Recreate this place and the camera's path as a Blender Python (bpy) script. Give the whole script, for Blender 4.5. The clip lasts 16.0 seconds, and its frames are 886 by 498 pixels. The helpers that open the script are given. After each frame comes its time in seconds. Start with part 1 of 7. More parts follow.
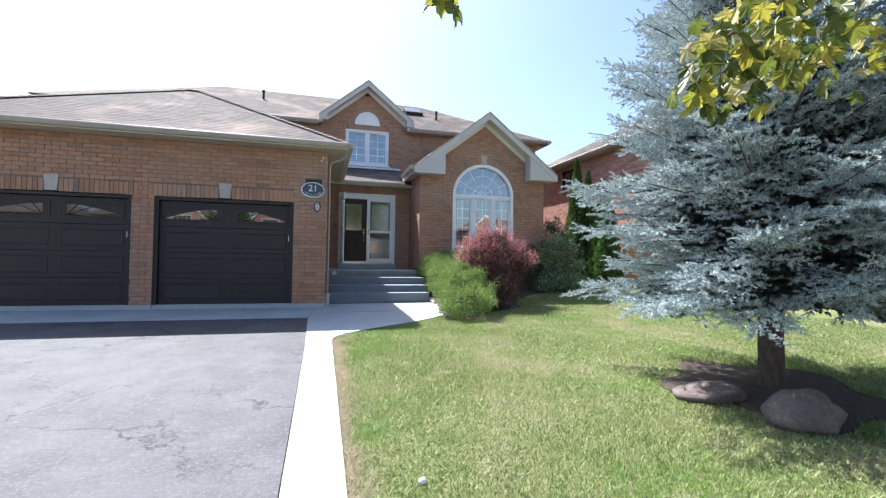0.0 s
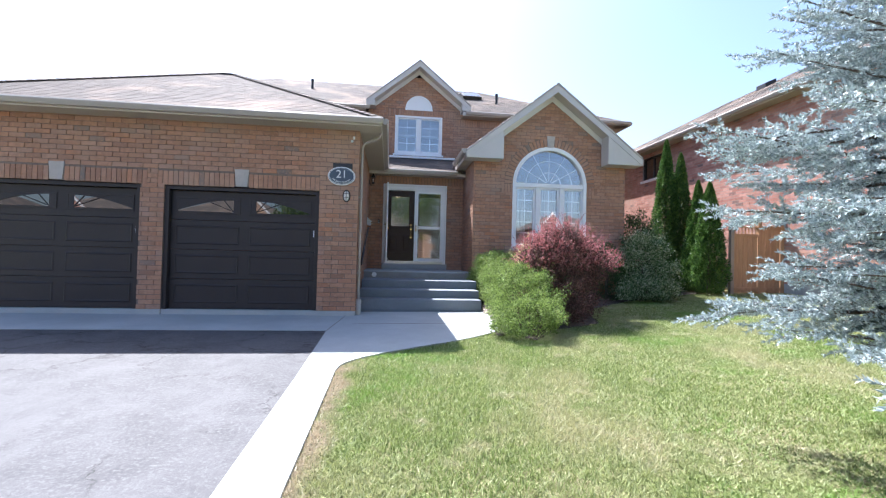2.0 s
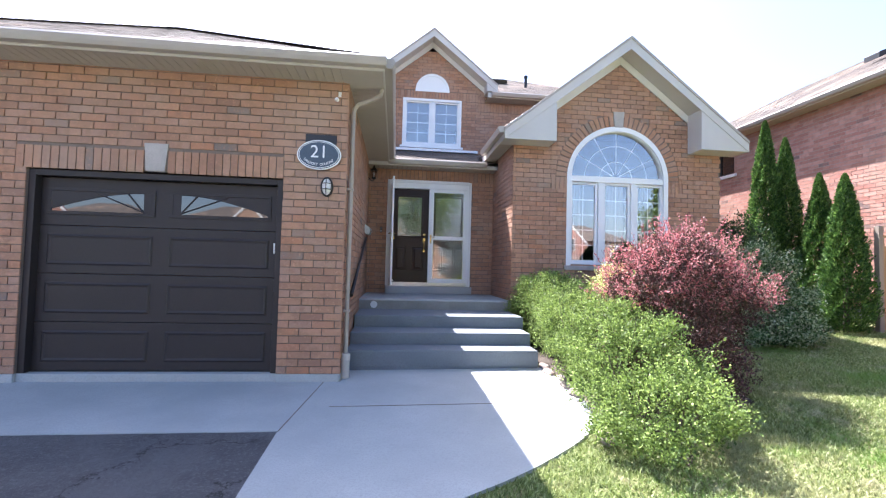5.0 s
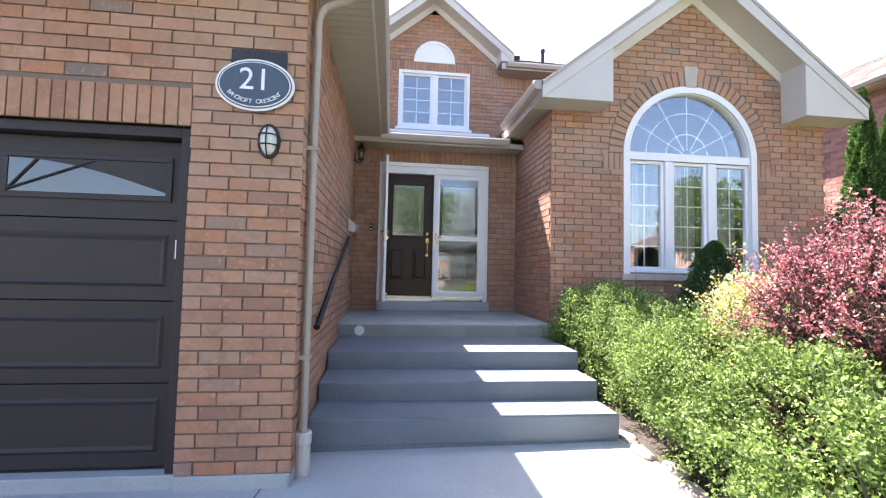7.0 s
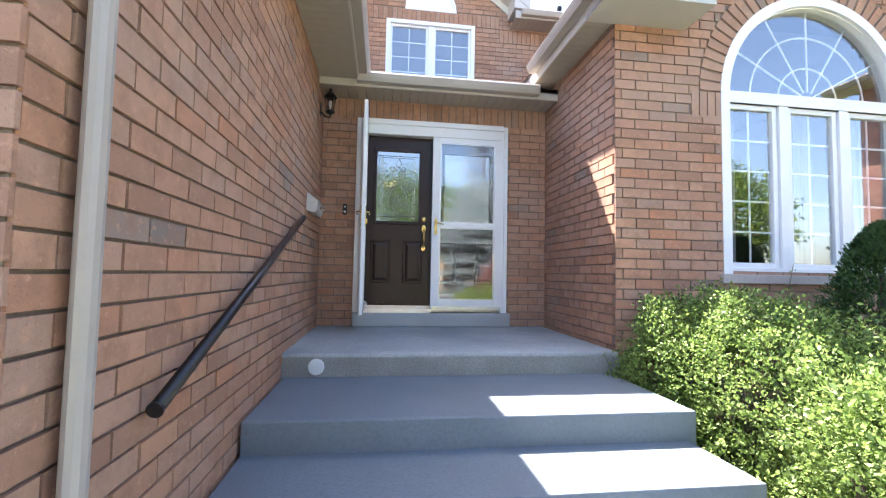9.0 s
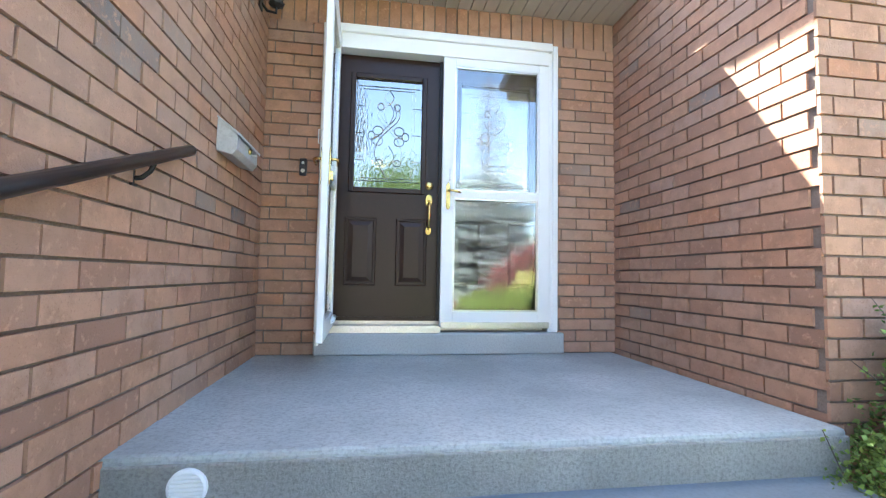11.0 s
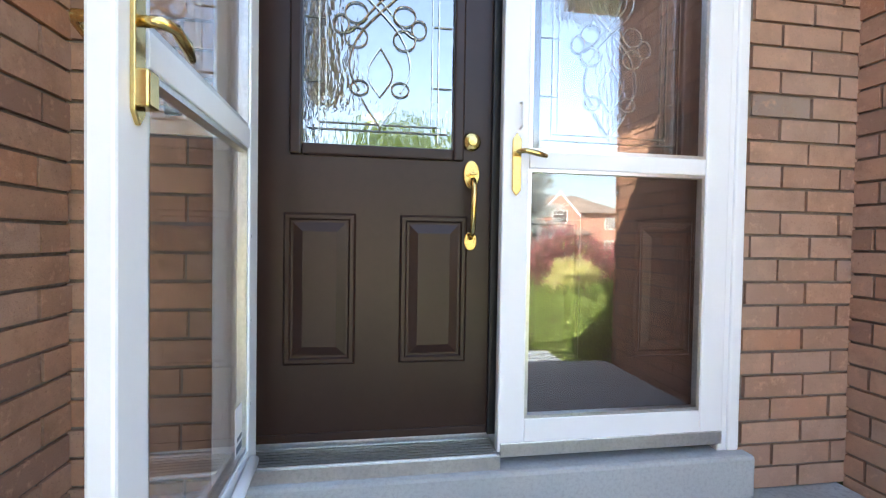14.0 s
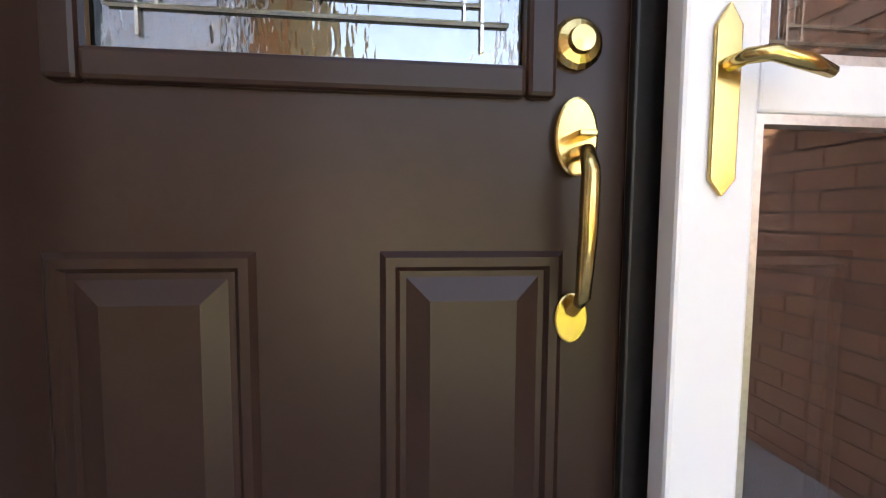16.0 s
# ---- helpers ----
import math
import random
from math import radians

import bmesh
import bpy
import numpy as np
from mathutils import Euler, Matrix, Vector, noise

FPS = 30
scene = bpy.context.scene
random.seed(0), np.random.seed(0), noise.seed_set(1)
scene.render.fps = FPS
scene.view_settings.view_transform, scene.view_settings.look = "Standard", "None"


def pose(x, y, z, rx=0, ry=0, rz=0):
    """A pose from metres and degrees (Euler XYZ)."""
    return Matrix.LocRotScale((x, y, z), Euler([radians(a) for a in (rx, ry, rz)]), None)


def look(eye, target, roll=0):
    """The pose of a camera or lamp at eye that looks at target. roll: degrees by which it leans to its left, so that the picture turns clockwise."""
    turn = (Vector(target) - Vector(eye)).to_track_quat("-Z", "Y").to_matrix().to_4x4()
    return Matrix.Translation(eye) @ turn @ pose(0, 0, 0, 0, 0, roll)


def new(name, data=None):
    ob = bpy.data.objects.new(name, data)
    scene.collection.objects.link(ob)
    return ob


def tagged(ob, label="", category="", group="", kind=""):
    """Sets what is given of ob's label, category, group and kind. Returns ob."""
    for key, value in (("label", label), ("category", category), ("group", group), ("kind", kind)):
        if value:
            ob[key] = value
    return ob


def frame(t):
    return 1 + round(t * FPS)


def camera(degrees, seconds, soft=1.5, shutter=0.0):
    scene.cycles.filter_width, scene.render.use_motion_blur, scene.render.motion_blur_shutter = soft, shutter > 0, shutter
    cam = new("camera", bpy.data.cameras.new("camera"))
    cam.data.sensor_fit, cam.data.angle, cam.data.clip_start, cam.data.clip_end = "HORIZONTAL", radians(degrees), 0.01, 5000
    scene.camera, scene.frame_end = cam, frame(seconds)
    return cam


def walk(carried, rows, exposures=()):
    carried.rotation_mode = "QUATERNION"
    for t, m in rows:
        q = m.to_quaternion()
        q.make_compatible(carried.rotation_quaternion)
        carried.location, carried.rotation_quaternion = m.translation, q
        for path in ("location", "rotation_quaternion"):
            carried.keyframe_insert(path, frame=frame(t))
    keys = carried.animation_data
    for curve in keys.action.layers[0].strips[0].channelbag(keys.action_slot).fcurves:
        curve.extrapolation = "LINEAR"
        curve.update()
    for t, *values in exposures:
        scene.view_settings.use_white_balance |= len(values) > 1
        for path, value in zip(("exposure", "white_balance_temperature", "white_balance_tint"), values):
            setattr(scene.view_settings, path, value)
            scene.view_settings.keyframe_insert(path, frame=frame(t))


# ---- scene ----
cam = camera(90.0, 16.0, 1.2)
METRES, EYE, TILT, LEAN, TURN = 14.453, 1.455, 0.0, 0.0, -15.2
ROWS = [
    (0.0, 0.0, 0.0, 0.0, -0.02, 1.27, -0.92),
    (0.5, 0.012, 0.031, -0.0001, 1.56, 1.28, -1.0),
    (1.0, 0.0211, 0.0651, 0.0022, 4.37, 1.19, -1.06),
    (1.5, 0.0197, 0.1019, 0.0018, 6.66, 1.13, -1.31),
    (2.0, 0.0147, 0.1399, 0.0013, 8.39, 1.05, -1.41),
    (2.5, 0.0071, 0.1771, 0.0049, 9.39, 1.2, -1.51),
    (3.0, -0.0069, 0.2123, 0.0103, 9.65, 1.25, -1.59),
    (3.5, -0.0173, 0.2495, 0.0112, 9.58, 1.37, -1.48),
    (4.0, -0.0282, 0.2866, 0.0126, 9.42, 1.67, -1.5),
    (6.5, -0.0776, 0.4811, 0.0197, 8.62, 2.99, -1.23),
    (7.0, -0.0898, 0.5182, 0.02, 8.4, 3.05, -1.23),
    (7.5, -0.0974, 0.5532, 0.018, 7.89, 3.14, -1.18),
    (8.0, -0.1044, 0.5899, 0.0186, 7.6, 3.17, -1.11),
    (8.5, -0.1128, 0.6274, 0.0193, 7.51, 3.21, -1.1),
    (11.0, -0.151, 0.8, 0.0161, 6.5, 3.5, -1.02),
    (11.5, -0.1609, 0.8293, 0.021, 6.44, 3.63, -1.03),
    (12.0, -0.1657, 0.8526, 0.0254, 6.44, 3.46, -0.97),
    (12.5, -0.1689, 0.8735, 0.0327, 6.48, 2.56, -0.96),
    (13.0, -0.1759, 0.894, 0.0346, 6.52, 1.15, -0.99),
    (13.5, -0.18, 0.91, 0.0411, 6.45, -0.28, -1.01),
    (14.0, -0.1816, 0.9286, 0.0411, 6.3, -1.22, -0.92),
    (14.5, -0.1837, 0.9459, 0.0421, 6.62, -1.73, -0.91),
    (15.0, -0.184, 0.9649, 0.0495, 8.79, -3.01, -0.87),
]
PATH = [(t, pose(0, 0, EYE, TILT, LEAN, TURN) @ pose(METRES * x, METRES * y, METRES * z, 90 + pitch, roll, yaw)) for t, x, y, z, yaw, pitch, roll in ROWS if t < 14.9]
PATH += [
    (15.0, look((1.036, 14.060, 2.120), (1.300, 16.040, 2.038), 1.3)),
    (15.5, look((1.080, 14.345, 2.154), (1.332, 16.325, 2.038), 0.8)),
    (16.0, look((1.094, 14.650, 2.180), (1.322, 16.633, 2.034), 0.4)),
]
EXPOSURES = [(0.0, 1.48, 5800, 12), (3.5, 2.05, 5700, 17), (7.0, 2.58, 6200, 18), (8.5, 2.86, 6200, 16), (11.0, 3.80, 6150, 6), (12.5, 3.97, 6150, 5), (14.0, 3.92, 6850, 11), (15.0, 3.95, 7300, 15), (16.0, 3.95, 7900, 18)]
walk(cam, PATH, EXPOSURES)

# ---------------------------------------------------------------- sky and sun
SUN_WAY = Vector((1.28, -2.70, -4.29)).normalized()
world = bpy.data.worlds.new("sky")
scene.world = world
world.use_nodes = True
wn = world.node_tree
sky = wn.nodes.new("ShaderNodeTexSky")
sky.sky_type, sky.sun_disc = "NISHITA", False
sky.sun_elevation = math.asin(-SUN_WAY.z)
sky.sun_rotation = math.atan2(-SUN_WAY.x, -SUN_WAY.y)
sky.air_density, sky.dust_density, sky.ozone_density = 1.0, 2.0, 1.0
wn.links.new(sky.outputs[0], wn.nodes["Background"].inputs[0])
wn.nodes["Background"].inputs[1].default_value = 0.095
sun = new("sun", bpy.data.lights.new("sun", "SUN"))
sun.data.energy, sun.data.angle, sun.data.color = 5.0, radians(0.53), (1.0, 0.95, 0.87)
sun.matrix_world = look(-40 * SUN_WAY, (0, 0, 0))

# ---------------------------------------------------------------- materials
def mat(name):
    m = bpy.data.materials.new(name)
    m.use_nodes = True
    nt = m.node_tree
    return m, nt, nt.nodes["Principled BSDF"]


def nd(nt, kind, **sets):
    n = nt.nodes.new(kind)
    for k, v in sets.items():
        n.inputs[k.replace("_", " ")].default_value = v
    return n


def mixed(nt, fac, a, b, mode="MIX"):
    n = nt.nodes.new("ShaderNodeMix")
    n.data_type, n.blend_type = "RGBA", mode
    for sock, v in ((n.inputs[0], fac), (n.inputs[6], a), (n.inputs[7], b)):
        if isinstance(v, bpy.types.NodeSocket):
            nt.links.new(v, sock)
        elif isinstance(v, (int, float)):
            sock.default_value = v
        else:
            sock.default_value = (*v, 1)
    return n.outputs[2]


def spread(nt, value, lo, hi):
    n = nt.nodes.new("ShaderNodeMapRange")
    nt.links.new(value, n.inputs[0])
    n.inputs[1].default_value, n.inputs[2].default_value = lo, hi
    return n.outputs[0]


def noise_of(nt, scale, detail=4.0, rough=0.6, stretch=None):
    tc = nt.nodes.new("ShaderNodeTexCoord")
    out = tc.outputs["Object"]
    if stretch:
        mp = nt.nodes.new("ShaderNodeMapping")
        mp.inputs["Scale"].default_value = stretch
        nt.links.new(out, mp.inputs[0])
        out = mp.outputs[0]
    n = nd(nt, "ShaderNodeTexNoise", Scale=scale, Detail=detail, Roughness=rough)
    nt.links.new(out, n.inputs["Vector"])
    return n.outputs[0]


def bumped(nt, bsdf, height, strength, dist):
    b = nd(nt, "ShaderNodeBump", Strength=strength, Distance=dist)
    nt.links.new(height, b.inputs["Height"])
    nt.links.new(b.outputs[0], bsdf.inputs["Normal"])


def surface(name, col, col2, rough=0.7, big=1.5, fine=40.0, bump=0.3, dist=0.004, metal=0.0, spec=0.5, stretch=None, contrast=(0.35, 0.65), speck=0.72):
    """A plain surface: two tones mixed at a large and a fine scale, with fine relief."""
    m, nt, b = mat(name)
    n1 = spread(nt, noise_of(nt, big, 4, 0.6, stretch), *contrast)
    n2 = noise_of(nt, fine, 5, 0.7, stretch)
    c = mixed(nt, n1, col, col2)
    dark = tuple(speck * v for v in col)
    c = mixed(nt, spread(nt, n2, 0.45, 0.75), c, dark)
    nt.links.new(c, b.inputs["Base Color"])
    b.inputs["Roughness"].default_value, b.inputs["Metallic"].default_value = rough, metal
    b.inputs["Specular IOR Level"].default_value = spec
    if bump:
        bumped(nt, b, n2, bump, dist)
    return m


def brick_mat(name, tones, single, gloss=0.25):
    """Brick faces: a tone for each brick, from Object Info on single bricks and per island on joined ones."""
    m, nt, b = mat(name)
    if single:
        r = nt.nodes.new("ShaderNodeObjectInfo").outputs["Random"]
    else:
        r = nt.nodes.new("ShaderNodeNewGeometry").outputs["Random Per Island"]
    ramp = nt.nodes.new("ShaderNodeValToRGB")
    els = ramp.color_ramp.elements
    while len(els) < len(tones):
        els.new(0.5)
    for e, (p, c) in zip(els, tones):
        e.position, e.color = p, (*c, 1)
    nt.links.new(r, ramp.inputs[0])
    geo = nt.nodes.new("ShaderNodeNewGeometry")
    n1 = nd(nt, "ShaderNodeTexNoise", Scale=9.0, Detail=5.0, Roughness=0.65)
    n2 = nd(nt, "ShaderNodeTexNoise", Scale=120.0, Detail=4.0, Roughness=0.7)
    n3 = nd(nt, "ShaderNodeTexNoise", Scale=0.7, Detail=3.0, Roughness=0.6)
    for n in (n1, n2, n3):
        nt.links.new(geo.outputs["Position"], n.inputs["Vector"])
    c = mixed(nt, spread(nt, n1.outputs[0], 0.45, 0.75), ramp.outputs[0], tuple(0.74 * v for v in tones[1][1]))
    drag = nd(nt, "ShaderNodeTexNoise", Scale=26.0, Detail=4.0, Roughness=0.7)
    nt.links.new(geo.outputs["Position"], drag.inputs["Vector"])
    c = mixed(nt, spread(nt, drag.outputs[0], 0.56, 0.74), c, tuple(min(0.7, 1.14 * v) for v in tones[2][1]))
    c = mixed(nt, spread(nt, n2.outputs[0], 0.58, 0.8), c, tuple(0.5 * v for v in tones[1][1]))
    c = mixed(nt, spread(nt, n3.outputs[0], 0.5, 0.9), c, (0.40, 0.29, 0.22))
    nt.links.new(c, b.inputs["Base Color"])
    b.inputs["Roughness"].default_value = 0.85
    b.inputs["Specular IOR Level"].default_value = gloss
    bumped(nt, b, n2.outputs[0], 0.6, 0.005)
    return m


def leaf_mat(name, tones, trans=0.35, rough=0.5, single=False):
    m, nt, b = mat(name)
    if single:
        r = nt.nodes.new("ShaderNodeObjectInfo").outputs["Random"]
    else:
        r = nt.nodes.new("ShaderNodeNewGeometry").outputs["Random Per Island"]
    ramp = nt.nodes.new("ShaderNodeValToRGB")
    els = ramp.color_ramp.elements
    while len(els) < len(tones):
        els.new(0.5)
    for e, (p, c) in zip(els, tones):
        e.position, e.color = p, (*c, 1)
    nt.links.new(r, ramp.inputs[0])
    nt.links.new(ramp.outputs[0], b.inputs["Base Color"])
    b.inputs["Roughness"].default_value = rough
    b.inputs["Specular IOR Level"].default_value = 0.3
    if trans:
        t = nt.nodes.new("ShaderNodeBsdfTranslucent")
        nt.links.new(ramp.outputs[0], t.inputs[0])
        mx = nt.nodes.new("ShaderNodeMixShader")
        mx.inputs[0].default_value = trans
        nt.links.new(b.outputs[0], mx.inputs[1])
        nt.links.new(t.outputs[0], mx.inputs[2])
        nt.links.new(mx.outputs[0], nt.nodes["Material Output"].inputs[0])
    return m


def glass_mat(name, tint=(1, 1, 1), rough=0.0, relief=0.0, scale=60.0, low=0.09):
    """A clear pane: mirror gloss that grows towards grazing angles, over a clear body."""
    m, nt, b = mat(name)
    lw = nd(nt, "ShaderNodeLayerWeight", Blend=0.5)
    pw = nt.nodes.new("ShaderNodeMath")
    pw.operation = "POWER"
    nt.links.new(lw.outputs["Facing"], pw.inputs[0])
    pw.inputs[1].default_value = 4.0
    sc = nt.nodes.new("ShaderNodeMath")
    sc.operation = "MULTIPLY_ADD"
    nt.links.new(pw.outputs[0], sc.inputs[0])
    sc.inputs[1].default_value, sc.inputs[2].default_value = 0.75, low
    gl = nd(nt, "ShaderNodeBsdfGlossy", Roughness=rough)
    tr = nt.nodes.new("ShaderNodeBsdfTransparent")
    tr.inputs[0].default_value = (*tint, 1)
    if relief:
        bp = nd(nt, "ShaderNodeBump", Strength=relief, Distance=0.01)
        nt.links.new(noise_of(nt, scale, 2, 0.5, (1, 1, 0.35)), bp.inputs["Height"])
        nt.links.new(bp.outputs[0], gl.inputs["Normal"])
    mx = nt.nodes.new("ShaderNodeMixShader")
    nt.links.new(sc.outputs[0], mx.inputs[0])
    nt.links.new(tr.outputs[0], mx.inputs[1])
    nt.links.new(gl.outputs[0], mx.inputs[2])
    nt.links.new(mx.outputs[0], nt.nodes["Material Output"].inputs[0])
    return m


TAN = [(0.0, (0.30, 0.165, 0.112)), (0.25, (0.41, 0.226, 0.143)), (0.5, (0.47, 0.262, 0.165)), (0.75, (0.40, 0.25, 0.18)), (0.94, (0.44, 0.21, 0.118)), (0.978, (0.31, 0.225, 0.175)), (1.0, (0.19, 0.155, 0.135))]
RED = [(0.0, (0.36, 0.165, 0.125)), (0.35, (0.48, 0.245, 0.19)), (0.7, (0.57, 0.33, 0.26)), (0.93, (0.40, 0.18, 0.14)), (0.985, (0.20, 0.145, 0.13))]
M_BRICK = brick_mat("brick", TAN, False)
M_BRICK1 = brick_mat("brick_single", TAN, True)
M_RED = brick_mat("red_brick", RED, False)
M_MORTAR = surface("mortar", (0.185, 0.138, 0.108), (0.235, 0.18, 0.145), 0.95, 2.0, 90, 0.4, 0.003)
M_MORTAR2 = surface("mortar_pale", (0.42, 0.36, 0.32), (0.34, 0.29, 0.26), 0.95, 2.0, 90, 0.4, 0.003)
M_STONE = surface("keystone", (0.50, 0.45, 0.40), (0.42, 0.38, 0.34), 0.85, 5, 80, 0.3)
M_TRIM = surface("painted_trim", (0.552, 0.520, 0.478), (0.524, 0.492, 0.451), 0.45, 1.2, 60, 0.05, speck=0.95)
M_FRIEZE = surface("frieze_paint", (0.72, 0.70, 0.66), (0.69, 0.67, 0.63), 0.45, 1.2, 60, 0.05, speck=0.95)
M_SOFFIT = surface("soffit_vinyl", (0.42, 0.365, 0.30), (0.39, 0.34, 0.28), 0.55, 1.2, 60, 0.05, speck=0.95)
M_GUTTER = surface("gutter_metal", (0.390, 0.343, 0.296), (0.367, 0.320, 0.273), 0.35, 2, 40, 0.04, speck=0.93)
M_WHITE = surface("white_vinyl", (0.82, 0.82, 0.81), (0.79, 0.79, 0.79), 0.35, 1.5, 50, 0.02, speck=0.97)
M_SHINGLE = brick_mat("shingle", [(0.0, (0.093, 0.079, 0.070)), (0.3, (0.119, 0.102, 0.088)), (0.6, (0.142, 0.121, 0.105)), (0.85, (0.107, 0.090, 0.080)), (1.0, (0.161, 0.136, 0.119))], False, 0.12)
M_ROOFDECK = surface("roof_felt", (0.16, 0.13, 0.11), (0.2, 0.16, 0.14), 0.95)
M_CONCRETE = surface("concrete", (0.425, 0.44, 0.43), (0.355, 0.37, 0.365), 0.85, 1.3, 70, 0.35, 0.004)
M_AGG = surface("rough_concrete", (0.34, 0.335, 0.31), (0.25, 0.245, 0.225), 0.9, 2.2, 70, 0.9, 0.008, speck=0.45)
M_LANDING = surface("landing_concrete", (0.44, 0.455, 0.44), (0.315, 0.33, 0.318), 0.8, 1.6, 60, 0.9, 0.006, speck=0.55)
M_STEP = surface("grey_step_paint", (0.173, 0.199, 0.226), (0.146, 0.168, 0.193), 0.6, 1.8, 55, 0.2, 0.003)
M_DOOR = surface("dark_brown_door", (0.0255, 0.0112, 0.0074), (0.031, 0.0138, 0.0094), 0.34, 3, 30, 0.04, 0.001, spec=0.28, speck=0.9)
M_GARAGE = surface("garage_door_paint", (0.031, 0.0245, 0.0235), (0.036, 0.028, 0.0265), 0.5, 2, 45, 0.05, 0.001, spec=0.35, speck=0.88)
M_BLACK = surface("black_metal", (0.018, 0.017, 0.017), (0.028, 0.026, 0.025), 0.4, 6, 60, 0.1, 0.001, 0.3)
M_BRASS = surface("brass", (0.72, 0.52, 0.20), (0.62, 0.44, 0.16), 0.22, 20, 90, 0.05, 0.001, 1.0)
M_STEEL = surface("brushed_steel", (0.68, 0.67, 0.65), (0.60, 0.59, 0.57), 0.36, 9, 80, 0.05, 0.001, 1.0)
M_CAME = surface("lead_came", (0.66, 0.63, 0.52), (0.50, 0.47, 0.38), 0.25, 20, 60, 0.1, 0.001, 0.9)
M_NAVY = surface("navy_sign", (0.056, 0.080, 0.115), (0.060, 0.086, 0.122), 0.4, 3, 40, 0.03)
M_SIGNBLACK = surface("sign_bracket", (0.02, 0.02, 0.024), (0.025, 0.025, 0.03), 0.5, 3, 40, 0.05)
M_FENCE = surface("cedar_fence", (0.47, 0.27, 0.145), (0.36, 0.20, 0.105), 0.8, 2, 12, 0.3, 0.004, stretch=(6, 6, 0.6))
M_POST = surface("grey_post", (0.33, 0.27, 0.22), (0.26, 0.21, 0.17), 0.85, 2, 14, 0.3, 0.004, stretch=(6, 6, 0.6))
M_BARK = surface("bark", (0.085, 0.062, 0.048), (0.165, 0.125, 0.098), 0.95, 9, 28, 1.0, 0.02, stretch=(1, 1, 0.4))
M_ROCK = surface("boulder_stone", (0.15, 0.115, 0.10), (0.22, 0.18, 0.16), 0.9, 4, 30, 0.8, 0.02)
# soil, darkened further to carry the deep shade under spruce and hedge
M_SOIL = surface("garden_soil", (0.060, 0.045, 0.033), (0.096, 0.072, 0.054), 0.95, 6, 40, 1.0, 0.02)
M_GLASS = glass_mat("window_glass", low=0.19)
M_STORMGLASS = glass_mat("storm_glass", low=0.115)
M_TEXGLASS = glass_mat("textured_glass", (0.13, 0.14, 0.11), 0.03, 0.10, 60, 0.36)
# dark wall colour that stands in for unlit rooms
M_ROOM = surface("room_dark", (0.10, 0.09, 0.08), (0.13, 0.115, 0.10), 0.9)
M_CURTAIN = surface("curtain", (0.42, 0.39, 0.36), (0.34, 0.32, 0.30), 0.9, 3, 30, 0.2, stretch=(8, 8, 0.3))


def asphalt_mat():
    m, nt, b = mat("driveway_asphalt")
    fine = noise_of(nt, 170, 4, 0.8)
    mid = noise_of(nt, 2.2, 5, 0.65)
    c = mixed(nt, spread(nt, mid, 0.36, 0.64), (0.058, 0.057, 0.061), (0.100, 0.098, 0.102))
    c = mixed(nt, spread(nt, noise_of(nt, 38, 4, 0.75), 0.50, 0.68), c, (0.145, 0.143, 0.146))
    streak = noise_of(nt, 1.1, 6, 0.72, (1.0, 0.28, 1.0))
    c = mixed(nt, spread(nt, streak, 0.54, 0.72), c, (0.112, 0.110, 0.114))
    c = mixed(nt, spread(nt, fine, 0.5, 0.72), c, (0.026, 0.026, 0.027))
    vor = nt.nodes.new("ShaderNodeTexVoronoi")
    vor.feature = "DISTANCE_TO_EDGE"
    vor.inputs["Scale"].default_value = 0.8
    tc = nt.nodes.new("ShaderNodeTexCoord")
    warp = nd(nt, "ShaderNodeTexNoise", Scale=1.6, Detail=6.0, Roughness=0.7)
    nt.links.new(tc.outputs["Object"], warp.inputs["Vector"])
    add = nt.nodes.new("ShaderNodeVectorMath")
    add.operation = "MULTIPLY_ADD"
    nt.links.new(warp.outputs["Color"], add.inputs[0])
    add.inputs[1].default_value = (1.3, 1.3, 0)
    nt.links.new(tc.outputs["Object"], add.inputs[2])
    nt.links.new(add.outputs[0], vor.inputs["Vector"])
    crack = spread(nt, vor.outputs["Distance"], 0.002, 0.016)
    keep = spread(nt, noise_of(nt, 0.8, 2, 0.5), 0.44, 0.56)
    crack = mixed(nt, keep, (1, 1, 1), crack)
    c = mixed(nt, crack, (0.015, 0.014, 0.014), c)
    nt.links.new(c, b.inputs["Base Color"])
    b.inputs["Roughness"].default_value = 0.70
    b.inputs["Specular IOR Level"].default_value = 0.34
    bumped(nt, b, fine, 0.45, 0.005)
    return m


def lawn_mat():
    m, nt, b = mat("lawn_soil_and_thatch")
    big = noise_of(nt, 0.9, 4, 0.6)
    mid = noise_of(nt, 7, 4, 0.65)
    fine = noise_of(nt, 90, 4, 0.75)
    c = mixed(nt, spread(nt, big, 0.40, 0.66), (0.20, 0.25, 0.085), (0.37, 0.345, 0.19))
    c = mixed(nt, spread(nt, mid, 0.5, 0.72), c, (0.43, 0.375, 0.215))
    c = mixed(nt, spread(nt, fine, 0.45, 0.7), c, (0.10, 0.11, 0.035))
    nt.links.new(c, b.inputs["Base Color"])
    b.inputs["Roughness"].default_value = 0.95
    b.inputs["Specular IOR Level"].default_value = 0.1
    bumped(nt, b, fine, 1.0, 0.03)
    return m


M_ASPHALT = asphalt_mat()
M_LAWN = lawn_mat()


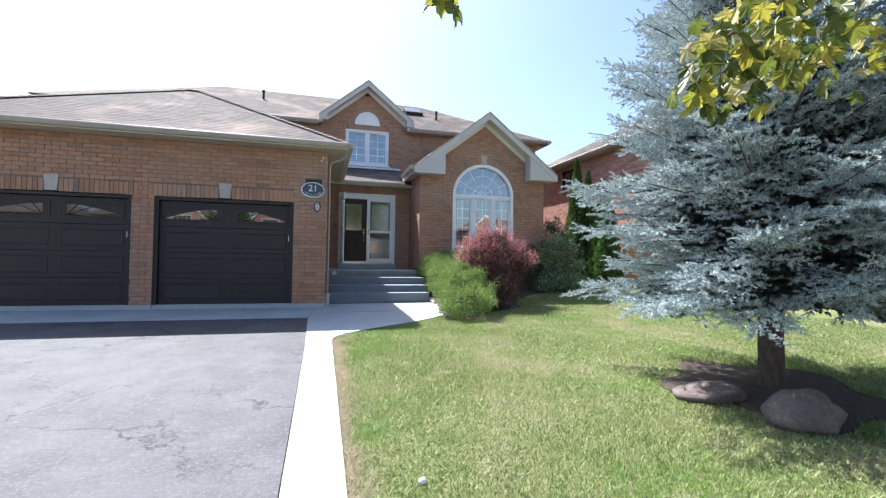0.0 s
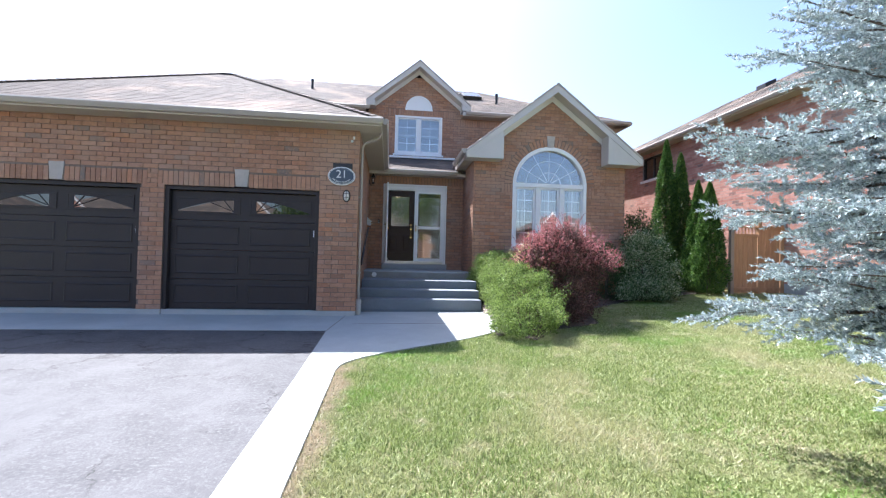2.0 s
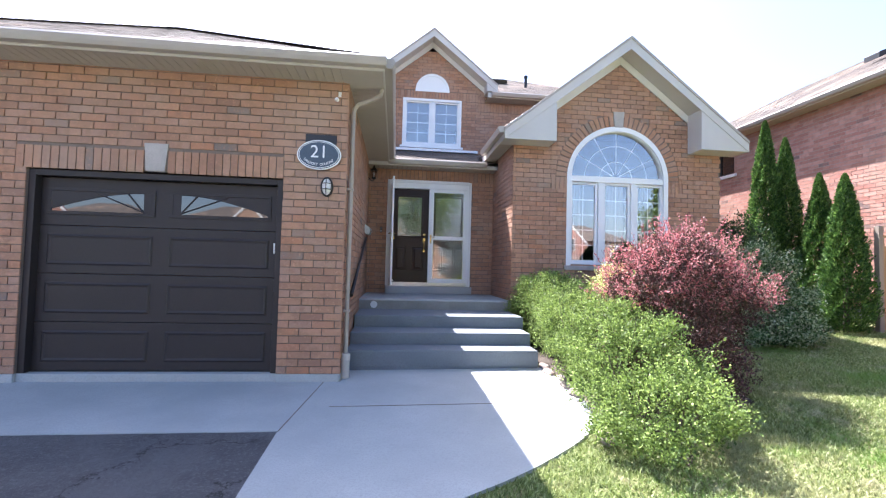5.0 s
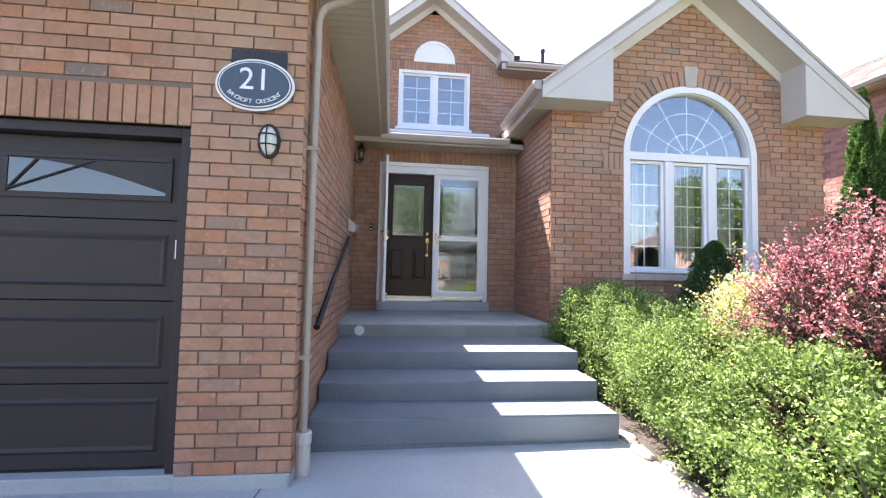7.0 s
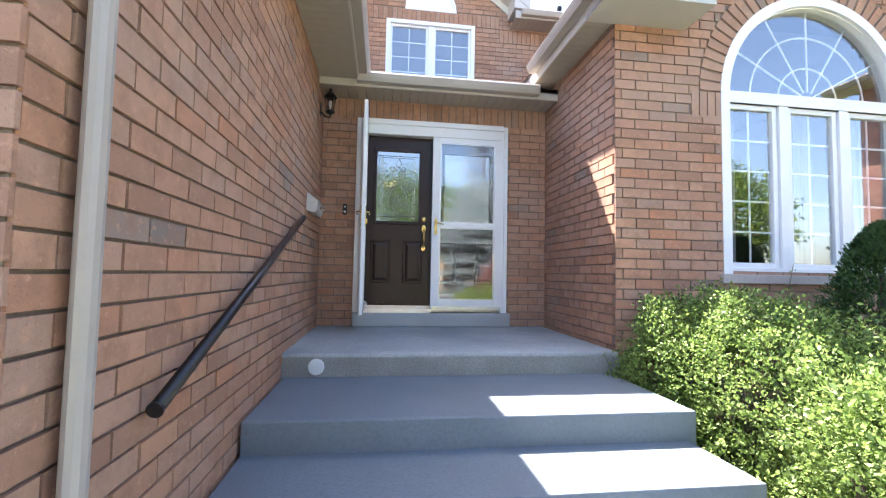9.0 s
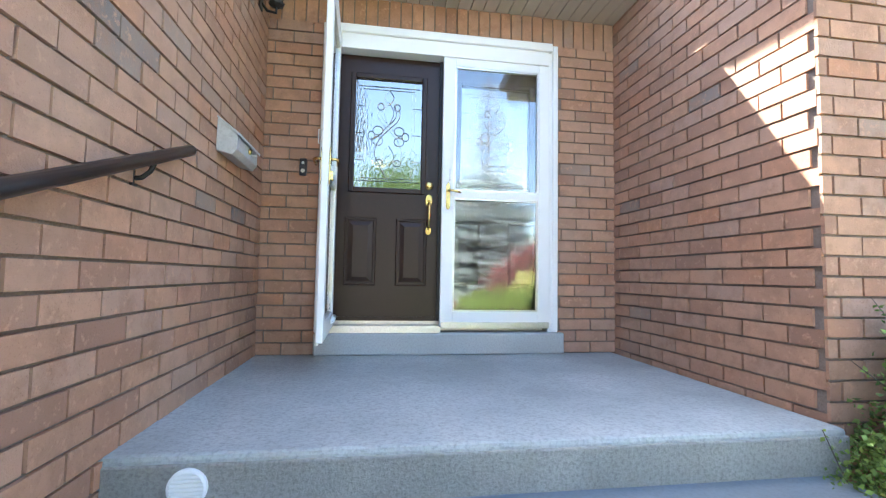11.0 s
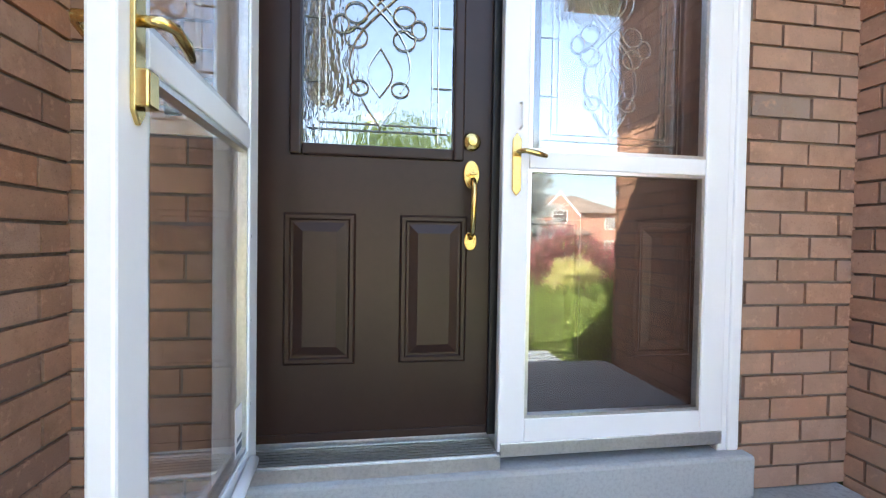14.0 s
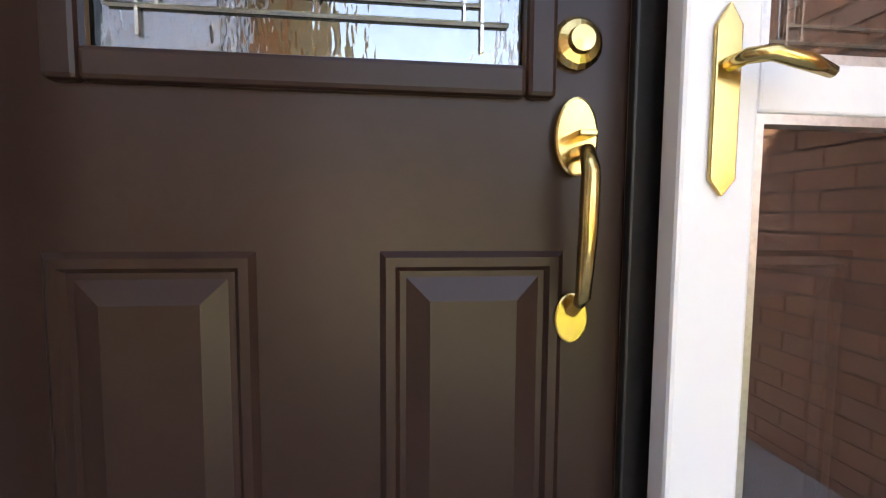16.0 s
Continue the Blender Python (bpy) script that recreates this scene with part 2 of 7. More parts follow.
def grass_mat():
    m, nt, b = mat("grass_blade")
    geo = nt.nodes.new("ShaderNodeNewGeometry")
    ramp = nt.nodes.new("ShaderNodeValToRGB")
    els = ramp.color_ramp.elements
    els.new(0.5)
    for e, (q, c) in zip(els, ((0.0, (0.11, 0.155, 0.04)), (0.5, (0.26, 0.325, 0.095)), (1.0, (0.48, 0.52, 0.25)))):
        e.position, e.color = q, (*c, 1)
    nt.links.new(geo.outputs["Random Per Island"], ramp.inputs[0])
    big = nd(nt, "ShaderNodeTexNoise", Scale=0.62, Detail=5.0, Roughness=0.62)
    mid = nd(nt, "ShaderNodeTexNoise", Scale=2.6, Detail=5.0, Roughness=0.68)
    lush = nd(nt, "ShaderNodeTexNoise", Scale=0.85, Detail=4.0, Roughness=0.6)
    shift = nd(nt, "ShaderNodeVectorMath")
    shift.inputs[1].default_value = (17.3, 5.1, 0)
    nt.links.new(geo.outputs["Position"], shift.inputs[0])
    for n in (big, mid):
        nt.links.new(geo.outputs["Position"], n.inputs["Vector"])
    nt.links.new(shift.outputs[0], lush.inputs["Vector"])
    c = mixed(nt, spread(nt, lush.outputs[0], 0.54, 0.70), ramp.outputs[0], (0.185, 0.32, 0.055))
    c = mixed(nt, spread(nt, big.outputs[0], 0.50, 0.68), c, (0.43, 0.41, 0.22))
    c = mixed(nt, spread(nt, mid.outputs[0], 0.56, 0.74), c, (0.53, 0.48, 0.31))
    # blades thin out and dry along the concrete strip
    part_of = nt.nodes.new("ShaderNodeSeparateXYZ")
    nt.links.new(geo.outputs["Position"], part_of.inputs[0])
    wob = nd(nt, "ShaderNodeMath")
    wob.operation = "MULTIPLY_ADD"
    nt.links.new(mid.outputs[0], wob.inputs[0])
    wob.inputs[1].default_value = -0.9
    nt.links.new(part_of.outputs[0], wob.inputs[2])
    c = mixed(nt, spread(nt, wob.outputs[0], -0.06, -0.26), c, (0.50, 0.42, 0.29))
    nt.links.new(c, b.inputs["Base Color"])
    b.inputs["Roughness"].default_value = 0.55
    t = nt.nodes.new("ShaderNodeBsdfTranslucent")
    nt.links.new(c, t.inputs[0])
    mx = nt.nodes.new("ShaderNodeMixShader")
    mx.inputs[0].default_value = 0.35
    nt.links.new(b.outputs[0], mx.inputs[1])
    nt.links.new(t.outputs[0], mx.inputs[2])
    nt.links.new(mx.outputs[0], nt.nodes["Material Output"].inputs[0])
    return m


M_GRASS = grass_mat()


# ---------------------------------------------------------------- mesh helpers
class Shape:
    """Collects corners and faces for one mesh."""

    def __init__(self):
        self.v, self.f = [], []

    def add(self, verts, faces):
        k = len(self.v)
        self.v += [tuple(p) for p in verts]
        self.f += [tuple(i + k for i in f) for f in faces]
        return self

    def box(self, x0, x1, y0, y1, z0, z1):
        return self.add([(x0, y0, z0), (x1, y0, z0), (x1, y1, z0), (x0, y1, z0), (x0, y0, z1), (x1, y0, z1), (x1, y1, z1), (x0, y1, z1)],
                        [(3, 2, 1, 0), (4, 5, 6, 7), (0, 1, 5, 4), (1, 2, 6, 5), (2, 3, 7, 6), (3, 0, 4, 7)])

    def prism(self, pts, off):
        """A polygon pushed along off."""
        n, off = len(pts), Vector(off)
        a = [Vector(p) for p in pts]
        self.add(a + [p + off for p in a], [tuple(range(n))[::-1], tuple(range(n, 2 * n))] + [(i, (i + 1) % n, n + (i + 1) % n, n + i) for i in range(n)])
        return self

    def tube(self, pts, rad, n=8, closed=False):
        pts = [Vector(p) for p in pts]
        rads = rad if isinstance(rad, (list, tuple)) else [rad] * len(pts)
        rings, side = [], None
        for i, p in enumerate(pts):
            if closed:
                d = pts[(i + 1) % len(pts)] - pts[i - 1]
            else:
                d = pts[min(i + 1, len(pts) - 1)] - pts[max(i - 1, 0)]
            d.normalize()
            if side is None:
                side = d.cross((0, 0, 1))
                if side.length < 0.05:
                    side = d.cross((1, 0, 0))
            side = (side - d * side.dot(d)).normalized()
            up = d.cross(side)
            rings.append([p + rads[i] * (side * math.cos(2 * math.pi * k / n) + up * math.sin(2 * math.pi * k / n)) for k in range(n)])
        k0 = len(self.v)
        for r in rings:
            self.v += [tuple(q) for q in r]
        m = len(rings)
        for i in range(m if closed else m - 1):
            a, b = k0 + i * n, k0 + ((i + 1) % m) * n
            self.f += [(a + j, a + (j + 1) % n, b + (j + 1) % n, b + j) for j in range(n)]
        if not closed:
            self.f += [tuple(k0 + j for j in range(n))[::-1], tuple(k0 + (m - 1) * n + j for j in range(n))]
        return self

    def lathe(self, profile, centre=(0, 0, 0), axis="z", n=16):
        """Turns (radius, height) pairs round an axis."""
        c = Vector(centre)
        k0 = len(self.v)
        for r, h in profile:
            for j in range(n):
                a = 2 * math.pi * j / n
                u, w = r * math.cos(a), r * math.sin(a)
                p = {"z": (u, w, h), "y": (u, h, w), "x": (h, u, w)}[axis]
                self.v.append(tuple(c + Vector(p)))
        for i in range(len(profile) - 1):
            a, b = k0 + i * n, k0 + (i + 1) * n
            self.f += [(a + j, a + (j + 1) % n, b + (j + 1) % n, b + j) for j in range(n)]
        self.f += [tuple(k0 + j for j in range(n))[::-1], tuple(k0 + (len(profile) - 1) * n + j for j in range(n))]
        return self

    def mesh(self, name, material, smooth=False):
        me = bpy.data.meshes.new(name)
        me.from_pydata(self.v, [], self.f)
        bm = bmesh.new()
        bm.from_mesh(me)
        if len(bm.faces) < 60000:
            bmesh.ops.recalc_face_normals(bm, faces=bm.faces)
        bm.to_mesh(me)
        bm.free()
        me.materials.append(material)
        if smooth:
            me.shade_smooth()
        return me


def part(name, shape, material, parent=None, label="", smooth=False, bevel=0.0):
    """One mesh object from a shape, under a thing or a part. Shapes are in the world's metres."""
    me = shape.mesh(name, material, smooth) if isinstance(shape, Shape) else shape
    ob = new(name, me)
    if bevel:
        b = ob.modifiers.new("bevel", "BEVEL")
        b.width, b.segments, b.limit_method = bevel, 2, "ANGLE"
    if parent is not None:
        ob.parent = parent
        world = Matrix.Translation(parent.location)
        if parent.parent is not None:
            world = Matrix.Identity(4)
        ob.matrix_parent_inverse = Matrix.Identity(4) if parent.type == "MESH" else world.inverted()
    if label:
        ob["label"] = label
    return ob


def thing(name, loc, label, category, group="", kind=""):
    e = new(name)
    e.location = loc
    e.empty_display_size = 0.1
    return tagged(e, label, category, group, kind)


def rotated(shape, m):
    s = Shape()
    s.v = [tuple(m @ Vector(p)) for p in shape.v]
    s.f = list(shape.f)
    return s


# ---------------------------------------------------------------- brick walls
COURSE, LONG, JOINT = 0.0905, 0.267, 0.012


def minus(spans, hole):
    out = []
    for a, b in spans:
        if hole is None or hole[1] <= a or hole[0] >= b:
            out.append((a, b))
        else:
            if hole[0] > a:
                out.append((a, hole[0]))
            if hole[1] < b:
                out.append((hole[1], b))
    return out


def place_brick(shape, p0, U, N, u0, u1, v0, v1, proud):
    """Five faces of one brick on a wall."""
    b = []
    for d in (-0.004, proud):
        for u, v in ((u0, v0), (u1, v0), (u1, v1), (u0, v1)):
            b.append(p0 + U * u + N * d + Vector((0, 0, v)))
    k = len(shape.v)
    shape.v += [tuple(q) for q in b]
    fs = ((4, 5, 6, 7), (0, 1, 5, 4), (1, 2, 6, 5), (2, 3, 7, 6), (3, 0, 4, 7))
    if U.cross(Vector((0, 0, 1))).dot(N) < 0:
        fs = tuple(f[::-1] for f in fs)
    shape.f += [tuple(k + i for i in f) for f in fs]


def brick_wall(name, label, p0, U, N, allowed, v0, v1, holes=(), bare=(), soldiers=(), arch=None, brick=None, mortar=None, single=None, thick=0.22, proud=0.012, phase=0.0, scale=1.0, reach=(0.0, 0.0)):
    """A wall in half bond. allowed(v): its span along U at height v. holes and bare: (u0, u1, v0, v1) openings, and areas without running bricks.
    soldiers: (u0, u1, v0, v1) rows of upright bricks. arch: (u, v, r_in, r_out) a ring of upright bricks. single: the area whose bricks are objects of their own.
    reach: how far the end bricks pass the span, to close a corner."""
    rng = random.Random(len(name) * 7 + int(v1 * 100))
    p0, U, N = Vector(p0), Vector(U), Vector(N)
    brick, mortar = brick or M_BRICK, mortar or M_MORTAR
    long, course = LONG * scale, COURSE * scale
    wall, rows, lone = Shape(), Shape(), []

    def hole_at(h, v):
        if callable(h):
            return h(v)
        return (h[0], h[1]) if h[2] <= v <= h[3] else None

    v, k = v0, 0
    while v < v1 - 0.01:
        top = min(v + course, v1)
        mid = (v + top) / 2
        spans = [allowed(mid)] if allowed(mid) else []
        for h in holes:
            spans = minus(spans, hole_at(h, mid))
        for a, b in spans:
            q = [p0 + U * u + N * d + Vector((0, 0, w)) for d in (-thick, -0.001) for u, w in ((a, v), (b, v), (b, top), (a, top))]
            wall.add(q, [(3, 2, 1, 0), (4, 5, 6, 7), (0, 1, 5, 4), (1, 2, 6, 5), (2, 3, 7, 6), (3, 0, 4, 7)])
        run = spans
        for h in bare:
            run = minus(run, hole_at(h, mid))
        shift = (0.5 * long if k % 2 else 0.0) + phase + rng.uniform(-0.012, 0.012)
        for a, b in run:
            u = math.floor((a - shift) / long) * long + shift
            while u < b:
                x0, x1 = max(u, a), min(u + long, b)
                if x1 - x0 > 0.035 and top - v > 0.4 * course:
                    ends = allowed(mid)
                    lo = (x0 + (JOINT / 2 if x0 > a else 0.0) - (reach[0] if x0 <= ends[0] else 0.0), x1 - (JOINT / 2 if x1 < b else 0.0) + (reach[1] if x1 >= ends[1] else 0.0))
                    full = x1 - x0 > long - 1e-4 and x0 > a and x1 < b and top - v > course - 1e-4
                    d = proud + rng.uniform(-0.0025, 0.0025)
                    if full and single and len(lone) < 300 and single[0] <= u <= single[1] and single[2] <= v <= single[3]:
                        lone.append(p0 + U * (x0 + long / 2) + Vector((0, 0, v + course / 2)) + N * (d - proud))
                    else:
                        place_brick(rows, p0, U, N, lo[0], lo[1], v + JOINT / 2, top - JOINT / 2, d)
                u += long
        v += course
        k += 1
    for a, b, s0, s1 in soldiers:
        n = max(1, round((b - a) / course))
        for i in range(n):
            w = (b - a) / n
            place_brick(rows, p0, U, N, a + i * w + JOINT / 2, a + (i + 1) * w - JOINT / 2, s0 + JOINT / 2, s1 - JOINT / 2, proud + rng.uniform(-0.002, 0.003))
    if arch:
        cu, cv, ri, ro = arch
        n = round(math.pi * ri / (course * 0.98))
        for i in range(n):
            a = math.pi * (i + 0.5) / n
            r, t = Vector((0, 0, math.sin(a))) + U * math.cos(a), Vector((0, 0, math.cos(a))) - U * math.sin(a)
            c = p0 + U * cu + Vector((0, 0, cv))
            b = []
            for d in (-0.004, proud + rng.uniform(-0.002, 0.003)):
                for rad, w in ((ri, 0.0335), (ro, 0.041), (ro, -0.041), (ri, -0.0335)):
                    b.append(c + r * rad + t * w * scale + N * d)
            rows.add(b, [(4, 5, 6, 7), (0, 1, 5, 4), (1, 2, 6, 5), (2, 3, 7, 6), (3, 0, 4, 7)])
    w = part(name, wall, mortar)
    tagged(w, label, "wall", kind="structure")
    r = part("bricks", rows, brick, w, "coursed bricks of the wall")
    tagged(r, kind="stuff")
    if lone:
        LONE.append((w, lone, U, N, proud))
    return w


LONE = []


def lay_single_bricks():
    """The bricks that one passes nearest, each an object of its own on shared meshes."""
    made = {}
    for w, places, U, N, proud in LONE:
        key = (tuple(U), tuple(N))
        if key not in made:
            s = Shape()
            h = LONG / 2 - JOINT / 2
            place_brick(s, Vector((0, 0, 0)), U, N, -h, h, -COURSE / 2 + JOINT / 2, COURSE / 2 - JOINT / 2, proud)
            made[key] = s.mesh("brick", M_BRICK1)
        for p in places:
            ob = new("brick", made[key])
            ob.location = p
            ob.parent = w


# ---------------------------------------------------------------- shingled roofs
def roof_plane(name_rows, parent, eave, U, S, length, depth, span, rows_shape=None):
    """One slope: eave point, U along the eave, S up the slope (unit), span(d): the run along U at d up the slope."""
    rng = random.Random(int(abs(eave[0]) * 100 + abs(eave[1]) * 10))
    e, U, S = Vector(eave), Vector(U), Vector(S).normalized()
    N = U.cross(S).normalized()
    if N.z < 0:
        N = -N
    s = Shape()
    step, d, k = 0.145, 0.0, 0
    while d < depth:
        d1 = min(d + step, depth)
        sp = span((d + d1) / 2)
        if sp and sp[1] - sp[0] > 0.02:
            a, b = sp
            u = a - rng.uniform(0, 0.25)
            while u < b:
                w = rng.choice((0.17, 0.22, 0.28, 0.33))
                x0, x1 = max(u, a), min(u + w - 0.004, b)
                if x1 - x0 > 0.01:
                    lift, up = rng.uniform(0.004, 0.0065), 0.0015
                    q = [e + U * x0 + S * (d - 0.01) + N * lift, e + U * x1 + S * (d - 0.01) + N * lift, e + U * x1 + S * d1 + N * up, e + U * x0 + S * d1 + N * up,
                         e + U * x0 + S * (d - 0.01), e + U * x1 + S * (d - 0.01)]
                    s.add(q, [(0, 1, 2, 3), (4, 5, 1, 0), (4, 0, 3), (5, 2, 1)])
                u += w
        d += step
        k += 1
    ob = part(name_rows, s, M_SHINGLE, parent, "weathered brown-grey asphalt shingles")
    tagged(ob, kind="stuff")
    return ob

# ---------------------------------------------------------------- ground
def gz(x, y):
    """Height of the ground."""
    base = 0.025 * max(-7.0, min(y, 13.0))
    corner = 0.04 * max(0.0, min(x - 4.2, 7.0)) * max(0.0, min(1.0, (y - 4.0) / 8))
    return base + corner + 0.018 * max(0.0, min(x - 1.0, 9.0)) * max(0.0, min(1.0, (y + 2) / 8))


def sheet(xs, ys, lift=0.0, keep=None):
    s = Shape()
    idx = {}
    for j, y in enumerate(ys):
        for i, x in enumerate(xs):
            idx[i, j] = len(s.v)
            s.v.append((x, y, gz(x, y) + lift))
    for j in range(len(ys) - 1):
        for i in range(len(xs) - 1):
            s.f.append((idx[i, j], idx[i + 1, j], idx[i + 1, j + 1], idx[i, j + 1]))
    return s


def steps_of(a, b, n):
    return [a + (b - a) * i / n for i in range(n + 1)]


ground = part("ground", sheet([-900, -200, -60, -30] + steps_of(-20, 20, 80) + [30, 60, 200, 900], [-900, -200, -60, -40] + steps_of(-20, 30, 100) + [60, 200, 900], -0.012), M_LAWN)
tagged(ground, "sunlit lawn, green with dry straw-coloured patches", "lawn", kind="structure")

driveway = part("driveway", sheet(steps_of(-9.0, -0.22, 40), steps_of(-5.2, 9.25, 60), 0.004), M_ASPHALT)
tagged(driveway, "cracked weathered grey asphalt driveway", "driveway", kind="structure")


def slab(name, outline, top, thick, label, material=None, category="path"):
    s = Shape()
    s.prism([(x, y, gz(x, y) + top - thick) for x, y in outline], (0, 0, thick))
    ob = part(name, s, material or M_CONCRETE)
    return tagged(ob, label, category, kind="structure")


def smooth_line(pts, n=8):
    out = []
    p = [Vector(q) for q in pts]
    for i in range(len(p) - 1):
        a, b, c, d = p[max(i - 1, 0)], p[i], p[i + 1], p[min(i + 2, len(p) - 1)]
        for k in range(n):
            t = k / n
            out.append(tuple(0.5 * ((2 * b) + (c - a) * t + (2 * a - 5 * b + 4 * c - d) * t * t + (3 * b - a - 3 * c + d) * t ** 3)))
    out.append(tuple(p[-1]))
    return out


apron = slab("pavement_1", [(-9.0, 9.25), (-0.26, 9.25), (-0.10, 10.75), (-9.0, 10.75)], 0.012, 0.1, "pale concrete apron before the garage doors")
bend = smooth_line([(0.165, 6.6), (0.19, 7.15), (0.45, 7.55), (1.02, 8.0), (1.75, 8.45), (2.45, 9.05), (2.72, 9.6), (2.80, 10.4), (2.80, 11.3)], 6)
strip = slab("pavement_2", [(-0.20, -5.0), (0.17, -5.0), (0.165, 6.6), (-0.215, 6.6)], 0.014, 0.1, "narrow pale concrete strip between drive and lawn")
walkway = slab("pavement_3", [(-0.215, 6.604)] + bend + [(0.10, 11.3), (0.085, 10.76), (-0.096, 10.748), (-0.255, 9.25)], 0.014, 0.1, "pale concrete front walk widening to the steps")

# ---------------------------------------------------------------- house walls
X, Y, Z = Vector((1, 0, 0)), Vector((0, 1, 0)), Vector((0, 0, 1))
GX0, GX1, GY, GTOP = -7.55, 0.07, 10.73, 3.96
D1 = (-3.49, -0.66, 2.70)
D2 = (-6.73, -3.91, 2.70)
SILLG = 0.375
brick_wall("wall_garage_front", "tan-brown brick garage wall with soldier courses", (0, GY, 0), X, -Y, lambda v: (GX0, GX1), 0.375, GTOP,
           holes=[(D1[0], D1[1], 0, D1[2]), (D2[0], D2[1], 0, D2[2])],
           bare=[(D1[0] - 0.12, D1[1] + 0.0, 2.70, 2.97), (D2[0] - 0.0, D2[1] + 0.12, 2.70, 2.97)],
           soldiers=[(D1[0] - 0.12, -2.24, 2.70, 2.97), (-1.98, D1[1], 2.70, 2.97), (D2[0], -5.47, 2.70, 2.97), (-5.21, D2[1] + 0.12, 2.70, 2.97)],
           single=(-0.8, 0.07, 0.3, 3.9), reach=(0.011, 0.011))
brick_wall("wall_porch_west", "tan-brown brick side wall along the porch", (0.07, 0, 0), Y, X, lambda v: (GY + 0.02, 15.14), 0.36, GTOP, single=(12.2, 15.1, 1.0, 2.9), phase=0.06, reach=(0.015, 0.0))
PX0, PX1, DY, LZ = 0.07, 2.89, 15.15, 1.09
brick_wall("wall_entry", "tan-brown brick wall round the double front door", (0, DY, 0), X, -Y, lambda v: (PX0, PX1), LZ, 3.95, holes=[(0.50, 2.375, 0, 3.605)], bare=[(PX0, PX1, 3.605, 3.86)],
           soldiers=[(PX0 + 0.01, PX1 - 0.01, 3.605, 3.86)], single=(0, 3, 1, 3.6), thick=0.2)
brick_wall("wall_porch_east", "tan-brown brick side wall of the wing", (PX1, 0, 0), Y, -X, lambda v: (13.43, 15.14), 0.40, 4.15, single=(13.3, 15.2, 1.0, 3.3), phase=0.1, reach=(0.015, 0.0))
WC, WW0, WW1, WSPRING, WSILL, WY = 4.97, 3.97, 5.97, 3.48, 1.78, 13.41


def arch_hole(v):
    if WSILL <= v <= WSPRING:
        return (WW0, WW1)
    if WSPRING < v < WSPRING + 1.0:
        h = math.sqrt(1.0 - (v - WSPRING) ** 2)
        return (WC - h, WC + h)


def arch_bare(v):
    if WSPRING < v < WSPRING + 1.26:
        h = math.sqrt(1.26 ** 2 - (v - WSPRING) ** 2)
        return (WC - h, WC + h)


def wing_span(v):
    if v < 4.1:
        return (PX1, 7.10)
    h = 2.11 - (v - 4.15) / 0.775
    return (WC - h, WC + h) if h > 0.02 else None


brick_wall("wall_wing_front", "tan-brown brick gable wall with arched soldier course", (0, WY, 0), X, -Y, wing_span, 0.45, 5.75, holes=[arch_hole],
           bare=[arch_bare, (WW0 - 0.34, WW0, 3.22, 3.48), (WW1, WW1 + 0.34, 3.22, 3.48)],
           soldiers=[(WW0 - 0.34, WW0 - 0.01, 3.22, 3.48), (WW1 + 0.01, WW1 + 0.34, 3.22, 3.48)], arch=(WC, WSPRING, 1.03, 1.25), single=(PX1, 4.0, 1.2, 4.0), reach=(0.011, 0.011))
brick_wall("wall_wing_east", "tan-brown brick side wall of the wing", (7.10, 0, 0), Y, X, lambda v: (13.43, 17.98), 0.45, 4.2)
UC, UY, UE = 1.62, 18.0, 6.66


def upper_span(v):
    if v < UE:
        return (-9.0, 9.10)
    h = 1.72 - (v - 6.75) / 0.80
    return (UC - h, UC + h) if h > 0.02 else None


def fan_hole(v):
    if 6.84 < v < 7.32:
        h = math.sqrt(max(0.0, 0.48 ** 2 - (v - 6.84) ** 2))
        return (1.64 - h, 1.64 + h)


brick_wall("wall_main_front", "tan-brown brick upper front wall with a gable", (0, UY, 0), X, -Y, upper_span, 0.5, 8.0, holes=[(0.81, 2.49, 5.19, 6.57), fan_hole, (-1.62, 2.74, 0, 4.95)],
           bare=[(0.45, 3.0, 6.57, 6.82), (3.0, 9.1, 6.30, 6.56)], soldiers=[(0.45, 3.0, 6.57, 6.82), (3.0, 9.1, 6.30, 6.56)])
brick_wall("wall_main_east", "tan-brown brick side wall of the house", (9.10, 0, 0), Y, X, lambda v: (18.02, 26.78), 0.45, UE)
closing = Shape().box(GX0, GX0 + 0.2, GY + 0.23, 18, 0, GTOP)
tagged(part("wall_garage_west", closing, M_MORTAR), "brown side wall of the garage", "wall", kind="structure")
tagged(part("wall_main_west", Shape().box(-9.2, -9.0, 18, 27, 0, UE), M_MORTAR), "brown side wall of the house", "wall", kind="structure")
tagged(part("wall_main_north", Shape().box(-9.0, 9.0, 26.8, 27, 0, UE), M_MORTAR), "brown back wall of the house", "wall", kind="structure")

# footing under the garage wall, grey parging
foot = Shape()
for a, b in ((GX0, D2[0]), (D2[1], D1[0]), (D1[1], GX1 + 0.012)):
    foot.box(a, b, GY - 0.02, GY + 0.2, 0.10, 0.375)
for d in (D1, D2):
    foot.box(d[0], d[1], GY + 0.02, GY + 0.2, 0.10, 0.372)
foot.box(0.06, 0.085, GY - 0.02, 13.3, 0.2, 0.36)
tagged(part("trim_footing", foot, M_CONCRETE, bevel=0.008), "pale chipped concrete footing under the brick", "footing", kind="structure")

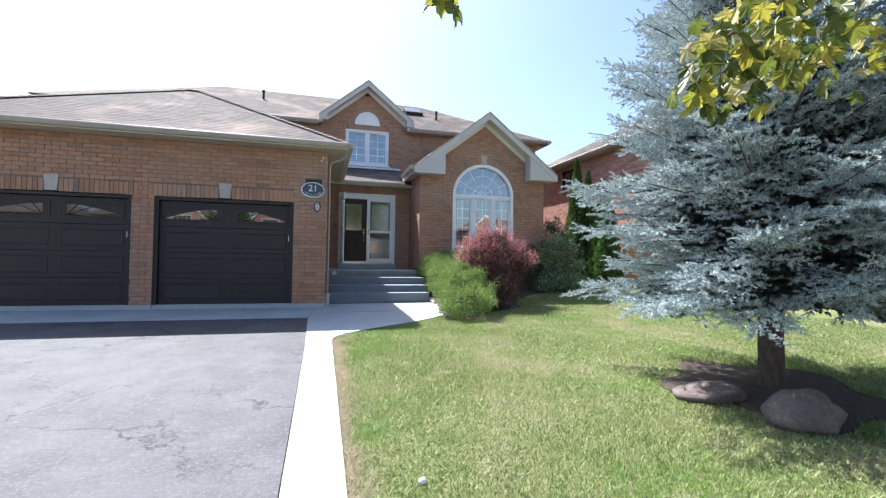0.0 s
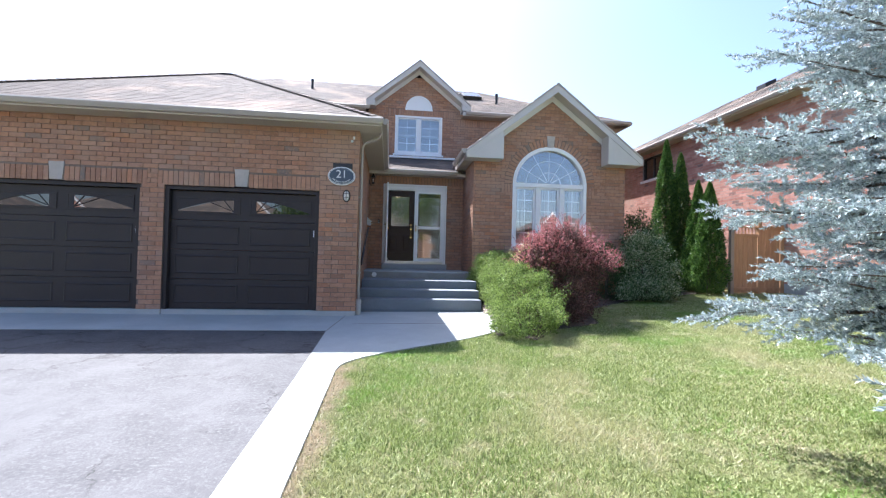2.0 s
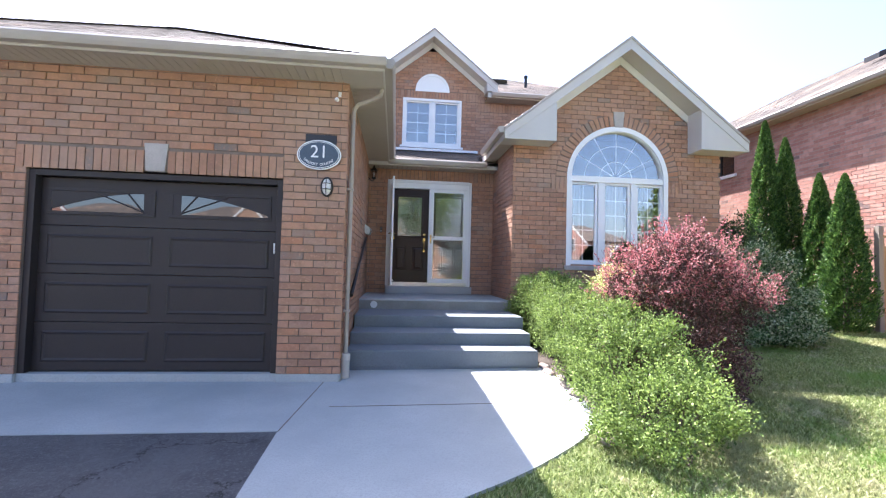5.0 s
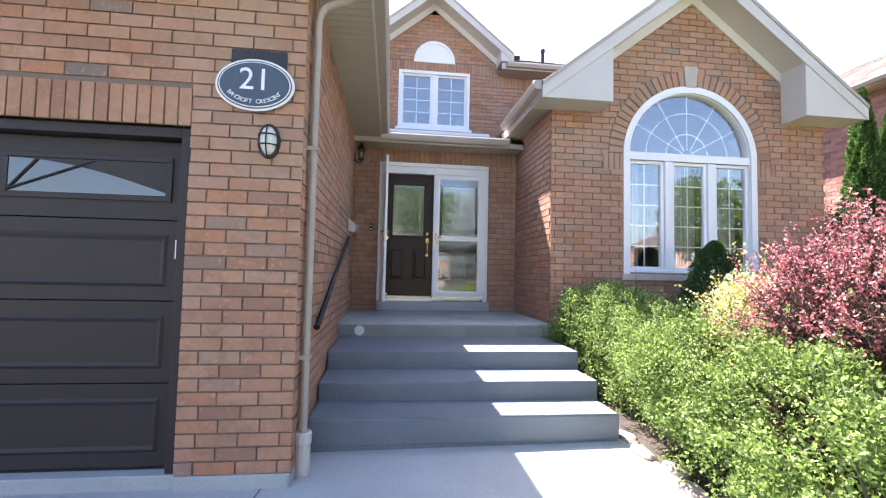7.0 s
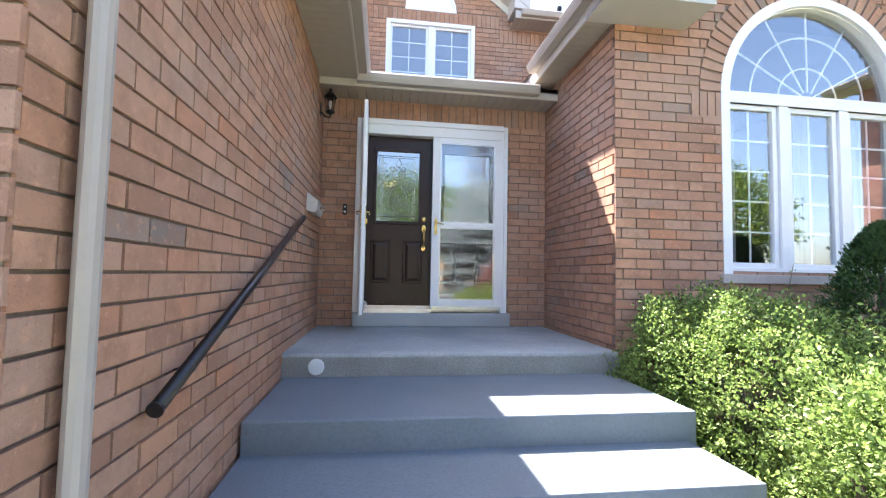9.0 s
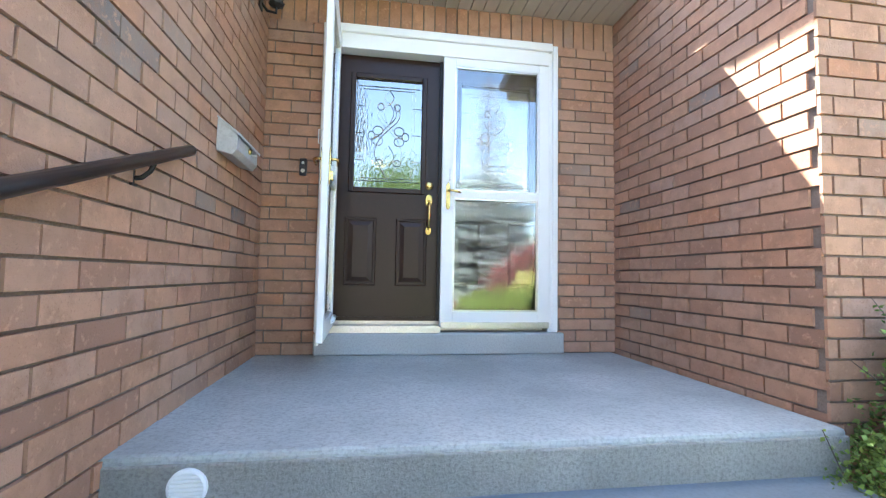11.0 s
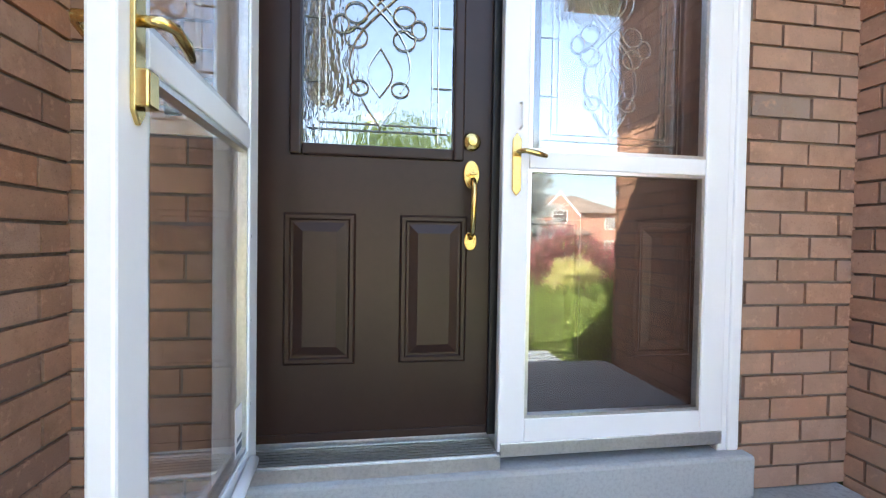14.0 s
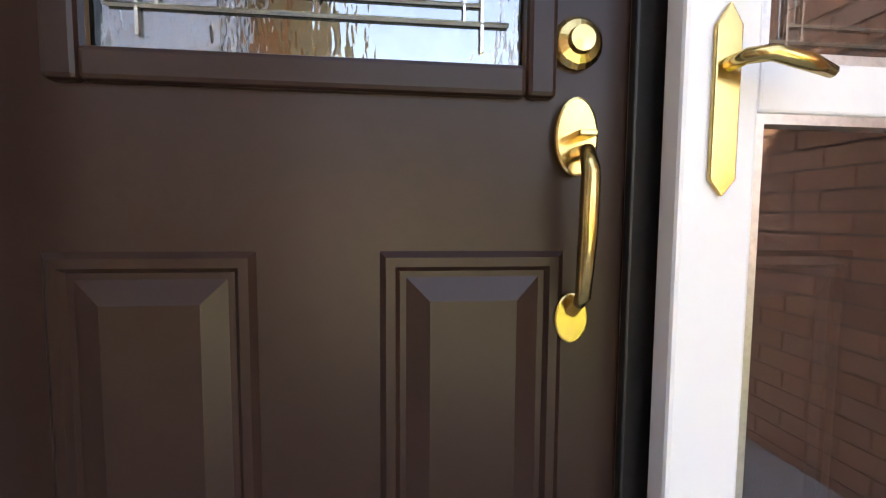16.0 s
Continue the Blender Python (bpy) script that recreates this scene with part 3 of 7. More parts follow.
# keystones
for kx, y, z0, z1, w0, w1 in ((-2.11, GY, 2.72, 3.05, 0.105, 0.135), (-5.34, GY, 2.72, 3.05, 0.105, 0.135), (WC, WY, WSPRING + 1.02, WSPRING + 1.33, 0.085, 0.115)):
    ks = Shape().prism([(kx - w0, y - 0.022, z0), (kx + w0, y - 0.022, z0), (kx + w1, y - 0.022, z1), (kx - w1, y - 0.022, z1)], (0, 0.06, 0))
    tagged(part("keystone", ks, M_STONE, bevel=0.006), "pale cast-stone keystone in the brick lintel", "keystone", "keystones")


# ---------------------------------------------------------------- roofs
def slope_dir(dx, dy, s):
    return Vector((dx, dy, s)).normalized()


EX0, EX1, EY, EZ, GS = -8.0, 0.52, 10.28, 4.05, 0.54
run = 4.07
hip = math.sqrt(1 + GS * GS)
garage_roof = thing("roof_garage", (-3.7, 14, 4.2), "hipped brown-grey shingle roof over the garage", "roof", kind="structure")
rx0, rx1, ry, rz = EX0 + run, EX1 - run, EY + run, EZ + GS * run
deck = Shape()
deck.add([(EX0, EY, EZ), (EX1, EY, EZ), (EX1, 18, EZ), (EX0, 18, EZ), (rx0, ry, rz), (rx1, ry, rz), (rx1, 18, rz), (rx0, 18, rz)],
         [(0, 1, 5, 4), (1, 2, 6, 5), (3, 0, 4, 7), (4, 5, 6, 7)])
part("roof_deck", deck, M_ROOFDECK, garage_roof)
roof_plane("shingles", garage_roof, (0, EY, EZ), X, slope_dir(0, 1, GS), 0, run * hip, lambda d: (EX0 + d / hip, EX1 - d / hip))
roof_plane("shingles", garage_roof, (EX1, 0, EZ), Y, slope_dir(-1, 0, GS), 0, run * hip, lambda d: (EY + d / hip, 17.9))
cap = Shape()
for a, b in (((EX1, EY, EZ), (rx1, ry, rz)), ((EX0, EY, EZ), (rx0, ry, rz)), ((rx0, ry, rz), (rx1, ry, rz))):
    a, b = Vector(a), Vector(b)
    n = int((b - a).length / 0.16)
    for i in range(n):
        p, q = a.lerp(b, i / n), a.lerp(b, (i + 1.25) / n)
        side = (b - a).cross(Z).normalized() * 0.11
        if abs((b - a).y) < 0.01:
            side = Vector((0, 0.11, 0))
        cap.add([p - side + Z * 0.0, p + Z * 0.045, p + side + Z * 0.0, q - side + Z * -0.012, q + Z * 0.03, q + side + Z * -0.012], [(0, 1, 4, 3), (1, 2, 5, 4)])
part("ridge_cap", cap, M_SHINGLE, garage_roof)


def gutter_run(parent, a, b, inward, name="gutter"):
    """A gutter trough from a to b; inward points to the wall."""
    a, b, w = Vector(a), Vector(b), Vector(inward)
    prof = [(0.0, 0.0), (-0.10, 0.0), (-0.125, -0.03), (-0.11, -0.075), (-0.09, -0.115), (0.0, -0.115)]
    s = Shape()
    s.prism([a - w * u * -1 + Z * v for u, v in prof], b - a)
    return part(name, s, M_GUTTER, parent, "beige metal gutter", bevel=0.004)


def soffit_fascia(parent, a, b, inward, depth, drop=0.14):
    a, b, w = Vector(a), Vector(b), Vector(inward)
    s = Shape().prism([a, a + w * 0.02, a + w * 0.02 - Z * drop, a - Z * drop], b - a)
    part("fascia", s, M_TRIM, parent, bevel=0.003)
    n = max(1, int((b - a).length / 0.30))
    so = Shape()
    for i in range(n):
        p, q = a.lerp(b, i / n), a.lerp(b, (i + 1) / n - 0.006 / (b - a).length)
        for j in range(3):
            t0, t1 = j / 3, (j + 1) / 3 - 0.02
            p2, q2 = a.lerp(b, (i + t0) / n), a.lerp(b, (i + t1) / n)
            so.prism([p2 + w * 0.02 - Z * (drop - 0.01), q2 + w * 0.02 - Z * (drop - 0.01), q2 + w * depth - Z * (drop - 0.01), p2 + w * depth - Z * (drop - 0.01)], (0, 0, 0.012))
    part("soffit", so, M_SOFFIT, parent, "ribbed beige soffit")


gutter_run(garage_roof, (EX0, EY, EZ), (EX1 + 0.02, EY, EZ), Y)
gutter_run(garage_roof, (EX1, EY - 0.02, EZ), (EX1, 14.75, EZ), -X)
soffit_fascia(garage_roof, (EX0, EY, EZ), (EX1, EY, EZ), Y, 0.46)
part("soffit_corner", Shape().box(0.05, EX1 - 0.02, EY + 0.02, GY + 0.1, EZ - 0.135, EZ - 0.131), M_SOFFIT, garage_roof)
soffit_fascia(garage_roof, (EX1, EY + 0.01, EZ), (EX1, 15.2, EZ), -X, 0.46)

# porch roof over the door
porch_roof = thing("roof_porch", (1.7, 16, 4.0), "low brown-grey shingle roof over the entry", "roof", kind="structure")
PEY, PEZ = 14.72, 3.98
ps = (5.02 - PEZ) / (UY - PEY)
ph = math.sqrt(1 + ps * ps)
part("roof_deck", Shape().prism([(0.5, PEY, PEZ), (4.2, PEY, PEZ), (4.2, UY, 5.02), (0.5, UY, 5.02)], (0, 0, -0.06)), M_ROOFDECK, porch_roof)
roof_plane("shingles", porch_roof, (0, PEY, PEZ), X, slope_dir(0, 1, ps), 0, (UY - PEY) * ph, lambda d: (0.45, 2.3 + 0.0 * d + min(2.0, d * 1.4)))
gutter_run(porch_roof, (0.5, PEY, PEZ), (2.62, PEY, PEZ), Y)
soffit_fascia(porch_roof, (0.07, PEY, PEZ), (2.89, PEY, PEZ), Y, 0.44)
part("flashing", Shape().box(0.5, 3.0, UY - 0.10, UY - 0.01, 5.03, 5.10), M_WHITE, porch_roof, "white sill flashing")


def gable_roof(name, label, cx, half, y0, y1, zapex, slope, ret_in, wall_y, eave_z, label_tr):
    """A gable roof with boxed white returns: slopes both ways from a ridge along y."""
    g = thing(name, (cx, y0, eave_z), label, "roof", kind="structure")
    ln = math.sqrt(1 + slope * slope)
    ze = zapex - slope * half
    for sx in (-1, 1):
        d = Shape().prism([(cx, y0, zapex), (cx + sx * half, y0, ze), (cx + sx * half, y0, ze - 0.05), (cx, y0, zapex - 0.06)], (0, y1 - y0, 0))
        part("roof_deck", d, M_ROOFDECK, g)
        roof_plane("shingles", g, (cx + sx * half, 0, ze), Y, Vector((-sx, 0, slope)), 0, half * ln, lambda d: (y0 - 0.01, y1))
        # raking fascia, soffit and frieze
        t = 0.19
        part("rake_fascia", Shape().prism([(cx, y0 - 0.002, zapex - 0.02), (cx + sx * half, y0 - 0.002, ze - 0.02), (cx + sx * half, y0 - 0.002, ze - 0.02 - t), (cx, y0 - 0.002, zapex - 0.02 - t * 1.2)], (0, 0.025, 0)), M_TRIM, g, "beige painted raking fascia", bevel=0.004)
        part("rake_trim", Shape().prism([(cx, y0 - 0.018, zapex + 0.005), (cx + sx * half, y0 - 0.018, ze + 0.005), (cx + sx * half, y0 - 0.018, ze - 0.05), (cx, y0 - 0.018, zapex - 0.055)], (0, 0.02, 0)), M_GUTTER, g, bevel=0.003)
        part("rake_soffit", Shape().prism([(cx, y0 + 0.02, zapex - t * 1.0), (cx + sx * half, y0 + 0.02, ze - t * 1.0), (cx + sx * half, wall_y + 0.02, ze - t * 1.0), (cx, wall_y + 0.02, zapex - t * 1.0)], (0, 0, 0.02)), M_TRIM, g)
        f0 = zapex - 0.18
        part("frieze_board", Shape().prism([(cx, wall_y - 0.03, f0), (cx + sx * ret_in, wall_y - 0.03, f0 - slope * ret_in), (cx + sx * ret_in, wall_y - 0.03, f0 - slope * ret_in - 0.16), (cx, wall_y - 0.03, f0 - 0.18)], (0, 0.026, 0)), M_FRIEZE, g, bevel=0.003)
        # boxed return
        zi = zapex - slope * ret_in
        zb = ze - 0.20
        r = Shape().prism([(cx + sx * ret_in, y0 + 0.012, zb), (cx + sx * (half + 0.0), y0 + 0.012, zb), (cx + sx * half, y0 + 0.012, ze - 0.03), (cx + sx * ret_in, y0 + 0.012, zi - 0.1)], (0, wall_y - y0 - 0.012, 0))
        part("eave_return", r, M_TRIM, g, "boxed beige eave return", bevel=0.004)
    return g, ze


gab, gze = gable_roof("roof_gable", "front-facing shingle gable with beige boxed returns", 4.99, 2.39, 12.98, 17.95, 6.11, 0.782, 1.42, WY, 4.2, "")
gutter_run(gab, (2.60, 13.0, 4.26), (2.60, 14.72, 4.26), X)
soffit_fascia(gab, (2.602, 13.415, 4.235), (2.602, 15.1, 4.235), X, 0.30, 0.18)
up_gab, _ = gable_roof("roof_upper_gable", "small shingle gable over the upper window", UC, 1.86, 17.52, 21.0, 8.47, 0.815, 1.55, UY, 6.9, "")

# main hipped roof
main_roof = thing("roof_main", (0, 22, 6.7), "large hipped brown-grey shingle roof", "roof", kind="structure")
MX0, MX1, MY0, MY1, MZ, MS = -9.5, 9.55, 17.55, 27.3, 6.72, 0.53
mr = (MY1 - MY0) / 2
mh = math.sqrt(1 + MS * MS)
md = Shape()
md.add([(MX0, MY0, MZ), (MX1, MY0, MZ), (MX1, MY1, MZ), (MX0, MY1, MZ), (MX0 + mr, MY0 + mr, MZ + MS * mr), (MX1 - mr, MY0 + mr, MZ + MS * mr)],
       [(1, 2, 5), (2, 3, 4, 5), (3, 0, 4)])
NA, NB, ND = -0.24, 3.48, 0.52
for a, b, c, d in (((MX0, MY0), (NA, MY0), (NA, MY0 + ND), (MX0 + ND, MY0 + ND)), ((NB, MY0), (MX1, MY0), (MX1 - ND, MY0 + ND), (NB, MY0 + ND)), ((MX0 + ND, MY0 + ND), (MX1 - ND, MY0 + ND), (MX1 - mr, MY0 + mr), (MX0 + mr, MY0 + mr))):
    md.add([(u, v, MZ + MS * (v - MY0)) for u, v in (a, b, c, d)], [(0, 1, 2, 3)])
part("roof_deck", md, M_ROOFDECK, main_roof)
roof_plane("shingles", main_roof, (0, MY0, MZ), X, slope_dir(0, 1, MS), 0, ND * mh, lambda d: (-6.0, NA))
roof_plane("shingles", main_roof, (0, MY0, MZ), X, slope_dir(0, 1, MS), 0, ND * mh, lambda d: (NB, MX1 - d / mh))
roof_plane("shingles", main_roof, (0, MY0 + ND, MZ + MS * ND), X, slope_dir(0, 1, MS), 0, (mr - ND) * mh, lambda d: (max(-6.0, MX0 + ND + d / mh), MX1 - ND - d / mh))
gutter_run(main_roof, (3.3, MY0, MZ), (MX1, MY0, MZ), Y)
gutter_run(main_roof, (-6, MY0, MZ), (-0.1, MY0, MZ), Y)
gutter_run(main_roof, (MX1, MY0, MZ), (MX1, MY1, MZ), -X)
soffit_fascia(main_roof, (-6, MY0, MZ), (NA, MY0, MZ), Y, 0.46)
soffit_fascia(main_roof, (NB - 0.28, MY0, MZ), (MX1, MY0, MZ), Y, 0.46)
soffit_fascia(main_roof, (MX1, MY0, MZ), (MX1, MY1, MZ), -X, 0.46)

# ---------------------------------------------------------------- porch and steps
porch = thing("porch_steps", (1.45, 12.3, 0.36), "grey painted concrete steps up to a bare landing", "steps", kind="structure")
part("landing", Shape().box(PX0 - 0.02, PX1 - 0.02, 13.325, 15.30, 0.3, LZ), M_LANDING, porch, "bare grey concrete landing", bevel=0.018)
part("landing_face", Shape().box(PX0 + 0.01, PX1 - 0.02, 13.315, 13.35, 0.9, LZ - 0.028), M_AGG, porch, "rough exposed-aggregate landing edge", bevel=0.006)
for z, y, x1 in ((0.91, 12.28, 2.79), (0.73, 11.72, 2.74), (0.55, 11.25, 2.71)):
    part("step", Shape().box(0.098, x1, y, 13.33, z - 0.21, z), M_STEP, porch, bevel=0.010)
part("step_base", Shape().box(0.10, 2.70, 11.26, 13.33, 0.2, 0.56), M_STEP, porch)

for a, b in (((-0.25, 9.235), (-0.10, 10.74)), ((0.09, 9.85), (2.74, 9.85)), ((-0.215, 6.61), (0.165, 6.61)), ((-0.2, 4.3), (0.165, 4.3)), ((-0.2, 2.0), (0.165, 2.0))):
    a, b = Vector((*a, gz(*a) + 0.0145)), Vector((*b, gz(*b) + 0.0145))
    s = (b - a).cross(Z).normalized() * 0.005
    part("joint", Shape().prism([a - s, b - s, b + s, a + s], (0, 0, 0.002)), M_MORTAR, walkway)


# ---------------------------------------------------------------- garage doors
def garage_door(x0, x1, z0, z1, y, latch):
    g = thing("garage_door", ((x0 + x1) / 2, y, z0), "closed dark brown panelled garage door with arched lights", "garage door", "garage doors")
    fr = Shape().box(x0 + 0.002, x0 + 0.075, y + 0.03, y + 0.17, z0, z1 - 0.002).box(x1 - 0.075, x1 - 0.002, y + 0.03, y + 0.17, z0, z1 - 0.002).box(x0 + 0.075, x1 - 0.075, y + 0.03, y + 0.17, z1 - 0.07, z1 - 0.002)
    part("door_frame", fr, M_GARAGE, g, "dark brown jamb and head trim", bevel=0.004)
    a, b, yy = x0 + 0.08, x1 - 0.08, y + 0.125
    h = (z1 - 0.075 - z0 - 0.01) / 4
    w = (b - a) / 2
    for r in range(4):
        zb = z0 + 0.01 + r * h
        sec = Shape().box(a, b, yy, yy + 0.045, zb + 0.003, zb + h - 0.003)
        sect = part("section", sec, M_GARAGE, g, bevel=0.004)
        if r < 3:
            for c in range(2):
                px0, px1, pz0, pz1 = a + c * w + 0.09, a + (c + 1) * w - 0.09, zb + 0.10, zb + h - 0.10
                p = Shape()
                o = [(px0, pz0), (px1, pz0), (px1, pz1), (px0, pz1)]
                i1 = [(px0 + 0.02, pz0 + 0.02), (px1 - 0.02, pz0 + 0.02), (px1 - 0.02, pz1 - 0.02), (px0 + 0.02, pz1 - 0.02)]
                i2 = [(px0 + 0.045, pz0 + 0.045), (px1 - 0.045, pz0 + 0.045), (px1 - 0.045, pz1 - 0.045), (px0 + 0.045, pz1 - 0.045)]
                q = [(u, yy - 0.001, v) for u, v in o] + [(u, yy - 0.012, v) for u, v in i1] + [(u, yy - 0.004, v) for u, v in i2]
                p.add(q, [(i, (i + 1) % 4, 4 + (i + 1) % 4, 4 + i) for i in range(4)] + [(4 + i, 4 + (i + 1) % 4, 8 + (i + 1) % 4, 8 + i) for i in range(4)] + [(8, 9, 10, 11)])
                part("panel", p, M_GARAGE, sect)
        else:
            for c in range(2):
                px0, px1, pz0, pz1 = a + c * w + 0.08, a + (c + 1) * w - 0.08, zb + 0.13, zb + h - 0.12
                ring = Shape().box(px0, px1, yy - 0.014, yy, pz0, pz0 + 0.035).box(px0, px1, yy - 0.014, yy, pz1 - 0.035, pz1).box(px0, px0 + 0.04, yy - 0.014, yy, pz0 + 0.035, pz1 - 0.035).box(px1 - 0.04, px1, yy - 0.014, yy, pz0 + 0.035, pz1 - 0.035)
                ring.box(*((px1 - 0.13, px1 - 0.04) if c == 0 else (px0 + 0.04, px0 + 0.13)), yy - 0.012, yy, pz0 + 0.035, pz1 - 0.035)
                win = part("window_light", ring, M_GARAGE, sect, "arched light with sunburst bars", bevel=0.003)
                gx0, gx1, gz0, gz1 = px0 + (0.04 if c == 0 else 0.13), px1 - (0.13 if c == 0 else 0.04), pz0 + 0.04, pz1 - 0.04
                part("pane", Shape().box(gx0, gx1, yy - 0.006, yy - 0.002, gz0, gz1), M_DARKPANE, sect, "dark reflecting pane")
                ins = Shape()
                prev = None
                rise = c == 0
                for i in range(13):
                    k = i / 12
                    zz = gz0 + 0.02 + (gz1 - gz0 - 0.02) * (math.sin(k * math.pi / 2) if rise else math.cos(k * math.pi / 2))
                    x = gx0 + (gx1 - gx0) * k
                    if prev:
                        ins.add([(prev[0], yy - 0.012, prev[1]), (x, yy - 0.012, zz), (x, yy - 0.012, gz1 + 0.001), (prev[0], yy - 0.012, gz1 + 0.001)], [(0, 1, 2, 3)])
                    prev = (x, zz)
                hub = gx1 if rise else gx0
                sx = -1 if rise else 1
                for ang in (28, 58):
                    d = Vector((sx * math.cos(radians(ang)), 0, math.sin(radians(ang)) * 0.75))
                    ln = min((gx1 - gx0) / abs(d.x), (gz1 - gz0) / d.z)
                    ins.tube([(hub, yy - 0.012, gz0 + 0.01), Vector((hub, yy - 0.012, gz0 + 0.01)) + d * ln * 0.93], 0.008, 6)
                part("sunburst_bars", ins, M_GARAGE, sect)
    if latch:
        part("latch", Shape().box(b - 0.035, b - 0.018, yy - 0.02, yy, 1.80, 1.93), M_WHITE, g, "small white latch")
    part("weather_strip", Shape().box(a, b, yy - 0.004, yy + 0.04, z0 - 0.001, z0 + 0.012), M_BLACK, g)


M_DARKPANE = surface("dark_pane", (0.012, 0.013, 0.014), (0.014, 0.015, 0.016), 0.02, 2, 5, 0.0, spec=1.0)
M_DARKPANE.node_tree.nodes["Principled BSDF"].inputs["IOR"].default_value = 1.65
garage_door(D1[0], D1[1], SILLG, D1[2], GY, True)
garage_door(D2[0], D2[1], SILLG, D2[2], GY, True)


# ---------------------------------------------------------------- lettering
def letters(text, size, depth=0.002):
    cu = bpy.data.curves.new("letters", "FONT")
    cu.body, cu.size, cu.align_x, cu.align_y, cu.extrude = text, size, "CENTER", "CENTER", depth
    ob = bpy.data.objects.new("letters", cu)
    scene.collection.objects.link(ob)
    dg = bpy.context.evaluated_depsgraph_get()
    me = ob.evaluated_get(dg).to_mesh()
    s = Shape()
    s.add([v.co.copy() for v in me.vertices], [tuple(p.vertices) for p in me.polygons])
    ob.evaluated_get(dg).to_mesh_clear()
    bpy.data.objects.remove(ob)
    bpy.data.curves.remove(cu)
    return s


def oval(cx, cz, a, b, y, thick, n=48):
    return Shape().prism([(cx + a * math.cos(2 * math.pi * i / n), y, cz + b * math.sin(2 * math.pi * i / n)) for i in range(n)], (0, thick, 0))


def on_wall(shape, x, y, z, turn=0.0):
    return rotated(shape, Matrix.Translation((x, y, z)) @ Matrix.Rotation(radians(-turn), 4, "Y") @ Matrix.Rotation(radians(90), 4, "X"))


def house_sign():
    cx, cz, y = -0.245, 3.005, GY - 0.012
    g = thing("house_number_sign", (cx, y, cz), "oval navy house-number sign with white rim", "house sign")
    part("bracket", Shape().box(cx - 0.17, cx + 0.20, y - 0.02, y + 0.004, cz + 0.06, cz + 0.252), M_SIGNBLACK, g, "black mounting bracket", bevel=0.004)
    part("rim", oval(cx, cz, 0.262, 0.182, y - 0.034, 0.012), M_WHITE, g, "white oval rim", bevel=0.003)
    part("ring", oval(cx, cz, 0.246, 0.167, y - 0.038, 0.004), M_NAVY, g)
    part("line", oval(cx, cz, 0.238, 0.159, y - 0.041, 0.003), M_WHITE, g, "thin white line")
    part("field", oval(cx, cz, 0.230, 0.152, y - 0.045, 0.004), M_NAVY, g)
    part("number", on_wall(letters("21", 0.215), cx, y - 0.046, cz + 0.028), M_WHITE, g, "white house number 21")
    word = "BANCROFT CRESCENT"
    for i, ch in enumerate(word):
        if ch == " ":
            continue
        t = (i - (len(word) - 1) / 2) / (len(word) - 1)
        a = t * radians(118) - math.pi / 2
        px, pz = cx + 0.190 * math.cos(a), cz + 0.122 * math.sin(a)
        tilt = math.degrees(math.atan2(0.122 * math.cos(a), -0.190 * math.sin(a)))
        one = on_wall(letters(ch, 0.041), px, y - 0.046, pz, tilt)
        part("letter", one, M_WHITE, g)


house_sign()


def bulkhead_lamp():
    cx, cz, y = -0.143, 2.622, GY - 0.010
    g = thing("bulkhead_lamp", (cx, y, cz), "black caged oval wall lamp with frosted glass", "wall lamp")
    part("base", oval(cx, cz, 0.075, 0.122, y - 0.03, 0.03), M_BLACK, g, bevel=0.008)
    s = Shape()
    rings = []
    for k in range(7):
        a = k / 6 * math.pi / 2
        rings.append((math.cos(a), math.sin(a)))
    n = 24
    for r, h in rings:
        for j in range(n):
            t = 2 * math.pi * j / n
            s.v.append((cx + 0.055 * max(r, 0.02) * math.cos(t), y - 0.03 - 0.06 * h, cz + 0.10 * max(r, 0.02) * math.sin(t)))
    for i in range(6):
        s.f += [(i * n + j, i * n + (j + 1) % n, (i + 1) * n + (j + 1) % n, (i + 1) * n + j) for j in range(n)]
    part("glass_cover", s, M_FROST, g, "frosted white glass", smooth=True)
    cage = Shape()
    for dz in (-0.035, 0.035):
        cage.tube([(cx + 0.064 * math.cos(t), y - 0.03 - 0.065 * math.sin(t), cz + dz) for t in [math.pi * i / 10 for i in range(11)]], 0.005, 6)
    for dx in (0.0,):
        cage.tube([(cx + dx, y - 0.03 - 0.07 * math.sin(t), cz + 0.112 * math.cos(t)) for t in [math.pi * i / 12 for i in range(13)]], 0.005, 6)
    part("cage", cage, M_BLACK, g)


M_FROST = surface("frosted_glass", (0.72, 0.72, 0.70), (0.66, 0.66, 0.64), 0.25, 8, 60, 0.1)
bulkhead_lamp()
sens = thing("security_sensor", (-0.06, GY - 0.02, 3.70), "small white sensor on the garage brick", "sensor")
part("body", Shape().lathe([(0.022, 0), (0.028, -0.02), (0.02, -0.05)], (-0.06, GY - 0.008, 3.70), "y", 12), M_WHITE, sens)
part("mount", Shape().box(-0.045, -0.01, GY - 0.02, GY - 0.006, 3.74, 3.80), M_WHITE, sens, bevel=0.003)


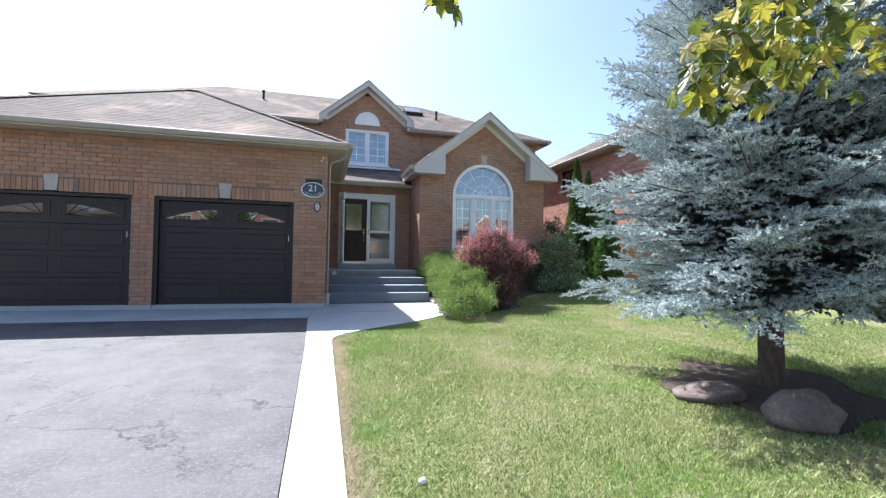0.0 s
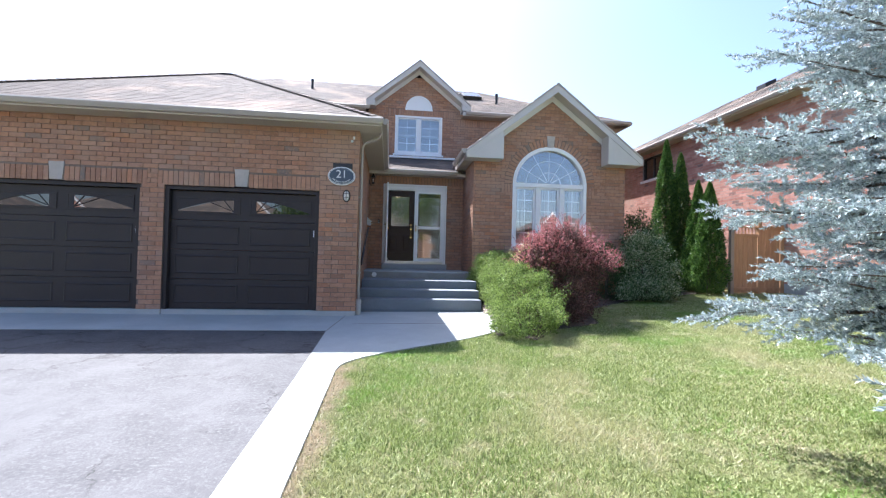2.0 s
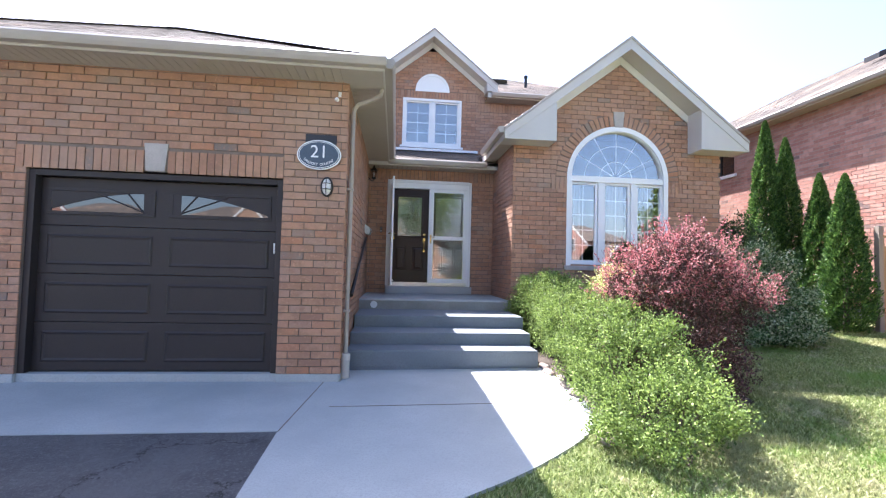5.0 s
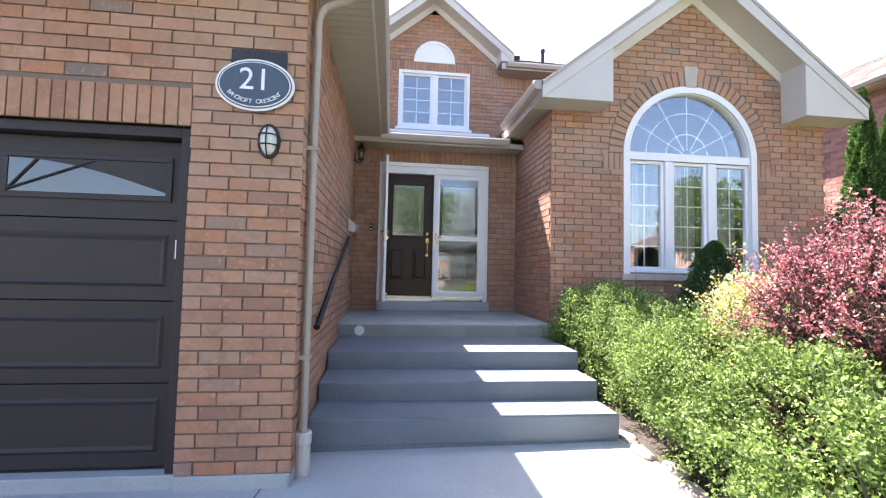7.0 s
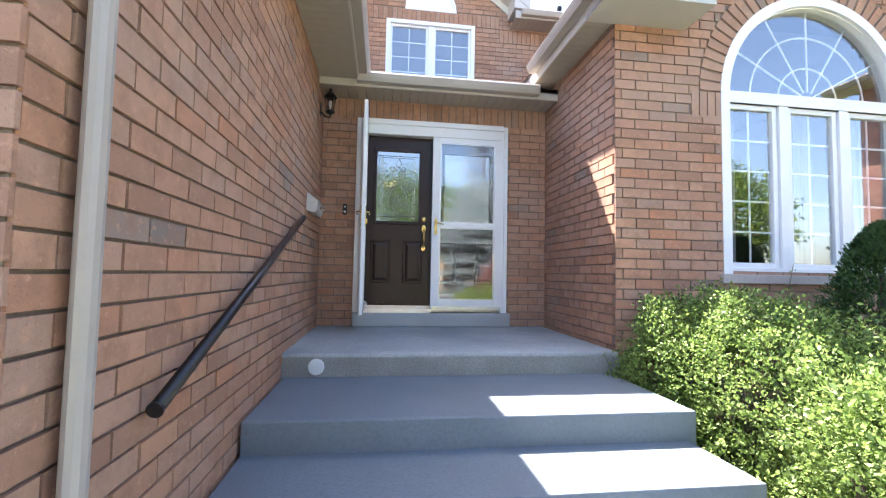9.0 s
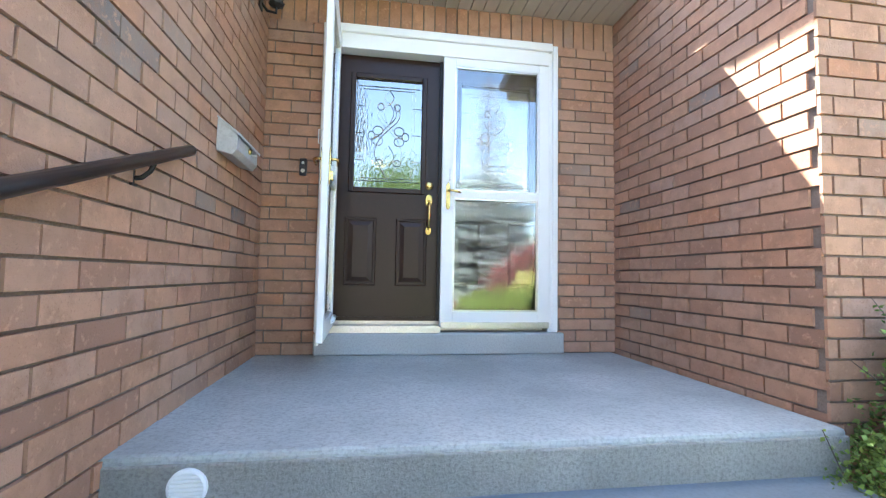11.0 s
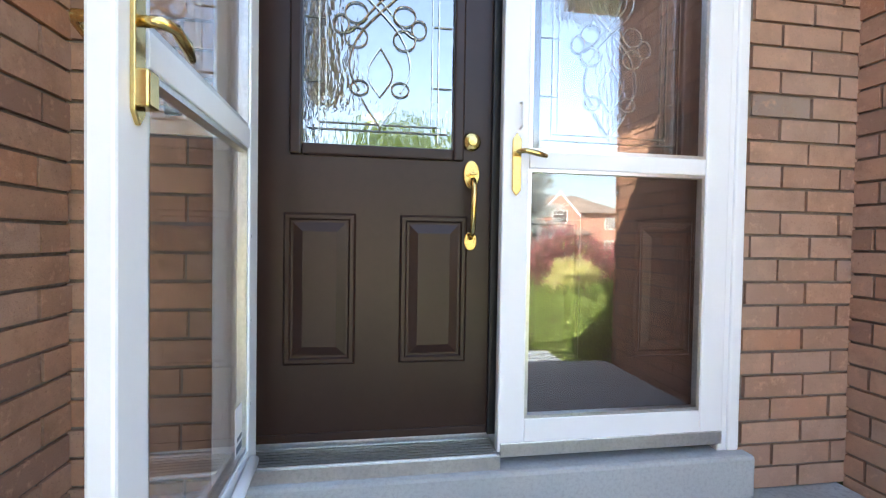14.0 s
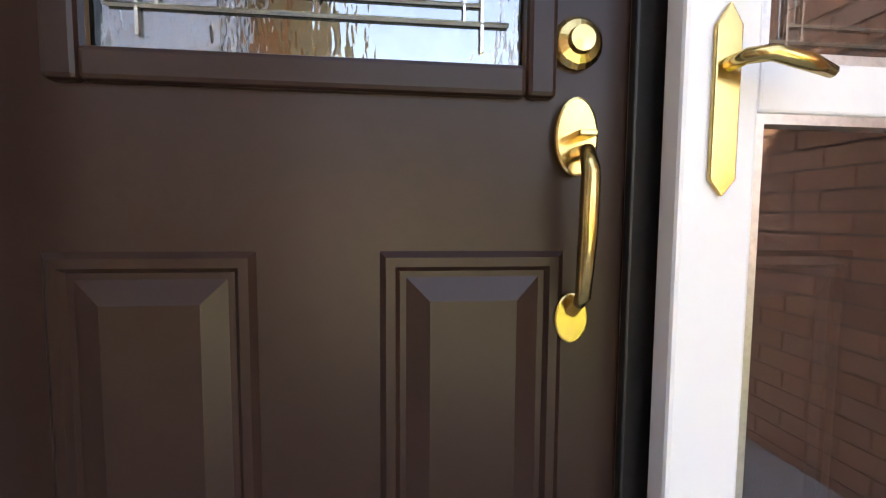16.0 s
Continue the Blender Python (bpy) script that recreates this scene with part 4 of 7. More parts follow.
# ---------------------------------------------------------------- downspout
def downspout():
    g = thing("downspout", (0.14, 10.93, 0.35), "beige metal downspout with a white drain adapter", "downspout")
    x, y = 0.125, 10.90

    def pipe(pts, w=0.038, d=0.028):
        s = Shape()
        pts = [Vector(p) for p in pts]
        n = len(pts)
        for i, p in enumerate(pts):
            t = (pts[min(i + 1, n - 1)] - pts[max(i - 1, 0)]).normalized()
            a = Y * 1.0
            b = t.cross(a).normalized()
            for k in range(12):
                t2 = 2 * math.pi * k / 12
                cu, su = math.cos(t2), math.sin(t2)
                r = 1.0 / max(abs(cu), abs(su)) * 0.86 if k % 3 else 1.0
                s.v.append(tuple(p + a * w * cu * r + b * d * su * r))
        for i in range(n - 1):
            s.f += [(i * 12 + k, i * 12 + (k + 1) % 12, (i + 1) * 12 + (k + 1) % 12, (i + 1) * 12 + k) for k in range(12)]
        return s

    part("pipe", pipe([(x, y, 0.55), (x, y, 2.0), (x, y, 3.60)]), M_GUTTER, g)
    part("elbow", pipe([(x, y, 3.58), (x + 0.01, y, 3.66), (x + 0.05, y, 3.72), (0.40, y - 0.05, 3.80), (0.455, y - 0.06, 3.84), (0.475, y - 0.06, 3.90), (0.475, y - 0.06, 4.05)]), M_GUTTER, g)
    part("drain_adapter", Shape().lathe([(0.05, 0.28), (0.055, 0.30), (0.055, 0.50), (0.062, 0.51), (0.062, 0.58), (0.05, 0.59)], (x, y, 0), "z", 14), M_TRIM, g, "dirty white plastic drain adapter")
    for z in (1.1, 2.62):
        part("strap", Shape().box(x - 0.05, x + 0.032, y - 0.040, y + 0.042, z, z + 0.03), M_GUTTER, g, bevel=0.002)


downspout()


# ---------------------------------------------------------------- handrail, mailbox, lantern, vent, bell
def handrail():
    x = 0.14
    a, b = Vector((x, 11.25, 1.29)), Vector((x, 13.72, 2.20))
    g = thing("handrail", (x, 11.25, 1.29), "dark brown metal handrail bracketed to the brick", "handrail")
    part("rail", Shape().tube([a, a.lerp(b, 0.5), b], 0.024, 12), M_RAIL, g, smooth=True)
    part("end_cap", Shape().tube([a - Vector((0, 0.012, 0.004)), a], 0.027, 12), M_BLACK, g)
    for t in (0.12, 0.88):
        p = a.lerp(b, t)
        s = Shape().tube([p - Z * 0.02, p + Vector((-0.012, 0, -0.05)), p + Vector((-0.04, 0, -0.075)), p + Vector((-0.074, 0, -0.078))], 0.009, 8)
        s.box(0.066, 0.078, p.y - 0.018, p.y + 0.018, p.z - 0.125, p.z - 0.03)
        part("bracket", s, M_BLACK, g, "black wall bracket")


M_RAIL = surface("dark_rail", (0.012, 0.010, 0.010), (0.020, 0.014, 0.013), 0.3, 6, 40, 0.05, 0.001)
handrail()


M_MAILBOX = surface("satin_steel_mailbox", (0.60, 0.61, 0.61), (0.54, 0.55, 0.55), 0.42, 6, 60, 0.04, 0.001, 0.45)


def mailbox():
    y0, y1, z0, z1 = 14.18, 14.58, 2.31, 2.49
    g = thing("mailbox", (0.12, y0, z0), "brushed steel wall mailbox with a sloping lid", "mailbox")
    part("body", Shape().prism([(0.079, y0, z0 + 0.02), (0.16, y0, z0), (0.185, y0, z0 + 0.03), (0.185, y0, z1 - 0.07), (0.079, y0, z1 + 0.02)], (0, y1 - y0, 0)), M_MAILBOX, g, bevel=0.004)
    part("lid", Shape().prism([(0.077, y0 - 0.008, z1 + 0.028), (0.20, y0 - 0.008, z1 - 0.066), (0.20, y0 - 0.008, z1 - 0.082), (0.077, y0 - 0.008, z1 + 0.018)], (0, y1 - y0 + 0.016, 0)), M_MAILBOX, g, "hinged steel lid", bevel=0.002)
    part("lock", Shape().lathe([(0.016, 0.185), (0.018, 0.19), (0.012, 0.197)], (0, (y0 + y1) / 2 + 0.02, z0 + 0.075), "x", 12), M_BRASS, g, "round brass lock")
    part("knob", Shape().lathe([(0.006, 0.185), (0.006, 0.205), (0.012, 0.212), (0.006, 0.22)], (0, (y0 + y1) / 2 + 0.06, z0 + 0.06), "x", 10), M_STEEL, g)


mailbox()


def lantern():
    y, z = 14.88, 3.55
    x = 0.19
    g = thing("wall_lantern", (x, y, z), "black lantern lamp on the porch brick", "wall lamp")
    part("wall_plate", Shape().box(0.07, 0.092, y - 0.04, y + 0.04, z - 0.02, z + 0.12), M_BLACK, g, bevel=0.004)
    part("arm", Shape().tube([(0.085, y, z + 0.03), (0.13, y, z - 0.03), (x, y, z - 0.04), (x, y, z + 0.02)], 0.010, 8), M_BLACK, g)
    part("cage_base", Shape().lathe([(0.02, z), (0.05, z + 0.015), (0.055, z + 0.03), (0.045, z + 0.04)], (x, y, 0), "z", 8), M_BLACK, g)
    part("glass", Shape().lathe([(0.038, z + 0.04), (0.058, z + 0.19)], (x, y, 0), "z", 6), M_GLASS, g, "clear lantern glass")
    part("bulb", Shape().lathe([(0.008, z + 0.04), (0.012, z + 0.08), (0.024, z + 0.12), (0.02, z + 0.145), (0.004, z + 0.155)], (x, y, 0), "z", 10), M_FROST, g)
    bars = Shape()
    for k in range(6):
        a = 2 * math.pi * k / 6
        bars.tube([(x + 0.040 * math.cos(a), y + 0.040 * math.sin(a), z + 0.04), (x + 0.060 * math.cos(a), y + 0.060 * math.sin(a), z + 0.19)], 0.004, 5)
    part("bars", bars, M_BLACK, g)
    part("roof", Shape().lathe([(0.075, z + 0.19), (0.07, z + 0.205), (0.035, z + 0.25), (0.015, z + 0.265), (0.02, z + 0.285), (0.004, z + 0.31)], (x, y, 0), "z", 12), M_BLACK, g)


lantern()
vent = thing("vent_cap", (0.345, 13.30, 0.99), "round white plastic vent set in the landing edge", "vent")
part("rim", Shape().lathe([(0.062, 13.318), (0.062, 13.302), (0.054, 13.298), (0.052, 13.306)], (0.345, 0, 0.99), "y", 24), M_WHITE, vent)
for i in range(7):
    dz = -0.039 + i * 0.013
    w = math.sqrt(0.052 ** 2 - dz * dz)
    part("slat", Shape().box(0.345 - w, 0.345 + w, 13.299, 13.306, 0.99 + dz - 0.0035, 0.99 + dz + 0.0035), M_WHITE, vent)
bell = thing("doorbell", (0.37, DY - 0.02, 2.47), "black doorbell with a round button beside the door", "doorbell")
part("body", Shape().box(0.345, 0.395, DY - 0.032, DY - 0.006, 2.42, 2.55), M_BLACK, bell, bevel=0.006)
part("button", Shape().lathe([(0.016, DY - 0.030), (0.014, DY - 0.037), (0.004, DY - 0.038)], (0.37, 0, 2.455), "y", 14), M_STEEL, bell, "round chrome button")
part("lens", Shape().lathe([(0.012, DY - 0.030), (0.010, DY - 0.036), (0.003, DY - 0.037)], (0.37, 0, 2.515), "y", 14), M_FROST, bell)


# ---------------------------------------------------------------- front doors
FX0, FX1, FZ0, FZ1, FY = 0.50, 2.375, 1.254, 3.605, 15.10
frame_thing = thing("door_frame", (1.45, FY, FZ0), "white vinyl frame of the double front door", "door frame", kind="structure")
fs = Shape()
fs.box(FX0 + 0.002, FX0 + 0.085, FY + 0.04, FY + 0.28, FZ0, FZ1 - 0.002)
fs.box(FX1 - 0.075, FX1 - 0.002, FY + 0.04, FY + 0.28, FZ0, FZ1 - 0.002)
fs.box(FX0 + 0.085, FX1 - 0.075, FY + 0.02, FY + 0.28, FZ1 - 0.17, FZ1 - 0.002)
part("jamb", fs, M_WHITE, frame_thing, bevel=0.004)
bs = Shape()
bs.box(FX0 - 0.012, FX0 + 0.05, FY + 0.012, FY + 0.06, FZ0, FZ1 + 0.012).box(FX1 - 0.04, FX1 + 0.010, FY + 0.030, FY + 0.075, FZ0, FZ1 + 0.012).box(FX0 + 0.05, FX1 - 0.05, FY - 0.004, FY + 0.06, FZ1 - 0.055, FZ1 + 0.012)
part("brickmould", bs, M_WHITE, frame_thing, bevel=0.010)
part("hinge_rail", Shape().box(FX0 + 0.05, FX0 + 0.085, FY + 0.0, FY + 0.05, FZ0, FZ1 - 0.055), M_WHITE, frame_thing, bevel=0.004)
part("sill", Shape().box(FX0 - 0.01, FX1 + 0.045, 15.085, 15.40, LZ, FZ0), M_CONCRETE, frame_thing, "pale concrete door sill slab", bevel=0.014)
th = Shape().box(0.56, 1.43, FY + 0.01, FY + 0.16, FZ0, FZ0 + 0.045)
for i in range(7):
    th.box(0.57, 1.42, FY + 0.02 + i * 0.019, FY + 0.028 + i * 0.019, FZ0 + 0.045, FZ0 + 0.052)
part("threshold", th, M_STEEL, frame_thing, "ribbed aluminium threshold")
part("threshold_inner", Shape().box(0.56, 2.35, FY + 0.16, FY + 0.30, FZ0, FZ0 + 0.075), M_STEEL, frame_thing)


def glass_ornament(cx, z0, z1, y, half):
    """Leaded lines of the door light: a border and an interlaced scroll."""
    s = Shape()
    r = 0.0034
    x0, x1 = cx - half, cx + half
    b = 0.055
    for u in (x0 + b, x1 - b):
        s.tube([(u, y, z0 + 0.02), (u, y, z1 - 0.02)], r, 5)
    for v in (z0 + b, z1 - b):
        s.tube([(x0 + 0.02, y, v), (x1 - 0.02, y, v)], r, 5)
    for u in (x0 + b * 1.42, x1 - b * 1.42):
        s.tube([(u, y, z0 + b), (u, y, z1 - b)], r * 0.8, 5)
    for v in (z0 + b * 1.42, z1 - b * 1.42):
        s.tube([(x0 + b, y, v), (x1 - b, y, v)], r * 0.8, 5)
    for k in range(1, 4):
        v = z0 + (z1 - z0) * k / 4
        for u in (x0, x1 - b * 1.42):
            s.tube([(u + 0.006, y, v), (u + b * 1.42 - 0.006, y, v)], r * 0.8, 5)
    k, top = (z1 - z0) / 540, z1

    def line(pts, rad=r):
        s.tube([(cx + a * k, y - 0.002, top - b * k) for a, b in (q[:2] for q in smooth_line([(a, b, 0) for a, b in pts], 5))], rad, 5)

    def loop(a, b, ra, rb):
        s.tube([(cx + (a + ra * math.cos(t)) * k, y - 0.003, top - (b + rb * math.sin(t)) * k) for t in [2 * math.pi * i / 18 for i in range(18)]], r * 0.9, 5, True)

    for sx in (-1, 1):
        # crossing bands that open into an upper and a lower loop
        line([(0, 48), (sx * 22, 82), (sx * 14, 108), (0, 124)])
        line([(sx * 48, 140), (sx * 54, 172), (sx * 42, 206), (sx * 4, 244), (-sx * 40, 292), (-sx * 62, 340), (-sx * 64, 382), (-sx * 44, 420)])
        line([(sx * 30, 128), (sx * 36, 168), (sx * 26, 196), (-sx * 14, 240), (-sx * 56, 288), (-sx * 78, 300)], r * 0.8)
        line([(0, 110), (sx * 22, 150), (sx * 20, 180), (0, 226)], r * 0.8)
        line([(0, 326), (sx * 24, 366), (sx * 24, 396), (0, 432)], r * 0.8)
        line([(sx * 40, 436), (sx * 26, 460), (0, 496)])
        loop(sx * 40, 134, 16, 17)
        loop(sx * 44, 414, 19, 16)
        loop(sx * 52, 254, 24, 22)
        loop(sx * 52, 306, 24, 22)
        loop(sx * 84, 280, 16, 20)
    s.tube([(cx, y, top - 496 * k), (cx, y, z0 + b)], r, 5)
    s.tube([(cx, y, top - 48 * k), (cx, y, z1 - b)], r, 5)
    return s


def front_door(x0, x1, hardware):
    z0, z1, y = 1.335, 3.43, 15.225
    g = thing("front_door", ((x0 + x1) / 2, y, z0), "closed dark brown front door with leaded glass light", "door", "front doors")
    w = x1 - x0
    gx0, gx1, gz0, gz1 = x0 + 0.115 * w / 0.81, x1 - 0.115 * w / 0.81, 2.345, 3.275
    body = Shape()
    for a, b, c, d in ((x0, gx0, z0, z1), (gx1, x1, z0, z1), (gx0, gx1, z0, gz0), (gx0, gx1, gz1, z1)):
        body.box(a, b, y, y + 0.045, c, d)
    part("leaf", body, M_DOOR, g)
    mould = Shape()
    t = 0.028
    for a, b, c, d in ((gx0 - 0.012, gx0 + t, gz0 - 0.012, gz1 + 0.012), (gx1 - t, gx1 + 0.012, gz0 - 0.012, gz1 + 0.012), (gx0 + t, gx1 - t, gz0 - 0.012, gz0 + t), (gx0 + t, gx1 - t, gz1 - t, gz1 + 0.012)):
        mould.box(a, b, y - 0.016, y + 0.01, c, d)
    part("glass_moulding", mould, M_DOOR, g, bevel=0.007)
    pane = part("glass_light", Shape().box(gx0 + t, gx1 - t, y + 0.012, y + 0.022, gz0 + t, gz1 - t), M_TEXGLASS, g, "clear bevelled and rippled leaded glass")
    part("leading", glass_ornament((gx0 + gx1) / 2, gz0 + t, gz1 - t, y + 0.008, (gx1 - gx0) / 2 - t), M_CAME, pane, "brass-toned lead lines")
    for a, b in ((x0 + 0.085, x0 + 0.085 + 0.245), (x1 - 0.085 - 0.245, x1 - 0.085)):
        pz0, pz1 = z0 + 0.27, z0 + 0.80
        p = Shape()
        rect = lambda e: [(a + e, pz0 + e), (b - e, pz0 + e), (b - e, pz1 - e), (a + e, pz1 - e)]
        lay = [(0.0, -0.001), (0.008, -0.008), (0.02, -0.008), (0.026, 0.004), (0.034, 0.004), (0.065, -0.010)]
        q = []
        for e, d in lay:
            q += [(u, y + d if d < 0 else y - 0.001, v) for u, v in rect(e)]
        fc = []
        for k in range(len(lay) - 1):
            fc += [(4 * k + i, 4 * k + (i + 1) % 4, 4 * k + 4 + (i + 1) % 4, 4 * k + 4 + i) for i in range(4)]
        k = 4 * (len(lay) - 1)
        fc.append((k, k + 1, k + 2, k + 3))
        p.add(q, fc)
        part("panel", p, M_DOOR, g, "raised lower panel")
    part("sweep", Shape().box(x0 + 0.004, x1 - 0.004, y - 0.006, y + 0.002, z0 + 0.002, z0 + 0.03), M_DOOR, g, bevel=0.002)
    if hardware:
        hx = x1 - 0.075
        lock = part("deadbolt", Shape().lathe([(0.034, y), (0.034, y - 0.008), (0.028, y - 0.014), (0.018, y - 0.018), (0.016, y - 0.026), (0.004, y - 0.027)], (hx, 0, 2.405), "y", 20), M_BRASS, g, "round brass deadbolt", smooth=False)
        part("handle_plate", oval(hx, 2.285, 0.030, 0.052, y - 0.014, 0.014, 28), M_BRASS, g, "oval brass plate", bevel=0.004)
        part("grip", Shape().tube([(hx, y - 0.012, 2.262), (hx, y - 0.045, 2.262), (hx, y - 0.058, 2.235), (hx, y - 0.055, 2.16), (hx, y - 0.045, 2.08), (hx, y - 0.012, 2.055)], [0.010, 0.010, 0.012, 0.012, 0.010, 0.009], 10), M_BRASS, g, "curved brass grip", smooth=True)
        part("thumb_latch", Shape().box(hx - 0.012, hx + 0.012, y - 0.05, y - 0.012, 2.280, 2.288), M_BRASS, g, bevel=0.002)
        part("grip_base", oval(hx, 2.045, 0.024, 0.035, y - 0.012, 0.012, 24), M_BRASS, g, bevel=0.003)
    else:
        part("astragal", Shape().box(x0 - 0.028, x0 + 0.03, y - 0.02, y - 0.002, z0, z1), M_BLACK, g, "black astragal strip", bevel=0.004)


front_door(0.595, 1.408, True)
front_door(1.434, 2.318, False)


def storm_door(m, label, closed, W):
    """A white storm door, built at its own hinge: u along its width from 0 to W."""
    H = 2.225
    g = new("storm_door")
    g.empty_display_size = 0.1
    tagged(g, label, "storm door", "storm doors")
    g.matrix_world = m
    y0, y1 = -0.02, 0.02

    def sub(name, shape, material, parent, label="", bevel=0.0, smooth=False):
        me = shape.mesh(name, material, smooth)
        ob = new(name, me)
        ob.parent = parent
        if bevel:
            b = ob.modifiers.new("bevel", "BEVEL")
            b.width, b.segments, b.limit_method = bevel, 2, "ANGLE"
        if label:
            ob["label"] = label
        return ob

    st = 0.098
    zb, zm0, zm1, zt = 0.115, 1.005, 1.065, H - 0.155
    for u0, u1 in ((0, st), (W - st, W)):
        s = Shape().box(u0, u1, y0, y1, 0, H)
        sub("stile", s, M_WHITE, g, "", 0.006)
    sub("bottom_rail", Shape().box(st, W - st, y0 + 0.001, y1 - 0.001, 0, zb), M_WHITE, g, "", 0.004)
    sub("middle_rail", Shape().box(st, W - st, y0 + 0.001, y1 - 0.001, zm0, zm1), M_WHITE, g, "", 0.004)
    sub("top_rail", Shape().box(st, W - st, y0 + 0.001, y1 - 0.001, zt, H), M_WHITE, g, "", 0.004)
    bead = Shape()
    for a, b in ((zb, zm0), (zm1, zt)):
        for u0, u1, c, d in ((st, st + 0.012, a, b), (W - st - 0.012, W - st, a, b), (st + 0.012, W - st - 0.012, a, a + 0.012), (st + 0.012, W - st - 0.012, b - 0.012, b)):
            bead.box(u0, u1, y0 + 0.006, y1 - 0.006, c, d)
    sub("glazing_bead", bead, M_STEEL, g, "thin grey glazing bead")
    for a, b in ((zb, zm0), (zm1, zt)):
        p = sub("pane", Shape().box(st, W - st, -0.002, 0.002, a, b), M_STORMGLASS, g, "clear glass pane")
        p.visible_shadow = False
    sub("sweep", Shape().box(0.01, W - 0.005, y0 - 0.006, y0 + 0.012, -0.015, 0.035), M_STEEL, g, "grey aluminium door sweep", 0.003)
    side = 1 if closed else -1
    hx = 0.05 if closed else W - 0.05
    for f in ((-1,) if closed else (-1, 1)):
        yb = f * 0.02
        s = Shape().prism([(hx - 0.016, yb, 0.925), (hx, yb, 0.905), (hx + 0.016, yb, 0.925), (hx + 0.016, yb, 1.10), (hx, yb, 1.125), (hx - 0.016, yb, 1.10)], (0, f * 0.008, 0))
        pl = sub("lock_plate", s, M_BRASS, g, "ornate brass lock plate", 0.002)
        d = 1 if closed else -1
        sub("lever", Shape().tube([(hx, yb, 1.055), (hx, yb + f * 0.035, 1.055), (hx + d * 0.02, yb + f * 0.045, 1.056), (hx + d * 0.06, yb + f * 0.047, 1.048), (hx + d * 0.095, yb + f * 0.042, 1.040)], [0.009, 0.009, 0.009, 0.010, 0.007], 8), M_BRASS, g, "brass lever", 0, True)
    pull = hx + (0.012 if closed else 0.0)
    sub("pull", Shape().tube([(pull, -0.02, 1.14), (pull, -0.045, 1.145), (pull, -0.045, 1.225), (pull, -0.02, 1.23)], 0.004, 6), M_WHITE, g, "small white pull")
    if not closed:
        note = sub("sticker", Shape().box(0.105, 0.175, 0.0025, 0.0035, 0.125, 0.265), M_WHITE, g, "white paper label on the glass")
        sub("print", Shape().box(0.112, 0.168, 0.0036, 0.0040, 0.135, 0.155).box(0.112, 0.16, 0.0036, 0.0040, 0.166, 0.178), M_NAVY, note)
        sub("latch_block", Shape().box(W - 0.07, W - 0.035, 0.02, 0.045, 0.93, 0.985), M_BRASS, g, "brass latch block", 0.004)
        sub("closer", Shape().tube([(0.10, 0.035, 0.085), (0.42, 0.045, 0.085)], 0.016, 10).tube([(0.42, 0.045, 0.085), (0.55, 0.045, 0.085)], 0.006, 6), M_WHITE, g, "white pneumatic closer", 0, True)
        sc = Shape()
        for v in (0.25, 0.5, 0.75, 1.3, 1.6, 1.9, 0.08):
            sc.lathe([(0.005, 0.02), (0.005, 0.022), (0.002, 0.0225)], (0.085, 0, v), "y", 8)
        sub("screws", sc, M_STEEL, g)
        for v in (0.3, 1.1, 1.9):
            sub("hinge", Shape().box(-0.012, 0.01, -0.028, -0.012, v - 0.05, v + 0.05), M_WHITE, g)
    return g


storm_door(pose(1.425, 15.155, 1.30), "closed white storm door with clear glass panes", True, 0.89)
storm_door(pose(0.605, 15.11, 1.30, 0, 0, -88.5), "white storm door standing open against the porch", False, 0.82)


# ---------------------------------------------------------------- windows
def bars(shape, x0, x1, z0, z1, y, cols, rows, r=0.009):
    for i in range(1, cols):
        u = x0 + (x1 - x0) * i / cols
        shape.box(u - r, u + r, y - 0.004, y + 0.004, z0, z1)
    for j in range(1, rows):
        v = z0 + (z1 - z0) * j / rows
        shape.box(x0, x1, y - 0.0045, y + 0.0045, v - r, v + r)
    return shape


def framed(x0, x1, z0, z1, y0, y1, t):
    return Shape().box(x0, x0 + t, y0, y1, z0, z1).box(x1 - t, x1, y0, y1, z0, z1).box(x0 + t, x1 - t, y0, y1, z0, z0 + t).box(x0 + t, x1 - t, y0, y1, z1 - t, z1)


def half_ring(cx, cz, ro, ri, y0, y1, n=40):
    s = Shape()
    for i in range(n):
        a0, a1 = math.pi * i / n, math.pi * (i + 1) / n
        q = []
        for yy in (y0, y1):
            for r, a in ((ri, a0), (ro, a0), (ro, a1), (ri, a1)):
                q.append((cx + r * math.cos(a), yy, cz + r * math.sin(a)))
        s.add(q, [(0, 1, 2, 3), (7, 6, 5, 4), (1, 5, 6, 2), (3, 7, 4, 0)])
    return s


